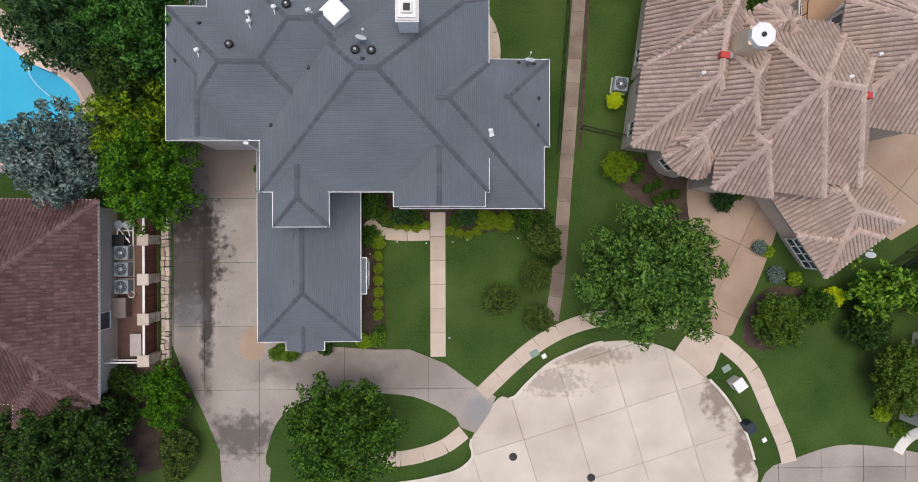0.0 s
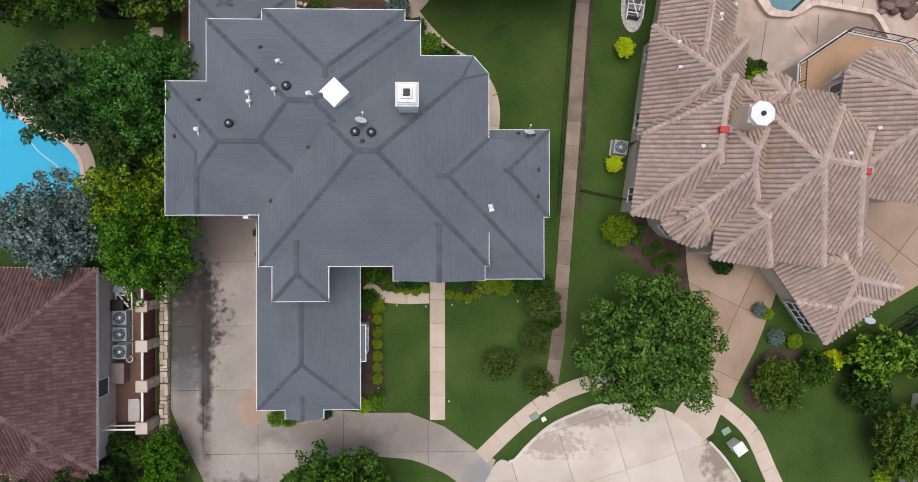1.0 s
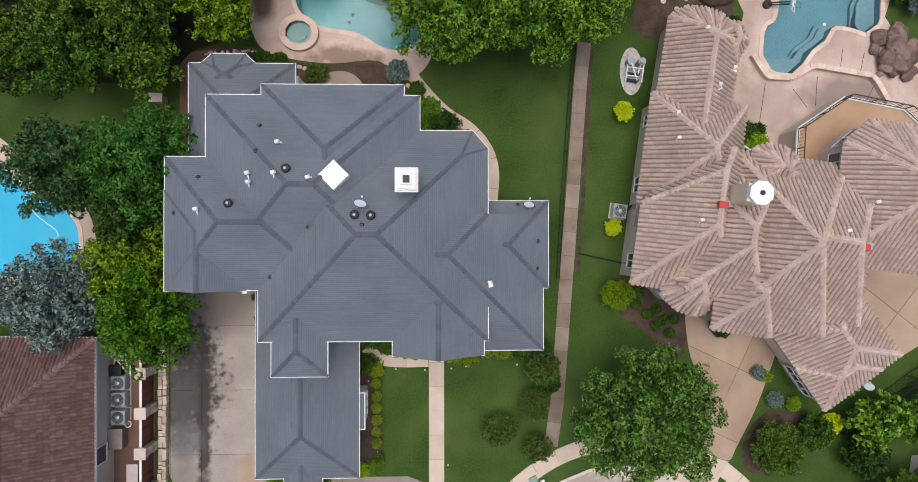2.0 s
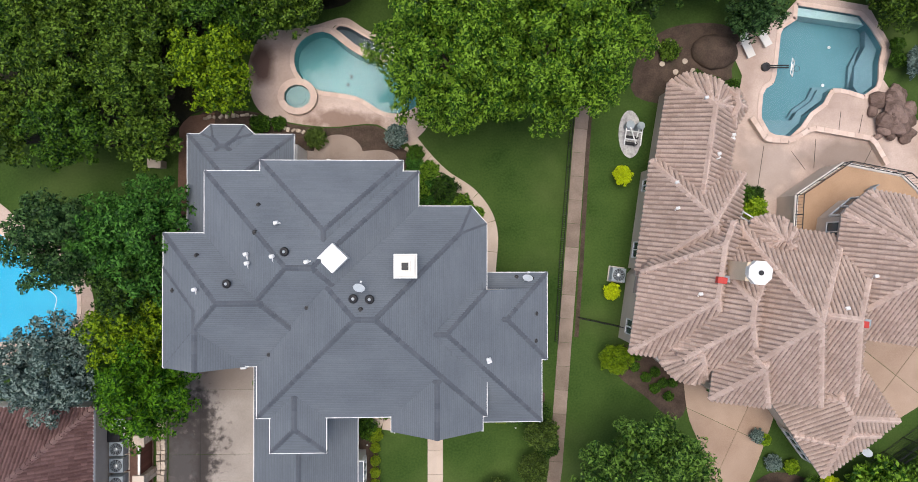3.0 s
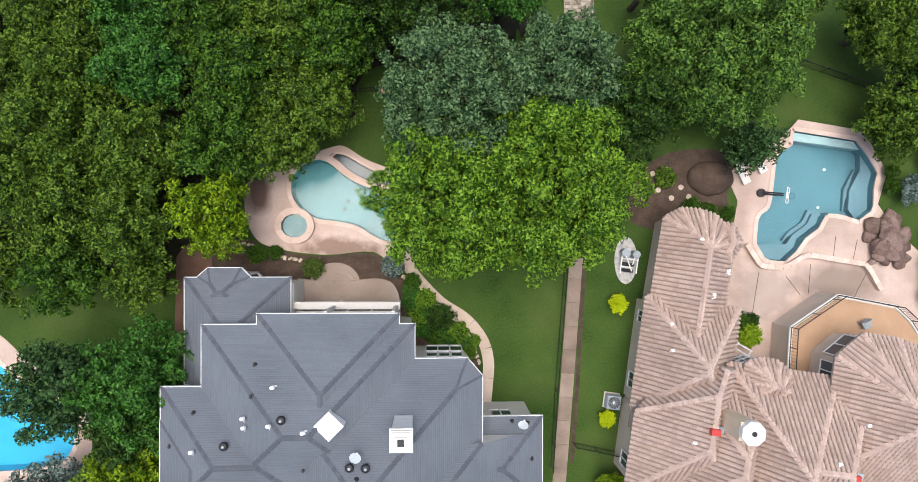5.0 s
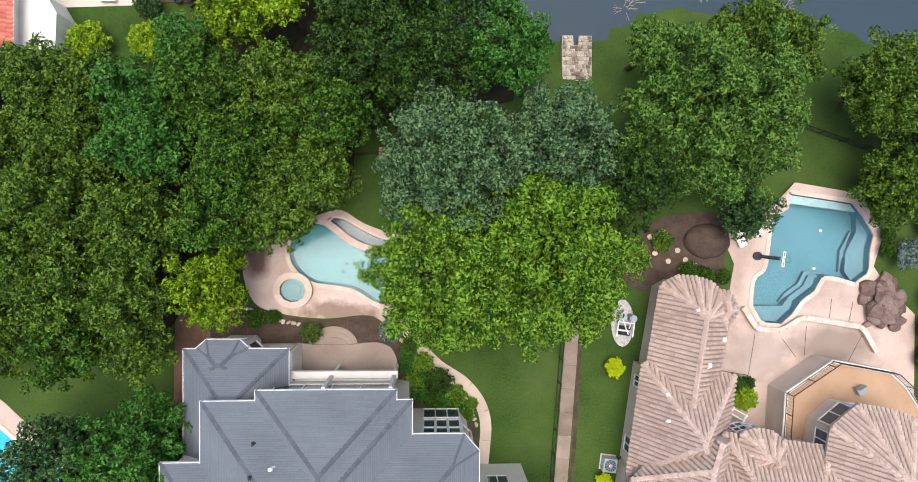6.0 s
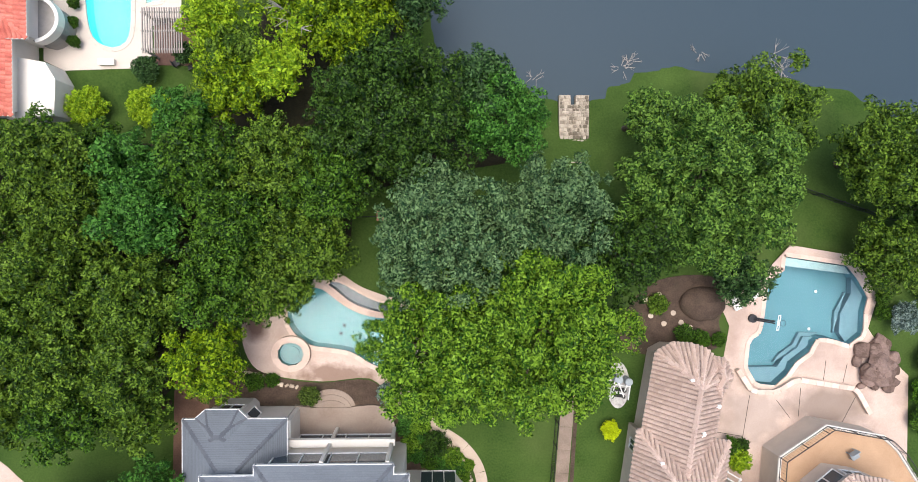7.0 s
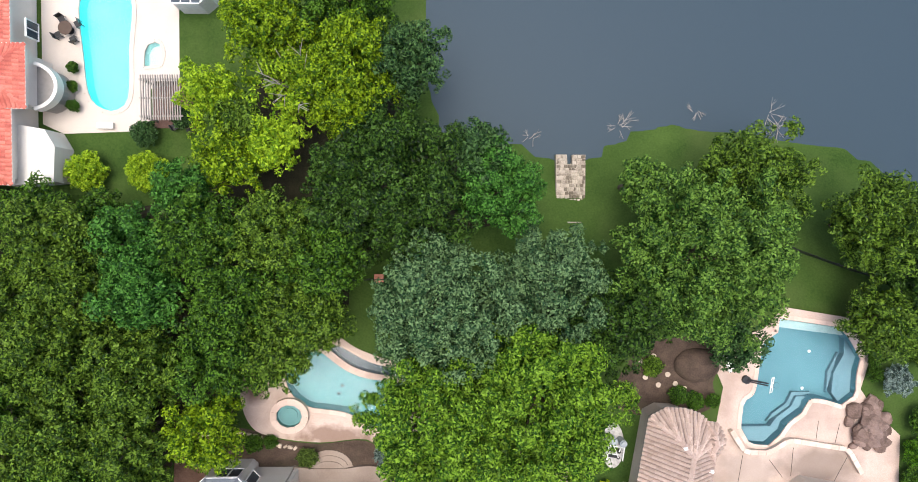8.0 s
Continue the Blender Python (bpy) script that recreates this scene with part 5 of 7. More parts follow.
for x, y in ((-14.09, 14.66), (-10.35, 17.59), (-10.25, 15.99), (-7.36, 11.73), (-9.95, 8.78), (6.3, 10.9), (6.25, 9.18), (-15.6, 12.6), (-4.15, 11.75), (5.1, 13.2), (6.1, 13.1)):
    stub(grey_house, x, y, grey_top(x, y))
dish(-4.25, 12.9, grey_top(-4.25, 12.9), 160, "pale grey satellite dish on the shingle roof")
dish(5.7, 13.15, grey_top(5.7, 13.15), 175, "large pale satellite dish on the lower roof")
for y in (2.1, -0.8):
    bm = bmesh.new()
    box(bm, -9.2, y, 4.98, 0.32, 0.42, 0.2, 0, 0.03)
    part("roof_vent", bm, BLACK, grey_house, "dark square box vent")
# Skylight: a raised white curb with a pillow dome
sx, sy = -5.75, 14.55
sz = grey_top(sx, sy)
bm = bmesh.new()
box(bm, sx, sy, sz - 0.75, 1.2, 1.2, 1.17, 45, 0.03)
light_box = part("skylight", bm, WHITE, grey_house, "square white skylight set cornerwise")
bm = bmesh.new()
got = bmesh.ops.create_grid(bm, x_segments=8, y_segments=8, size=0.57, matrix=pose(sx, sy, sz + 0.43, 0, 0, 45))["verts"]
for v in bm.verts:
    d = Matrix.Rotation(radians(-45), 4, "Z") @ (v.co - Vector((sx, sy, sz + 0.43)))
    v.co.z += 0.07 * (1 - (d.x / 0.57) ** 4) * (1 - (d.y / 0.57) ** 4)
part("dome", bm, plain("milky_acrylic", (0.85, 0.85, 0.84), 0.25), light_box)
# Chimney: white stack, stepped cap, flue
cx, cy = -1.68, 14.15
bm = bmesh.new()
box(bm, cx, cy, 6.5, 1.06, 1.12, 5.75)
stack = part("chimney", bm, WHITE, grey_house, "tall white chimney with a stepped cap")
for w, z0, h in ((1.26, 12.1, 0.2), (1.12, 12.3, 0.14), (0.96, 12.44, 0.12)):
    bm = bmesh.new()
    box(bm, cx, cy, z0, w, w * 1.04, h, 0, 0.02)
    part("cap", bm, CREAM if w == 1.12 else WHITE, stack)
bm = bmesh.new()
box(bm, cx, cy, 12.56, 0.6, 0.6, 0.16, 0, 0.02)
part("crown_block", bm, CREAM, stack)
bm = bmesh.new()
box(bm, cx, cy, 12.6, 0.36, 0.4, 0.13)
part("flue", bm, BLACK, stack, "dark flue opening")

# Walls and windows of the grey house's garden side
window(grey_house, -6.35, 19.97, 5.3, 7.4, 1.9, 90, 4, 1, "broad upper window band with white mullions")
window(grey_house, -5.9, 19.97, 1.75, 6.6, 2.5, 90, 4, 1, "garden doors with white frames")
for x in (-6.6, -2.45):
    bm = bmesh.new()
    box(bm, x, 20.4, 0.3, 0.24, 0.24, 6.9, 0, 0.03)
    part("porch_post", bm, CREAM, grey_house, "square cream porch post")
bm = bmesh.new()
box(bm, -6.0, 20.5, 3.35, 7.6, 0.5, 0.42, 0, 0.04)
part("porch_beam", bm, CREAM, grey_house, "cream beam across the porch")
bm = bmesh.new()
box(bm, -9.45, 20.9, 0.0, 0.3, 2.2, 3.4, 0, 0.03)
part("wing_wall", bm, CREAM, grey_house, "cream wing wall beside the terrace")
window(grey_house, 0.75, 17.22, 4.9, 2.5, 3.6, 90, 3, 2, "tall sunroom window in a white grid", 0.17)
window(grey_house, 0.75, 17.22, 1.6, 2.5, 2.2, 90, 3, 1, "low sunroom window in a white grid")
window(grey_house, 2.4, 16.65, 4.9, 0.8, 3.6, 49, 1, 2, "narrow white-framed corner window", 0.14)
window(grey_house, -2.48, 18.6, 4.9, 1.3, 3.4, 0, 2, 2, "white-framed side window", 0.14)
window(grey_house, -13.5, 22.64, 3.0, 1.6, 1.9, 90, 2, 1, "white-framed bay window")
window(grey_house, -11.9, 22.3, 3.0, 0.7, 1.9, 45, 1, 1, "narrow white-framed bay window")
window(grey_house, -13.6, 8.38, 5.6, 2.4, 1.6, -90, 3, 1, "dark upper window with white frame")
window(grey_house, 4.6, 13.07, 3.6, 1.4, 2.2, 90, 2, 1, "white-framed window")
window(grey_house, 0.0, 4.38, 5.6, 1.8, 2.0, -90, 2, 1, "white-framed gable window")
for x, y in ((-11.75, 7.9), (-11.75, 9.0)):
    bm = bmesh.new()
    box(bm, x, y, 0, 0.32, 0.32, 7.15, 0, 0.03)
    part("porch_column", bm, WHITE, grey_house, "square white column")
bay = Block(rect(-6.6, -1.75, -4.95, 0.7), 3.0, 0.5)
bay_roof = roof_shell(bay, SHINGLE, grey_house, WHITE, wall_mat=CREAM, overhang_wall=0.15)
window(grey_house, -5.08, -0.5, 1.7, 1.7, 1.7, 0, 3, 1, "white-framed bay window")

# Fittings of the tiled house
def pink_top(x, y):
    return max(float(b.height(x, y)) for b in PINK)


px, py = 18.6, 13.65
bm = bmesh.new()
box(bm, px - 0.1, py, 3.0, 1.15, 1.1, 6.9, -8)
stack2 = part("chimney", bm, material("warm_beige_render", (0.60, 0.47, 0.33), (0.74, 0.60, 0.45), 0.8, 20.0, 0.9, 0.15), tile_house, "tall beige chimney with a white cap")
bm = bmesh.new()
prism(bm, [(px + 0.74 * math.cos(a), py + 0.74 * math.sin(a)) for a in np.linspace(0.3, 0.3 + 2 * math.pi, 9)[:-1]], 9.8, 10.25)
part("cap", bm, WHITE, stack2, "white eight-sided cap")
bm = bmesh.new()
tube(bm, (px + 0.02, py, 10.2), (px + 0.02, py, 10.32), 0.15, sides=14)
part("flue", bm, BLACK, stack2, "dark flue")
RED_PAINT = plain("red_painted_metal", (0.5, 0.05, 0.04), 0.5)
for x, y in ((17.35, 13.1), (25.5, 10.5)):
    bm = bmesh.new()
    box(bm, x, y, pink_top(x, y) - 0.1, 0.6, 0.4, 0.4, -8, 0.04)
    vent = part("roof_vent", bm, RED_PAINT, tile_house, "small red box vent")
    bm = bmesh.new()
    box(bm, x + 0.35, y + 0.08, pink_top(x, y) + 0.02, 0.42, 0.4, 0.06, -8, 0.01)
    part("panel", bm, GREYBOX, vent)
for u, v in ((3.6, 13.9), (1.2, 9.9), (2.6, 4.6), (1.0, 11.6), (13.2, 7.2), (15.4, 1.6), (5.0, 15.6), (2.2, 17.4), (10.6, 5.0)):
    x, y = house_point(u, v)
    vent_pipe(tile_house, x, y, pink_top(x, y), 0.3)
for u, v, wide, high, z in ((0.1, 11.6, 0.8, 1.0, 1.6), (0.1, 7.0, 1.1, 1.7, 1.75), (0.07, 1.6, 1.0, 1.7, 2.6)):
    x, y = house_point(u, v)
    window(tile_house, x, y, z, wide, high, 172, 2, 1)
for u, v, z, wide, high, facing in ((2.65, -0.53, 2.9, 1.0, 1.5, 221), (12.1, 9.9, 4.7, 1.3, 1.5, 172), (12.82, 11.7, 4.7, 1.9, 1.5, 129), (14.6, 12.4, 4.7, 1.5, 1.5, 82), (6.66, 9.75, 4.2, 0.9, 2.2, 105), (7.57, 9.87, 4.2, 1.0, 2.2, 77)):
    x, y = house_point(u, v)
    window(tile_house, x, y, z, wide, high, facing, 2, 1 if high < 2 else 3)
window(tile_house, 25.8, 0.9, 1.8, 2.6, 1.8, 215, 4, 2, "white-framed garage wing window")
dish(29.9, 0.75, 2.2, 200, "pale satellite dish at the garage eave")
# Raised terrace with an iron rail
TERRACE = [(25.0, 15.5), (25.2, 18.75), (28.6, 21.0), (32.8, 20.2), (33.9, 19.2), (35.6, 16.6), (31.0, 15.0), (27.3, 14.5)]
bm = bmesh.new()
prism(bm, TERRACE, -0.05, 2.45)
terrace = part("terrace", bm, STUCCO, tile_house, "beige raised terrace")
bm = bmesh.new()
prism(bm, grow(TERRACE, -0.18), 2.4, 2.52)
part("terrace_floor", bm, TERRACOTTA, terrace, "terracotta tiled floor")
RAIL = TERRACE[:6]
for a, b in zip(RAIL, RAIL[1:]):
    bm = bmesh.new()
    q = [np.array(p) for p in (a, b)]
    tube(bm, (*a, 3.5), (*b, 3.5), 0.035, sides=6)
    tube(bm, (*a, 2.65), (*b, 2.65), 0.025, sides=6)
    n = int(np.hypot(*(q[1] - q[0])) / 0.22)
    for k in range(n + 1):
        p = q[0] + (q[1] - q[0]) * k / n
        tube(bm, (*p, 2.45), (*p, 3.5), 0.04 if k % 8 == 0 else 0.012, sides=4)
    part("railing", bm, BLACK, terrace, "black iron railing")
    bm = bmesh.new()
    t = (q[1] - q[0]) / np.hypot(*(q[1] - q[0]))
    m = np.array((-t[1], t[0]))
    prism(bm, [tuple(q[0] + m * 0.1), tuple(q[1] + m * 0.1), tuple(q[1] - m * 0.12), tuple(q[0] - m * 0.12)], 2.44, 2.58)
    part("ledge_stone", bm, CREAM, terrace)
for dx, dy, r in ((30.4, 19.0, 0.35),):
    chair = thing("garden_chair", dx, dy, 2.52, "dark metal garden chair on the terrace", "chair", rz=30)
    for name, args in (("seat", (0, 0, 0.4, 0.6, 0.6, 0.06)), ("backrest", (0, 0.3, 0.4, 0.6, 0.06, 0.55)), ("leg", (-0.26, -0.26, 0, 0.05, 0.05, 0.4)), ("leg", (0.26, -0.26, 0, 0.05, 0.05, 0.4)), ("leg", (-0.26, 0.26, 0, 0.05, 0.05, 0.4)), ("leg", (0.26, 0.26, 0, 0.05, 0.05, 0.4))):
        bm = bmesh.new()
        box(bm, *args, 0, 0.01)
        part(name, bm, GREYBOX, None).parent = chair

# Fittings of the brown-roofed house and its service court
window(brown_house, -23.02, -3.6, 1.9, 1.2, 1.4, 0, 1, 1)
court_floor = tagged(sheet("paving", [(-23.1, -6.5), (-20.2, -6.5), (-20.2, 3.4), (-23.1, 3.4)], [], BRICK, None, 0.03), "weathered brown paving in a service court", "paving", kind="structure")


def ac_unit(x, y, size, label, rz=0):
    ob = thing("air_conditioner", x, y, 0, label, "air conditioner", "outdoor air conditioners", rz)
    bm = bmesh.new()
    box(bm, 0, 0, 0, size * 1.15, size * 1.15, 0.06)
    part("pad", bm, CONCRETE, None).parent = ob
    bm = bmesh.new()
    box(bm, 0, 0, 0.06, size, size, 0.82, 0, 0.04)
    part("cabinet", bm, GREYBOX, None).parent = ob
    for k in range(7):
        bm = bmesh.new()
        box(bm, 0, 0, 0.14 + k * 0.1, size * 1.02, size * 1.02, 0.03)
        part("louvre", bm, GREYBOX, None).parent = ob
    bm = bmesh.new()
    tube(bm, (0, 0, 0.87), (0, 0, 0.9), size * 0.42, sides=24)
    part("fan_well", bm, BLACK, None).parent = ob
    bm = bmesh.new()
    for r in (0.12, 0.2, 0.28, 0.36):
        ring = [(size * r * math.cos(a), size * r * math.sin(a), 0.92) for a in np.linspace(0, 2 * math.pi, 25)]
        for a, b in zip(ring, ring[1:]):
            tube(bm, a, b, 0.012, sides=4)
    for a in np.linspace(0, math.pi, 7)[:-1]:
        tube(bm, (-size * 0.42 * math.cos(a), -size * 0.42 * math.sin(a), 0.93), (size * 0.42 * math.cos(a), size * 0.42 * math.sin(a), 0.93), 0.012, sides=4)
    part("grille", bm, GREYBOX, None).parent = ob
    bm = bmesh.new()
    ball(bm, 0, 0, 0.93, size * 0.15, size * 0.15, 0.05)
    part("hub", bm, METAL, None).parent = ob


for y in (1.03, -0.13, -1.37):
    ac_unit(-22.4, y, 0.98, "grey air conditioner on a pad in the court")
ac_unit(13.1, 13.1, 1.0, "pale grey air conditioner beside the tiled house", -8)


def pump_set(x, y, label, rz=0):
    ob = thing("pool_equipment", x, y, 0.02, label, "pool equipment", rz=rz)
    for name, mat, bits in (
        ("filter", GREYBOX, [((0.3, 0.5, 0), (0.3, 0.5, 1.0), 0.28), ((0.3, 0.5, 1.0), (0.3, 0.5, 1.12), 0.2)]),
        ("heater", GREYBOX, [((-0.4, 0.5, 0), (-0.4, 0.5, 0.75), 0.32)]),
        ("pump", BLACK, [((-0.5, -0.3, 0.2), (0.2, -0.3, 0.2), 0.13), ((0.25, -0.3, 0.0), (0.25, -0.3, 0.45), 0.14)]),
        ("pump", BLACK, [((-0.5, -0.75, 0.2), (0.2, -0.75, 0.2), 0.12), ((0.25, -0.75, 0.0), (0.25, -0.75, 0.45), 0.13)]),
        ("pipe", WHITE, [((0.25, -0.3, 0.45), (0.25, 0.4, 0.85), 0.045), ((0.25, -0.75, 0.45), (-0.4, 0.3, 0.8), 0.045), ((-0.6, -1.0, 0.5), (-0.6, 0.6, 0.5), 0.045), ((0.55, -0.9, 0.6), (0.55, 0.6, 0.6), 0.045), ((-0.6, 0.1, 0.5), (0.55, 0.1, 0.6), 0.045), ((-0.6, -0.5, 0.5), (0.25, -0.5, 0.55), 0.045)]),
    ):
        bm = bmesh.new()
        for a, b, r in bits:
            tube(bm, a, b, r, sides=12)
        part(name, bm, mat, None).parent = ob


pump_set(-22.2, 2.5, "pool pumps with white pipes in the court")
pump_set(14.35, 23.4, "pool pumps and filter with white pipes", -8)
pump_pad = tagged(sheet("gravel_pad", [(14.2 + 0.85 * math.cos(a), 23.4 + 1.75 * math.sin(a)) for a in np.linspace(0, 2 * math.pi, 25)[:-1]], [], material("pale_gravel", (0.25, 0.24, 0.23), (0.6, 0.58, 0.56), 3.0, 8.0, 0.95, 0.8), None, 0.022), "oval pad of pale gravel", "gravel", kind="structure")


def bin_box(name, x, y, sx, sy, sz, mat, label, category, rz=0, base=0.0):
    ob = thing(name, x, y, base, label, category, rz=rz)
    bm = bmesh.new()
    box(bm, 0, 0, 0, sx, sy, sz, 0, min(sx, sy) * 0.06)
    part("body", bm, mat, None).parent = ob
    bm = bmesh.new()
    box(bm, 0, 0, sz - 0.01, sx * 1.06, sy * 1.06, 0.07, 0, 0.02)
    part("lid", bm, mat, None).parent = ob
    return ob


BOX_BROWN = plain("dusty_brown_panel", (0.24, 0.19, 0.17), 0.6)
bin_box("storage_box", -22.75, -2.85, 1.35, 1.35, 0.9, BOX_BROWN, "large dusty brown equipment box", "box")
bin_box("storage_box", -21.5, -5.5, 0.75, 1.5, 0.6, plain("pale_grey_panel", (0.45, 0.40, 0.38), 0.6), "low pale grey storage box", "box")
bin_box("electric_box", -22.6, 1.9, 0.8, 0.75, 0.8, BLACK, "black equipment box in the court", "box")
pot = thing("plant_pot", -21.9, -1.95, 0, "round pale pot with dark soil", "pot")
bm = bmesh.new()
tube(bm, (0, 0, 0), (0, 0, 0.42), 0.18, 0.25, 16)
part("pot_body", bm, CREAM, None).parent = pot
bm = bmesh.new()
tube(bm, (0, 0, 0.41), (0, 0, 0.44), 0.19, sides=16)
part("soil", bm, SOIL, None).parent = pot

# Court wall: stone base, pillars, red-brown boards with a pale cap
court_wall = tagged(new("court_fence"), "red-brown boarded fence between limestone pillars", "fence")
REDWOOD = material("red_brown_boards", (0.10, 0.035, 0.025), (0.17, 0.065, 0.045), 1.0, 20.0, 0.8, 0.2, random_piece=0.3, stretch=(1, 1, 0.1))
PILLARS = (1.95, -0.77, -3.5, -6.35)
for y in PILLARS:
    bm = bmesh.new()
    box(bm, -20.25, y, 0, 0.62, 0.62, 2.1, 0, 0.03)
    pillar = part("pillar", bm, STONE, court_wall, "tan limestone pillar")
    bm = bmesh.new()
    box(bm, -20.25, y, 2.1, 0.8, 0.8, 0.14, 0, 0.03)
    part("cap_stone", bm, STONE, pillar)
    rng = random.Random(int(y * 10) + 99)
    for k in range(7):
        for s in range(2):
            bm = bmesh.new()
            box(bm, -19.94, y - 0.16 + 0.32 * s + rng.uniform(-0.03, 0.03), 0.05 + k * 0.29, 0.06, 0.28, 0.26, 0, 0.015)
            part("stone", bm, STONE, pillar)
for y0, y1 in zip((3.6,) + PILLARS, PILLARS):
    lo, hi = y1 + (0.32), y0 - (0.32 if y0 != 3.6 else 0)
    n = max(3, int((hi - lo) / 0.16))
    for k in range(n):
        bm = bmesh.new()
        box(bm, -20.3, lo + (hi - lo) * (k + 0.5) / n, 0.05, 0.04, (hi - lo) / n - 0.01, 1.85)
        part("board", bm, REDWOOD, court_wall)
    bm = bmesh.new()
    box(bm, -20.32, (lo + hi) / 2, 1.9, 0.16, hi - lo, 0.07, 0, 0.01)
    part("rail_cap", bm, CREAM, court_wall)
gate = thing("gate", -21.7, -6.5, 0, "pale timber gate frame across the court", "gate")
for x, z, w, h in ((0, 1.85, 2.8, 0.12), (-1.35, 0, 0.12, 1.9), (0, 0.9, 2.7, 0.08)):
    bm = bmesh.new()
    box(bm, x, 0, z, w, 0.1, h, 0, 0.01)
    part("rail" if w > 1 else "post", bm, CREAM, None).parent = gate
low_wall = tagged(new("retaining_wall"), "low rubble stone wall beside the drive", "wall", kind="structure")
rng = random.Random(5)
y = -7.0
while y < 3.6:
    w = rng.uniform(0.22, 0.5)
    for lane in range(2):
        bm = bmesh.new()
        box(bm, -19.68 + 0.3 * lane + rng.uniform(-0.02, 0.02), y + w / 2 + rng.uniform(-0.04, 0.04), -0.05, 0.28, w - 0.03, rng.uniform(0.42, 0.56), rng.uniform(-4, 4), 0.03)
        part("stone", bm, STONE, low_wall)
    y += w


# ---- fences ----
def iron_fence(points, label, high=1.25, gap=0.13, base=None):
    ob = tagged(new("iron_fence"), label, "fence")
    bm = bmesh.new()
    tube(bm, (0, 0, 0.05), (0, 0, high), 0.012, sides=4)
    picket = bpy.data.meshes.new("picket")
    bm.to_mesh(picket)
    bm.free()
    for a, b in zip(points, points[1:]):
        a, b = np.array(a, float), np.array(b, float)
        run = np.hypot(*(b - a))
        bays = max(1, round(run / 1.85))
        for k in range(bays):
            p, q = a + (b - a) * k / bays, a + (b - a) * (k + 1) / bays
            zp, zq = (float(ground_height(*v)) if base is None else base for v in (p, q))
            bm = bmesh.new()
            tube(bm, (*p, zp - 0.1), (*p, zp + high + 0.12), 0.04, sides=6)
            ball(bm, *p, zp + high + 0.15, 0.055, 0.055, 0.055, 1)
            part("post", bm, BLACK, ob)
            for h in (0.12, high - 0.1, high):
                bm = bmesh.new()
                tube(bm, (*p, zp + h), (*q, zq + h), 0.022, sides=4)
                part("rail", bm, BLACK, ob)
            n = int(np.hypot(*(q - p)) / gap)
            for s in range(1, n):
                v = p + (q - p) * s / n
                hang("picket", picket, BLACK, ob).location = (v[0], v[1], zp + (zq - zp) * s / n)
    return ob


iron_fence([(10.3, 29.0), (9.62, 22.6), (8.95, 14.0), (8.62, 8.2)], "black iron fence along the service path")
iron_fence([(10.3, 10.0), (13.5, 9.3)], "black iron fence to the tiled house", 1.3)
iron_fence([(-7.5, 35.75), (-3.5, 35.95), (-0.6, 36.0)], "dark iron fence across the slope", 1.1)
iron_fence([(30.0, -2.3), (36.2, 2.0)], "black iron fence beside the garage", 1.9, 0.13)
iron_fence([(29.6, -3.2), (36.4, 1.2)], "black iron fence beside the willow", 1.5, 0.13)
iron_fence([(26.3, 39.0), (33.0, 36.6), (38, 35.2)], "dark iron fence behind the angular pool", 1.1)
soil_edge = tagged(new("edging"), "dark soil edge beside the service path", "edging", kind="structure")
ribbon("edge_strip", [(11.25, 25.0), (11.05, 22.0), (10.6, 14.0), (10.2, 8.5)], 0.3, MULCH, soil_edge, -0.05, 0.02, 3.0)
pier = thing("brick_pier", -3.46, 35.96, float(ground_height(-3.46, 35.96)), "square terracotta-topped brick pier in the fence", "pier")
REDBRICK = material("terracotta_brick", (0.30, 0.12, 0.08), (0.48, 0.22, 0.16), 3.0, 20.0, 0.85, 0.3)
bm = bmesh.new()
box(bm, 0, 0, -0.1, 0.55, 0.55, 0.75)
part("shaft", bm, REDBRICK, None).parent = pier
bm = bmesh.new()
box(bm, 0, 0, 0.65, 0.72, 0.72, 0.12, 0, 0.03)
part("cap", bm, REDBRICK, None).parent = pier

# ---- yard of the tiled house ----
garden_wall = tagged(new("garden_wall"), "low salmon-capped wall stepping round the deck", "wall", kind="structure")
for line in ([(23.1, 24.6), (24.2, 22.95), (26.05, 22.9), (27.6, 23.85), (32.2, 23.1), (33.3, 21.2)],):
    ribbon("wall_block", line, 0.26, STUCCO, garden_wall, -0.05, 0.42, 1.2)
    ribbon("cap_stone", line, 0.36, COPING, garden_wall, 0.42, 0.5, 0.6)
rng = random.Random(11)
rockery = tagged(new("rock_waterfall"), "piled brown boulders forming a pool waterfall", "rockery")
for k in range(52):
    a, d = rng.uniform(0, 6.28), abs(rng.gauss(0, 1.0))
    x, y = 33.8 + min(d, 1.45) * math.cos(a), 24.6 + min(d, 1.45) * 1.35 * math.sin(a)
    r = rng.uniform(0.3, 0.75)
    bm = bmesh.new()
    ball(bm, 0, 0, 0, r, r * rng.uniform(0.6, 1.0), r * rng.uniform(0.5, 0.8), 2)
    for v in bm.verts:
        v.co *= 1 + 0.35 * noise.noise(v.co * 2.2 + Vector((k * 3.1, 0, 0)))
    bmesh.ops.rotate(bm, verts=bm.verts, matrix=Matrix.Rotation(rng.uniform(0, 6.28), 3, "Z"))
    bmesh.ops.translate(bm, verts=bm.verts, vec=(x, y, 0.15 + max(0, 0.75 - 0.5 * d)))
    part("boulder", bm, ROCK, rockery)
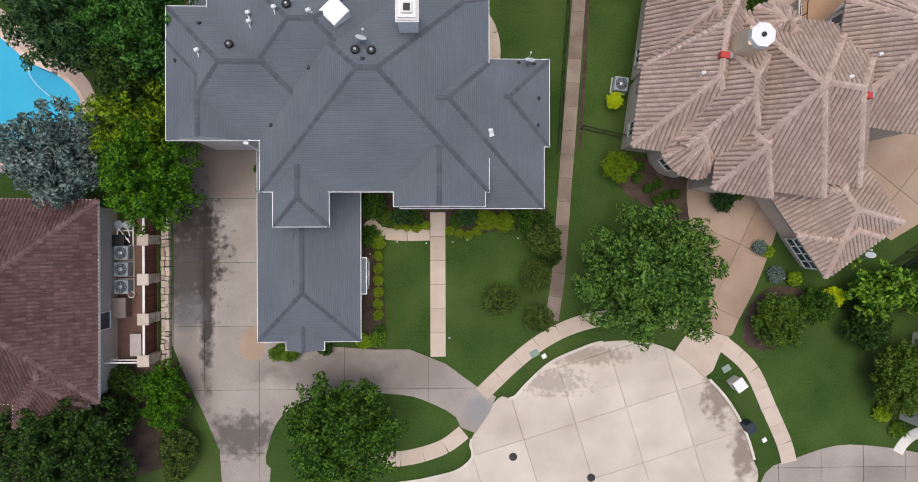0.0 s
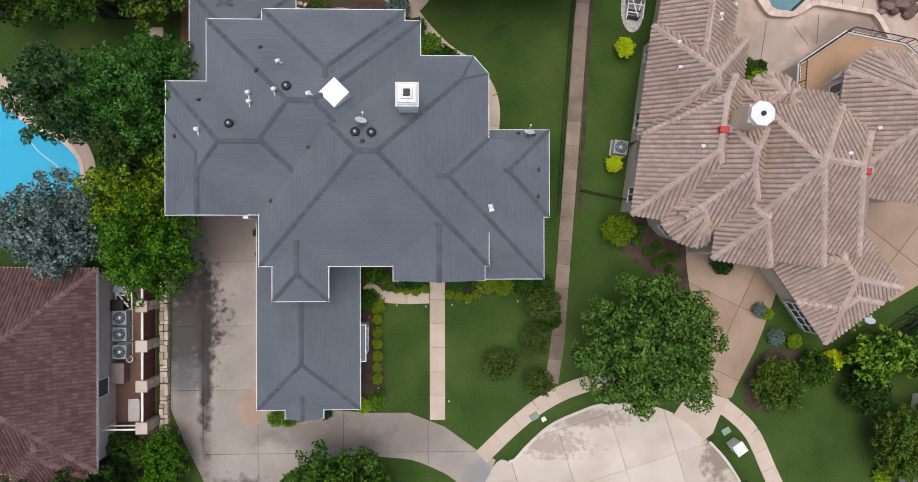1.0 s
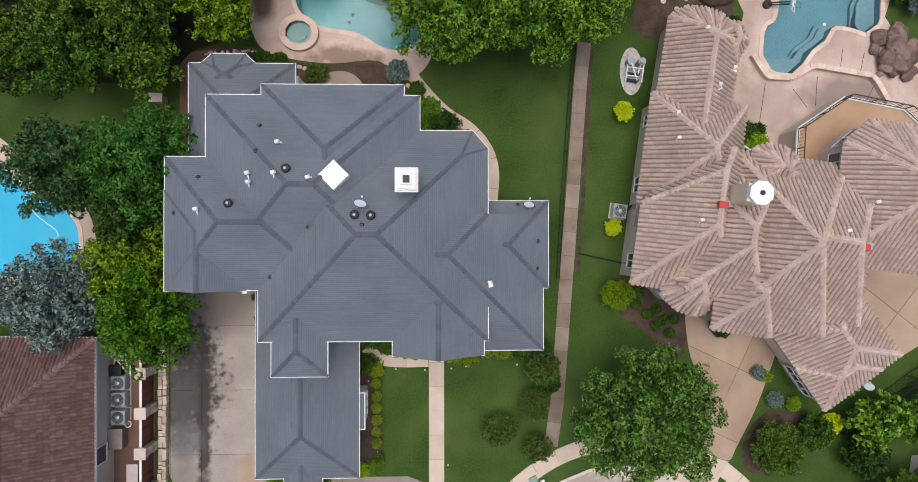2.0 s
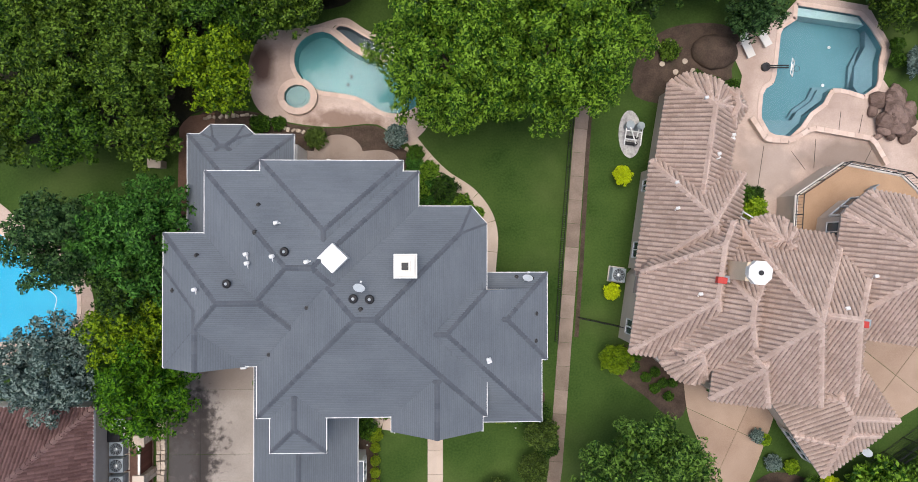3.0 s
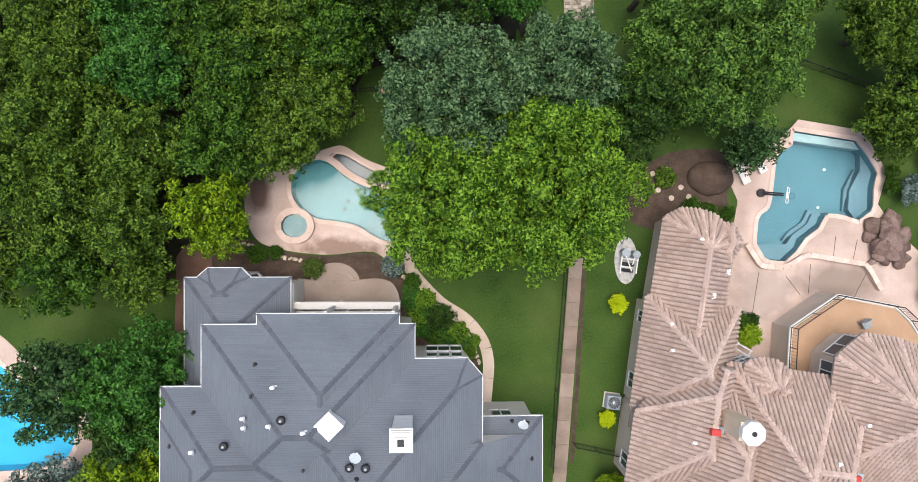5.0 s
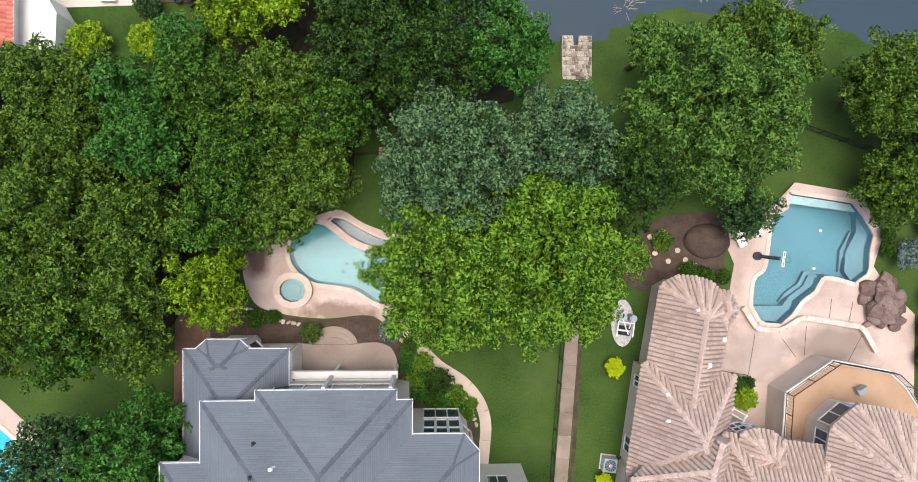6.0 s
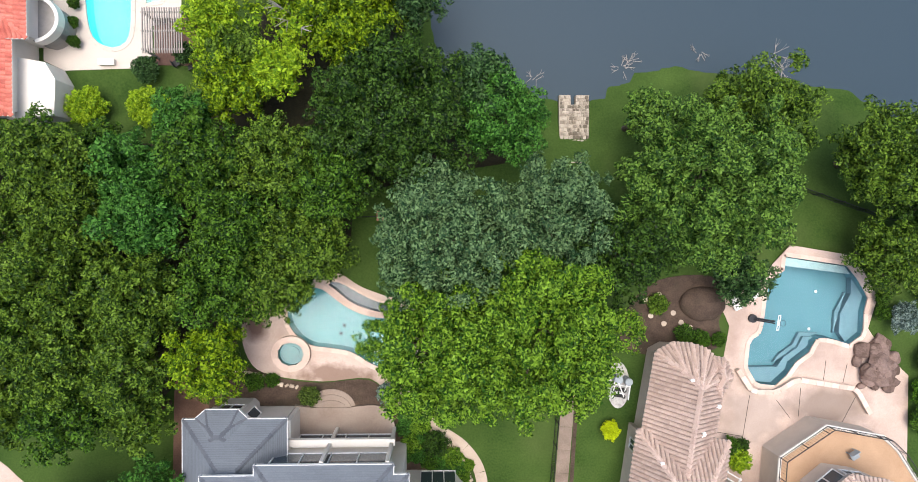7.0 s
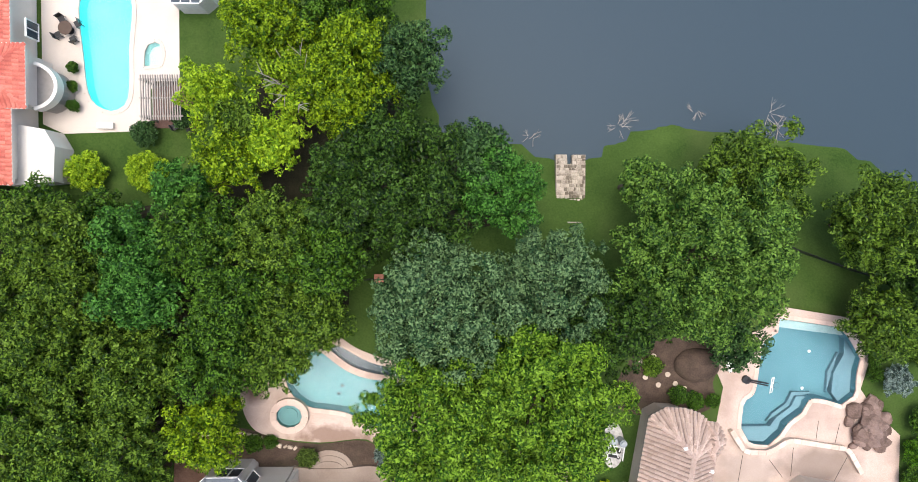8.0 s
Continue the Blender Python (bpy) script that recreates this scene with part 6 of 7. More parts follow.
hoop = thing("basketball_hoop", 24.3, 28.4, 0.03, "poolside basketball hoop with a white-edged board", "basketball hoop", rz=-8)
for name, mat, bits in (
    ("base", BLACK, [((0, 0, 0), (0, 0, 0.25), 0.32)]),
    ("pole", BLACK, [((0, 0.08, 0.2), (1.3, 0.08, 0.95), 0.05), ((0, -0.08, 0.2), (1.3, -0.08, 0.95), 0.05)]),
    ("brace", BLACK, [((0.3, 0, 0.25), (1.4, 0, 0.6), 0.035)]),
):
    bm = bmesh.new()
    for a, b, r in bits:
        tube(bm, a, b, r, sides=10)
    part(name, bm, mat, None).parent = hoop
bm = bmesh.new()
m = pose(1.6, 0, 0.85, 0, 50, 0)
for sx, sy, w, h in ((0, 0.55, 0.8, 0.07), (0, -0.55, 0.8, 0.07), (0.38, 0, 0.07, 1.1), (-0.38, 0, 0.07, 1.1), (0.12, 0.2, 0.4, 0.04), (0.12, -0.2, 0.4, 0.04), (-0.08, 0, 0.04, 0.4)):
    bmesh.ops.create_cube(bm, size=1, matrix=m @ Matrix.Translation((sx, sy, 0.02)) @ Matrix.Diagonal((w, h, 0.05, 1)))
part("backboard", bm, WHITE, None).parent = hoop
bm = bmesh.new()
ring = [(2.0 + 0.22 * math.cos(a), 0.22 * math.sin(a), 0.75) for a in np.linspace(0, 2 * math.pi, 21)]
for a, b in zip(ring, ring[1:]):
    tube(bm, a, b, 0.014, sides=5)
part("rim", bm, BLACK, None).parent = hoop


def lounger(x, y, rz):
    ob = thing("sun_lounger", x, y, 0.03, "pale cream sun lounger on the pool deck", "sun lounger", "pool loungers", rz)
    LINEN = bpy.data.materials["cream_stucco"]
    for name, args in (("seat", (0, -0.25, 0.28, 0.62, 1.3, 0.08)), ("leg", (-0.26, -0.8, 0, 0.06, 0.06, 0.28)), ("leg", (0.26, -0.8, 0, 0.06, 0.06, 0.28)), ("leg", (-0.26, 0.3, 0, 0.06, 0.06, 0.28)), ("leg", (0.26, 0.3, 0, 0.06, 0.06, 0.28))):
        bm = bmesh.new()
        box(bm, *args, 0, 0.015)
        part(name, bm, LINEN, None).parent = ob
    bm = bmesh.new()
    bmesh.ops.create_cube(bm, size=1, matrix=pose(0, 0.66, 0.5, 38, 0, 0) @ Matrix.Diagonal((0.62, 0.7, 0.08, 1)))
    part("backrest", bm, LINEN, None).parent = ob


lounger(22.8, 29.9, 25)
lounger(24.0, 30.7, 30)
mound = thing("mulch_mound", 20.5, 29.5, 0, "smooth round mound of brown mulch", "mound")
bm = bmesh.new()
ball(bm, 0, 0, 0.05, 1.75, 1.3, 0.7, 4)
for v in bm.verts:
    v.co *= 1 + 0.05 * noise.noise(v.co * 1.7)
part("mulch", bm, MULCH, None).parent = mound
for k, (x, y) in enumerate(((17.6, 28.0), (18.3, 28.8), (17.2, 30.2), (18.9, 28.1), (16.6, 28.6), (19.6, 27.7), (16.2, 29.8))):
    st = thing("stepping_stone", x, y, 0.02, "round pale stepping stone in the mulch", "stepping stone", "stepping stones in mulch")
    bm = bmesh.new()
    prism(bm, [(0.2 * math.cos(a) * (1 + 0.1 * math.sin(3 * a + k)), 0.2 * math.sin(a)) for a in np.linspace(0, 2 * math.pi, 13)[:-1]], 0, 0.05)
    part("stone_disc", bm, STONE, None).parent = st
lattice = thing("lattice_panel", 21.7, 16.6, 0, "white slatted pergola panel against the tiled house", "pergola", rz=-30)
for k in range(5):
    bm = bmesh.new()
    box(bm, 0, -0.8 + k * 0.4, 2.1, 1.2, 0.08, 0.1)
    part("slat", bm, WHITE, None).parent = lattice
for x in (-0.55, 0.55):
    bm = bmesh.new()
    box(bm, x, 0, 0, 0.1, 0.1, 2.1)
    box(bm, x, 0, 2.0, 0.1, 1.8, 0.1)
    part("post", bm, WHITE, None).parent = lattice

# Rough edging stones of the garden beds
edging = tagged(new("edging"), "rough pale stones edging the garden beds", "edging", kind="structure")
rng = random.Random(15)
for run in (smooth([(-16.6, 24.4), (-14.2, 24.6), (-12.6, 24.4), (-11.2, 23.8), (-9.6, 23.4)], 6, False), smooth([(-2.2, 22.3), (-0.9, 21.2), (0.5, 19.8), (1.9, 18.8), (2.9, 17.4), (3.3, 16.0)], 6, False)):
    for x, y in run:
        bm = bmesh.new()
        box(bm, x + rng.uniform(-0.08, 0.08), y + rng.uniform(-0.08, 0.08), 0.0, rng.uniform(0.18, 0.36), rng.uniform(0.16, 0.26), rng.uniform(0.14, 0.26), rng.uniform(0, 90), 0.04)
        part("stone", bm, STONE, edging)
side_pier = thing("gate_pier", -19.7, 21.0, 0, "square pale limestone pier at a side gate", "pier")
bm = bmesh.new()
box(bm, 0, 0, -0.05, 0.75, 0.5, 1.1, 0, 0.03)
part("shaft", bm, STONE, None).parent = side_pier
bm = bmesh.new()
box(bm, 0, 0, 1.05, 0.95, 0.65, 0.14, 0, 0.03)
part("cap_stone", bm, STONE, None).parent = side_pier

# ---- street furniture ----
mailbox = thing("mailbox", 21.6, -8.6, 0, "square white brick mailbox pillar at the kerb", "mailbox", rz=35)
bm = bmesh.new()
box(bm, 0, 0, -0.05, 0.72, 0.72, 1.15, 0, 0.02)
part("pillar", bm, CREAM, None).parent = mailbox
bm = bmesh.new()
box(bm, 0, 0, 1.1, 0.86, 0.86, 0.12, 0, 0.03)
part("cap", bm, WHITE, None).parent = mailbox
bm = bmesh.new()
box(bm, -0.37, 0, 0.7, 0.04, 0.3, 0.25)
part("mail_door", bm, BLACK, None).parent = mailbox
bin_box("wheeled_bin", 22.5, -11.75, 0.62, 0.7, 1.0, plain("dark_blue_plastic", (0.02, 0.03, 0.045), 0.45), "dark blue wheeled bin beside the kerb", "bin", 30)
for x, y in ((21.05, -7.6), (6.9, -6.4)):
    bin_box("utility_box", x, y, 0.6, 0.45, 0.12, plain("grey_green_plastic", (0.22, 0.30, 0.24), 0.6) if "grey_green_plastic" not in bpy.data.materials else bpy.data.materials["grey_green_plastic"], "flat grey-green utility box lid in the verge", "utility box", 30)
for x, y in ((7.6, -6.6), (23.9, -12.9)):
    bin_box("meter_box", x, y, 0.32, 0.3, 0.1, WHITE, "small pale meter box lid in the verge", "utility box", 30)
for x, y in ((5.35, -14.0), (11.1, -15.6)):
    lid = thing("manhole_cover", x, y, -0.13, "dark round iron manhole cover", "manhole cover")
    bm = bmesh.new()
    tube(bm, (0, 0, 0), (0, 0, 0.025), 0.3, sides=24)
    part("cover", bm, BLACK, None).parent = lid
for x, y in ((-5.0, 0.9), (-3.05, 1.75), (-0.95, 1.65), (0.95, 1.75), (2.0, 1.9), (5.7, 2.0), (0.7, -5.2), (4.2, -1.75), (4.25, -3.55), (5.0, -3.1), (-4.35, -4.2)):
    lamp = thing("path_light", x, y, 0, "tiny white garden path light", "garden light", "garden path lights")
    bm = bmesh.new()
    tube(bm, (0, 0, 0), (0, 0, 0.28), 0.02, sides=6)
    part("stake", bm, BLACK, None).parent = lamp
    bm = bmesh.new()
    tube(bm, (0, 0, 0.26), (0, 0, 0.34), 0.065, 0.02, 12)
    part("hat", bm, WHITE, None).parent = lamp

# ---- lake side ----
dock = tagged(new("stone_landing"), "rough stone-paved landing with a notch at the water", "landing", kind="structure")
bm = bmesh.new()
prism(bm, [(10.25, 41.85), (12.6, 41.85), (12.58, 45.6), (11.55, 45.6), (11.5, 44.85), (11.15, 44.85), (11.1, 45.6), (10.22, 45.6)], -4.2, -3.06)
part("base", bm, DOCKSTONE, dock)
rng = random.Random(3)
y = 41.88
while y < 45.5:
    h = rng.uniform(0.2, 0.34)
    x = 10.28
    while x < 12.5:
        w = min(rng.uniform(0.14, 0.4), 12.58 - x)
        if not (11.05 < x + w / 2 < 11.6 and y > 44.7) and w > 0.08:
            bm = bmesh.new()
            box(bm, x + w / 2, min(y + h / 2, 45.5), -3.1, w - 0.03, h - 0.03, rng.uniform(0.08, 0.15), rng.uniform(-16, 16), 0.04)
            part("stone", bm, DOCKSTONE, dock)
        x += w
    y += h
for k in range(3):
    bm = bmesh.new()
    box(bm, 11.6, 40.9 - k * 0.42, -3.2 + k * 0.22, 1.1, 0.45, 0.4, -12 + 5 * k, 0.03)
    part("step", bm, DOCKSTONE, dock)
rng = random.Random(21)
for x, y, r in ((15.4, 47.8, 0.9), (16.0, 48.4, 0.8), (27.6, 49.0, 1.4), (28.3, 48.0, 1.2), (8.3, 47.0, 0.7), (21.6, 49.3, 0.8)):
    snag = thing("dead_branch", x, y, -3.65, "bare grey branch lying in the water", "branch")
    bm = bmesh.new()
    for k in range(7):
        a = rng.uniform(0, 6.28)
        p = (rng.uniform(-0.2, 0.2), rng.uniform(-0.2, 0.2), 0)
        q = (p[0] + r * math.cos(a), p[1] + r * math.sin(a), rng.uniform(0.1, 0.35))
        tube(bm, p, q, 0.03, 0.008, 5)
        for s in range(2):
            b = a + rng.uniform(-0.8, 0.8)
            tube(bm, [(u + v) / 2 for u, v in zip(p, q)], ((p[0] + q[0]) / 2 + r * 0.5 * math.cos(b), (p[1] + q[1]) / 2 + r * 0.5 * math.sin(b), 0.25), 0.015, 0.005, 4)
    part("twig", bm, GREYWOOD, None).parent = snag

# ---- neighbour beyond the woods ----
bm = bmesh.new()
prism(bm, [(-29.5, 42.6), (-26.3, 42.9), (-26.2, 45.4), (-26.9, 46.6), (-28.6, 46.9), (-29.5, 47)], -1.6, 0.9)
lower_wing = part("flat_wing", bm, CREAM, red_house, "cream flat-roofed wing")
bm = bmesh.new()
prism(bm, [(-28.0, 48.2)] + [(-28.0 + 2.0 * math.cos(a), 49.6 + 1.6 * math.sin(a)) for a in np.linspace(-1.25, 1.25, 14)] + [(-28.0, 51.0)], -1.6, 0.4)
balcony = part("balcony", bm, plain("grey_roof_membrane", (0.30, 0.28, 0.26), 0.8), red_house, "rounded grey balcony")
bm = bmesh.new()
arc = [(-28.0 + 2.05 * math.cos(a), 49.6 + 1.65 * math.sin(a)) for a in np.linspace(-1.3, 1.3, 16)]
prism(bm, offset_line(arc, 0.12) + offset_line(arc, -0.12)[::-1], 0.3, 1.1)
part("parapet", bm, CREAM, balcony, "cream curved parapet")
window(red_house, -27.85, 53.6, 0.6, 1.2, 1.4, 0, 2, 1)
pergola = thing("pergola", -18.75, 48.9, -1.46, "silver-grey slatted timber pergola", "pergola", rz=1)
for k in range(17):
    bm = bmesh.new()
    box(bm, -1.35 + k * 0.17, 0, 2.5, 0.07, 3.2, 0.1)
    part("slat", bm, GREYWOOD, None).parent = pergola
for y in (-1.3, 0, 1.3):
    bm = bmesh.new()
    box(bm, 0, y, 2.34, 3.0, 0.1, 0.16)
    part("beam", bm, GREYWOOD, None).parent = pergola
for x in (-1.3, 1.3):
    for y in (-1.3, 1.3):
        bm = bmesh.new()
        box(bm, x, y, 0, 0.14, 0.14, 2.34)
        part("post", bm, GREYWOOD, None).parent = pergola
pad = tagged(sheet("paving", [(-20.3, 47.1), (-17.2, 47.1), (-17.2, 50.6), (-20.3, 50.6)], [], BRICK, None, -1.46), "brown paving under the pergola", "paving", kind="structure")


def garden_table(x, y, label):
    ob = thing("garden_table", x, y, -1.46, label, "table")
    bm = bmesh.new()
    tube(bm, (0, 0, 0.7), (0, 0, 0.75), 0.5, sides=24)
    part("tabletop", bm, DARKWOOD, None).parent = ob
    bm = bmesh.new()
    tube(bm, (0, 0, 0), (0, 0, 0.7), 0.06, sides=10)
    tube(bm, (0, 0, 0), (0, 0, 0.05), 0.28, sides=16)
    part("pedestal", bm, BLACK, None).parent = ob
    for a in (0.5, 2.1, 3.7, 5.2):
        seat = thing("garden_chair", x + 0.85 * math.cos(a), y + 0.85 * math.sin(a), -1.46, "dark metal garden chair at a table", "chair", "garden chairs", math.degrees(a) - 90)
        for name, args in (("seat", (0, 0, 0.4, 0.45, 0.45, 0.05)), ("backrest", (0, 0.22, 0.42, 0.45, 0.05, 0.45)), ("leg", (-0.19, -0.19, 0, 0.04, 0.04, 0.4)), ("leg", (0.19, -0.19, 0, 0.04, 0.04, 0.4)), ("leg", (-0.19, 0.19, 0, 0.04, 0.04, 0.4)), ("leg", (0.19, 0.19, 0, 0.04, 0.04, 0.4))):
            bm = bmesh.new()
            box(bm, *args)
            part(name, bm, BLACK, None).parent = seat


garden_table(-26.3, 54.2, "round dark garden table beside the pool")
garden_table(-17.9, 47.6, "round dark garden table under the pergola")
bin_box("stone_bench", -23.7, 47.2, 1.1, 0.45, 0.4, CREAM, "pale stone bench at the deck edge", "bench", 0, -1.47)
bm = bmesh.new()
conservatory = thing("conservatory", -17.1, 56.6, -1.5, "white-framed bay conservatory with glass panes", "conservatory")
prism(bm, [(-1.6, -0.4), (-0.9, -1.0), (0.9, -1.0), (1.6, -0.4), (1.6, 1.5), (-1.6, 1.5)], 0, 2.2)
part("base_wall", bm, WHITE, None).parent = conservatory
for x in (-0.7, 0, 0.7):
    bm = bmesh.new()
    bmesh.ops.create_cube(bm, size=1, matrix=pose(x, -0.55, 2.3, 18, 0, 0) @ Matrix.Diagonal((0.6, 0.85, 0.03, 1)))
    part("pane", bm, GLASS, None).parent = conservatory
grey_roof = thing("house", 36, -8, 0, "neighbour's house with a dark grey roof", "house")
SIDE = [Block([(33.6, -11.8), (42, -15), (44, -4), (34.8, -4.6)], 2.8, 0.55)]
build_house(grey_roof, SIDE, SHINGLE, WHITE, CREAM, SHINGLE_CAP, (0.95, 0.145, 0.0, 0.018), (0.2, 0.03))
side_walk = tagged(new("front_walk"), "short white concrete walk", "walkway", kind="structure")
ribbon("slab", smooth([(34.0, -14.0), (34.5, -13.2), (35.6, -12.5), (38, -12.3)], 4, False), 0.8, CREAM, side_walk, -0.05, 0.045, 1.6)

# Cleaner hose drifting in the blue pool
hose = thing("pool_hose", -28.4, 12.6, -0.1, "thin white pool cleaner hose on the water", "hose")
bm = bmesh.new()
line = smooth([(-0.6, 2.6), (-0.9, 1.4), (-0.3, 0.4), (0.5, -0.3), (1.3, -1.0), (1.2, -1.9)], 6, False)
for a, b in zip(line, line[1:]):
    tube(bm, (*a, 0), (*b, 0), 0.025, sides=6)
part("hose_body", bm, WHITE, None).parent = hose


# ---- bushes and bed plants ----
BUSHES = [
    # x, y, radius, top, tone, label
    *[(-4.4, y, 0.4, 0.8, "ball", "round clipped yellow-green bush in a row") for y in (0.75, -0.15, -1.0, -1.85, -2.7, -3.5)],
    (-4.4, 1.7, 0.6, 0.9, "ball", "low spreading yellow-green bush beside the walk"), (-5.0, 2.2, 0.9, 1.1, "mid", "low green bush against the wing"),
    (-4.5, -5.2, 0.7, 0.8, "bright", "low bright green bush near the drive"), (-5.4, -5.4, 0.62, 0.9, "lime", "bright lime bush at the corner"), (-4.3, -4.6, 0.5, 0.7, "mid", "low green bush in the bed"),
    *[(x, y, 0.37, 0.75, "ball", "round clipped yellow-green bush by the walk") for x, y in ((-3.0, 2.95), (-2.35, 2.85), (-1.65, 2.75), (-1.0, 2.95), (0.75, 2.55), (1.45, 2.35), (2.1, 2.25), (2.7, 2.55))],
    (-2.6, 3.7, 0.95, 1.5, "teal", "loose green bush beside the entrance"), (-1.6, 3.5, 0.6, 1.1, "mid", "small green bush beside the entrance"), (2.0, 3.6, 0.85, 1.4, "teal", "loose green bush beside the entrance"),
    (-4.7, 4.3, 1.1, 1.7, "mid", "rounded green bush against the house"), (-3.7, 3.4, 0.7, 0.9, "olive", "low yellow-green bush beside the walk"),
    (3.4, 3.3, 0.85, 1.0, "ball", "low spreading bush along the wall"), (4.7, 3.2, 0.85, 1.0, "ball", "low spreading bush along the wall"), (1.2, 3.2, 0.6, 0.9, "mid", "low green bush in the bed"),
    (6.0, 3.5, 1.0, 1.5, "mid", "rounded green bush at the corner"), (7.4, 3.3, 0.8, 1.6, "dark", "dark bush at the house corner"), (8.0, 0.8, 0.9, 1.2, "dark", "dark low shrub under small trees"),
    (-8.2, -5.75, 0.65, 0.9, "dark", "dark green bush against the garage"), (-12.9, 7.0, 0.35, 0.9, "mid", "small bush beside the garage"), (-12.85, 5.5, 0.3, 0.6, "olive", "small bush beside the garage"),
    (-2.9, 23.1, 0.95, 1.3, "blue", "grey-green rounded bush beside the steps"), (-8.6, 22.9, 0.85, 1.2, "bronze", "reddish green bush beside the steps"),
    (0.6, 19.4, 1.1, 1.3, "dark", "dark green bush in the garden bed"), (1.8, 18.2, 0.9, 0.6, "bright", "low bright ground cover in the bed"), (-0.6, 20.6, 0.9, 0.5, "bright", "low bright ground cover in the bed"), (-1.2, 19.2, 0.9, 0.5, "bright", "low bright ground cover in the bed"),
    (0.2, 17.9, 0.8, 0.5, "mid", "low green ground cover in the bed"), (2.6, 16.8, 0.7, 0.5, "bright", "low bright ground cover in the bed"), (-1.5, 21.9, 0.7, 0.6, "mid", "low green ground cover in the bed"), (3.0, 17.6, 0.5, 0.45, "bright", "low bright ground cover in the bed"),
    *[(x, y, 0.75, 0.45, "emerald", "low green ground cover in the bed") for x, y in ((-1.7, 20.4), (-1.7, 18.4), (-0.6, 18.4), (0.9, 18.4), (1.2, 17.4), (2.2, 17.4), (-0.3, 19.6), (-1.6, 21.2))],
    (-12.6, 23.9, 0.8, 0.7, "mid", "low green plants along the deck"), (-11.3, 24.0, 0.6, 0.6, "mid", "low green plants along the deck"),
    (23.1, 17.9, 1.0, 1.5, "lime", "yellow-green bush beside the terrace"), (22.5, 19.0, 0.75, 1.2, "mid", "green bush beside the terrace"), (23.4, 19.0, 0.6, 1.0, "dark", "dark bush beside the terrace"),
    (21.6, 26.9, 0.65, 0.9, "mid", "green bush at the mulch bed"), (17.0, 29.5, 0.9, 0.7, "olive", "low olive mound of leafy plants"), (19.0, 27.3, 0.8, 0.8, "mid", "low green hedge at the mulch bed"), (20.3, 26.9, 0.8, 0.8, "mid", "low green hedge at the mulch bed"),
    (34.0, 28.9, 0.7, 1.2, "mid", "green hedge beside the pool"), (33.9, 30.0, 0.6, 1.2, "mid", "green hedge beside the pool"), (35.3, 28.6, 1.3, 2.2, "blue", "grey-green spiky palm-like bush"),
    *[(x, y, 0.42, 0.6, "mid", "small round bush in dark mulch") for x, y in ((14.4, 6.4), (15.2, 5.6), (15.9, 6.0), (16.5, 5.2), (15.9, 4.8), (17.2, 5.2), (14.6, 7.2), (16.9, 4.2))],
    (20.6, 4.7, 0.9, 1.0, "teal", "grey-green bush beside the tan drive"), (21.6, 5.2, 0.6, 0.8, "mid", "green bush beside the tan drive"),
    (23.4, 1.3, 0.6, 0.9, "blue", "silvery bush beside the garage"), (24.0, 1.0, 0.5, 0.8, "lime", "lime bush beside the garage"), (24.6, -0.7, 0.7, 0.8, "blue", "silvery bush beside the garage"), (26.0, -1.0, 0.6, 0.8, "lime", "lime bush beside the garage"),
    (-22.2, -8.0, 1.2, 1.8, "dark", "dark shrub in deep tree shade"), (-20.9, -8.4, 1.0, 1.6, "mid", "green shrub in deep tree shade"), (-22.0, -10.2, 1.3, 2.2, "dark", "dark shrub in deep tree shade"), (-18.6, -14.3, 1.0, 1.4, "bronze", "dull shrub beside the drive"),
    (-26.0, 50.0, 0.5, -0.4, "mid", "green bush in a narrow planter"), (-25.9, 48.6, 0.5, -0.4, "mid", "green bush in a narrow planter"), (-25.9, 51.4, 0.45, -0.5, "mid", "green bush in a narrow planter"), (-20.6, 46.6, 1.1, 0.2, "teal", "grey-green bush near the pergola"),
    (32.6, -10.9, 0.8, 0.6, "lime", "low plants in a flower bed"), (33.8, -12.2, 0.7, 0.5, "bright", "low plants in a flower bed"), (-17.6, 47.6, 0.9, 1.0, "teal", "bush climbing over the pergola"),
    (37.4, 23.0, 1.3, 1.5, "vivid", "bright green shrub behind the boulders"), (37.6, 25.4, 1.3, 1.7, "mid", "green shrub behind the boulders"), (37.4, 30.8, 1.5, 2.2, "olive", "olive shrub beside the pool lawn"), (37.2, 20.8, 1.2, 1.3, "mid", "green shrub behind the boulders"),
    (34.9, 34.4, 1.1, 1.6, "lime", "yellow-green bush beside the pool lawn"), (35.6, 32.6, 1.4, 2.4, "olive", "olive shrub beside the pool lawn"),
]
for k, (x, y, r, top, tone, label) in enumerate(BUSHES):
    tree("bush", x, y, r, top, tone, label, 400 + k, leaf=0.05 if r < 0.8 else 0.07, category="bush", density=0.7, lobes=44, ragged=0.0)
tree("tree", -8.7, 48.6, 2.7, 7.0, "lime", "sparse half-bare tree with grey limbs", 503, density=0.16, ragged=0.3)
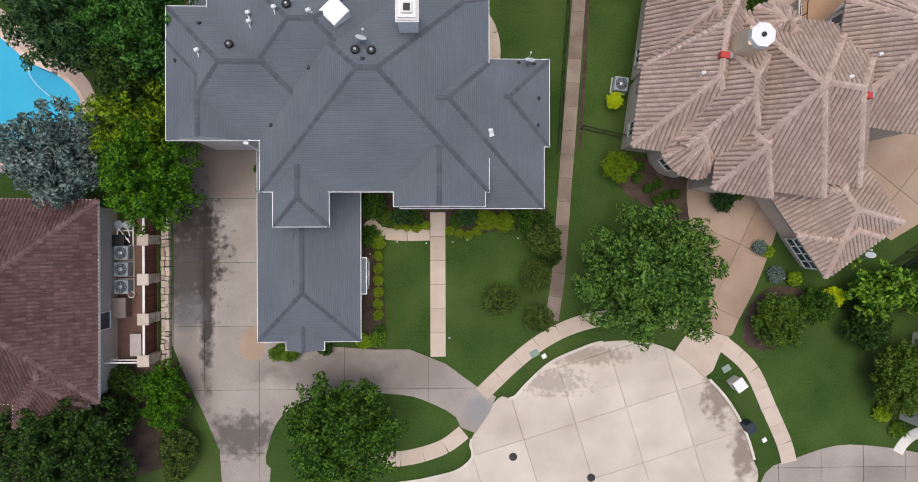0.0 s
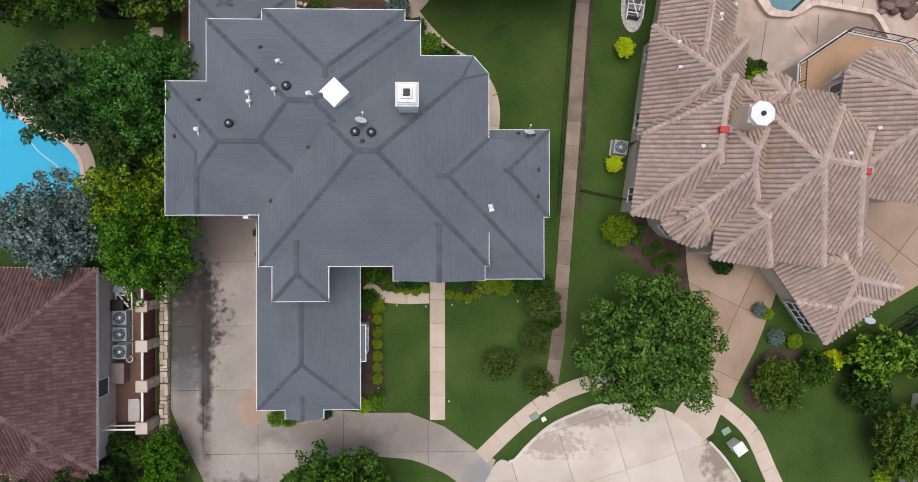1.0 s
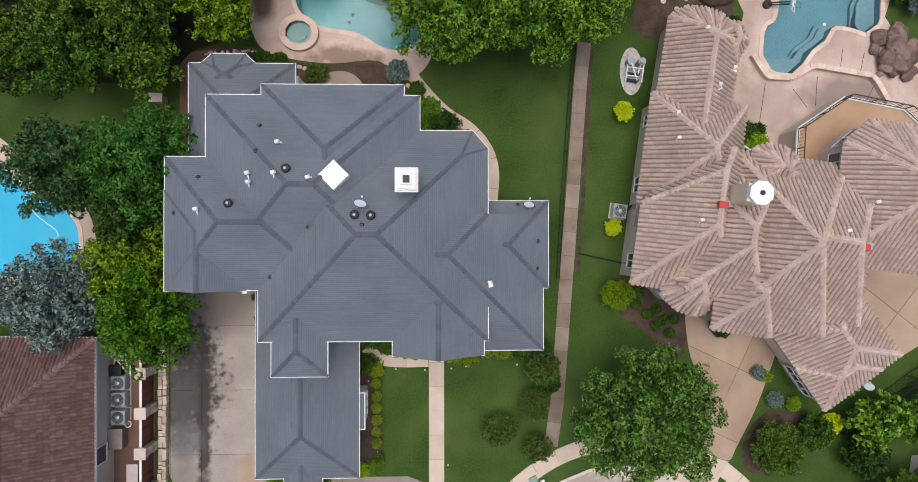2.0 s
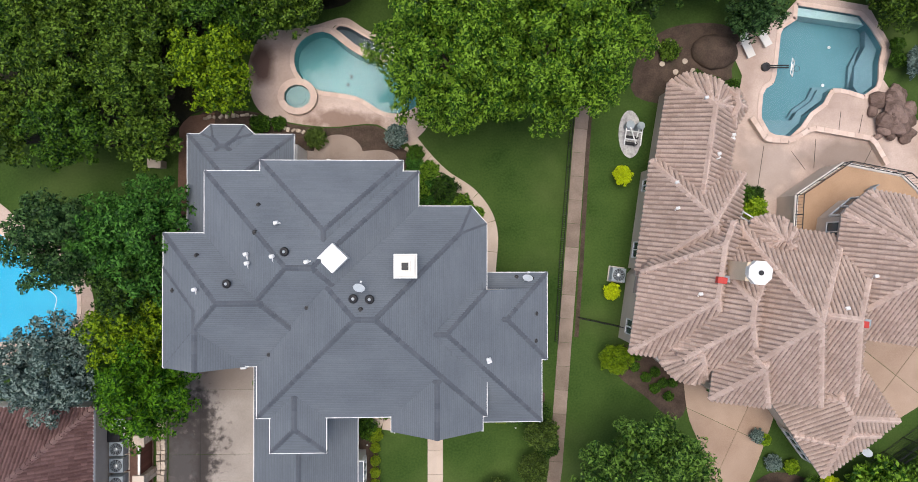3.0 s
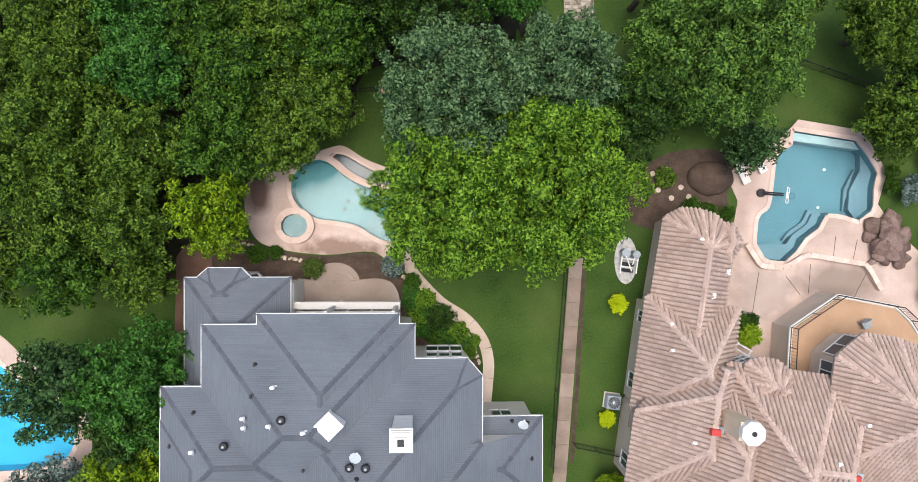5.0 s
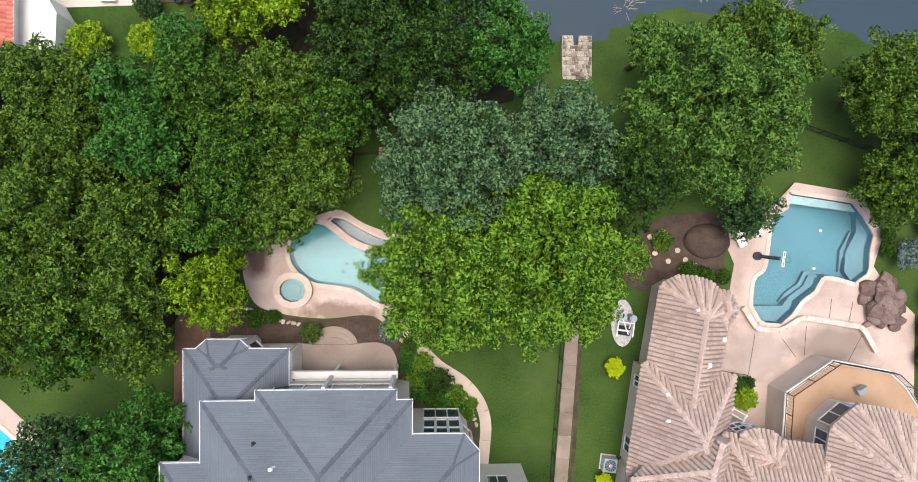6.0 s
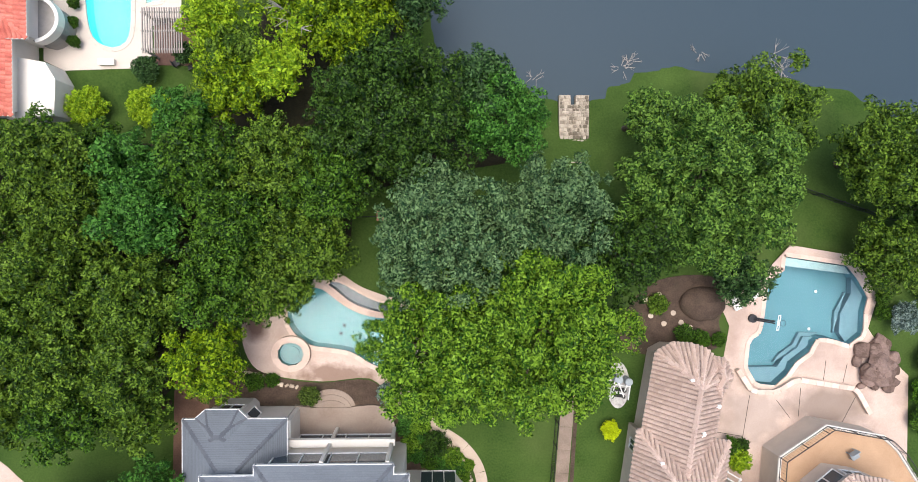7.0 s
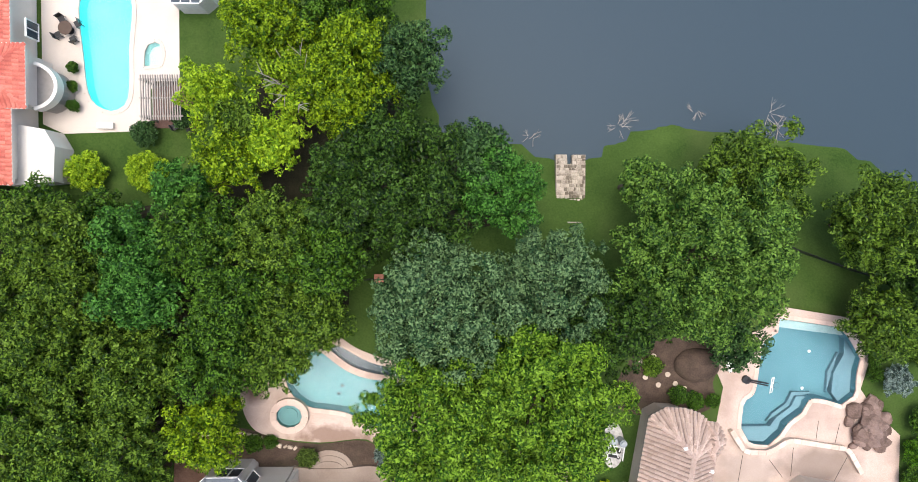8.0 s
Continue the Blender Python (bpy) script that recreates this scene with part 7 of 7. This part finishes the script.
# Bare grey limbs rising through the sparse crown
bare = thing("dead_tree", -8.6, 49.0, float(ground_height(-8.6, 49.0)), "bare silver-grey limbs of a dying tree", "tree")
rng = random.Random(77)
bm = bmesh.new()
tube(bm, (0, 0, -0.1), (0.2, 0.1, 5.5), 0.2, 0.12, 8)
part("trunk", bm, GREYWOOD, None).parent = bare
for k in range(9):
    a = k * 0.7 + rng.uniform(-0.2, 0.2)
    reach = rng.uniform(1.3, 2.3)
    tip = Vector((0.2 + reach * math.cos(a), 0.1 + reach * math.sin(a), rng.uniform(7.6, 9.4)))
    root = Vector((0.15, 0.08, rng.uniform(4.0, 5.4)))
    bm = bmesh.new()
    tube(bm, root, tip, 0.075, 0.02, 6)
    for q in range(5):
        p = root.lerp(tip, rng.uniform(0.35, 0.9))
        b = a + rng.uniform(-1.3, 1.3)
        tube(bm, p, p + Vector((0.8 * math.cos(b), 0.8 * math.sin(b), rng.uniform(0.2, 0.7))), 0.03, 0.008, 5)
    part("limb", bm, GREYWOOD, None).parent = bare
tree("willow", 31.6, -1.8, 2.7, 3.6, "bright", "pale green drooping willow beside a fence", 501, ry=2.2, leaf=0.2, ragged=0.3)
tree("tree", 35.2, -1.6, 2.2, 3.4, "mid", "green tree beside a fence", 502)
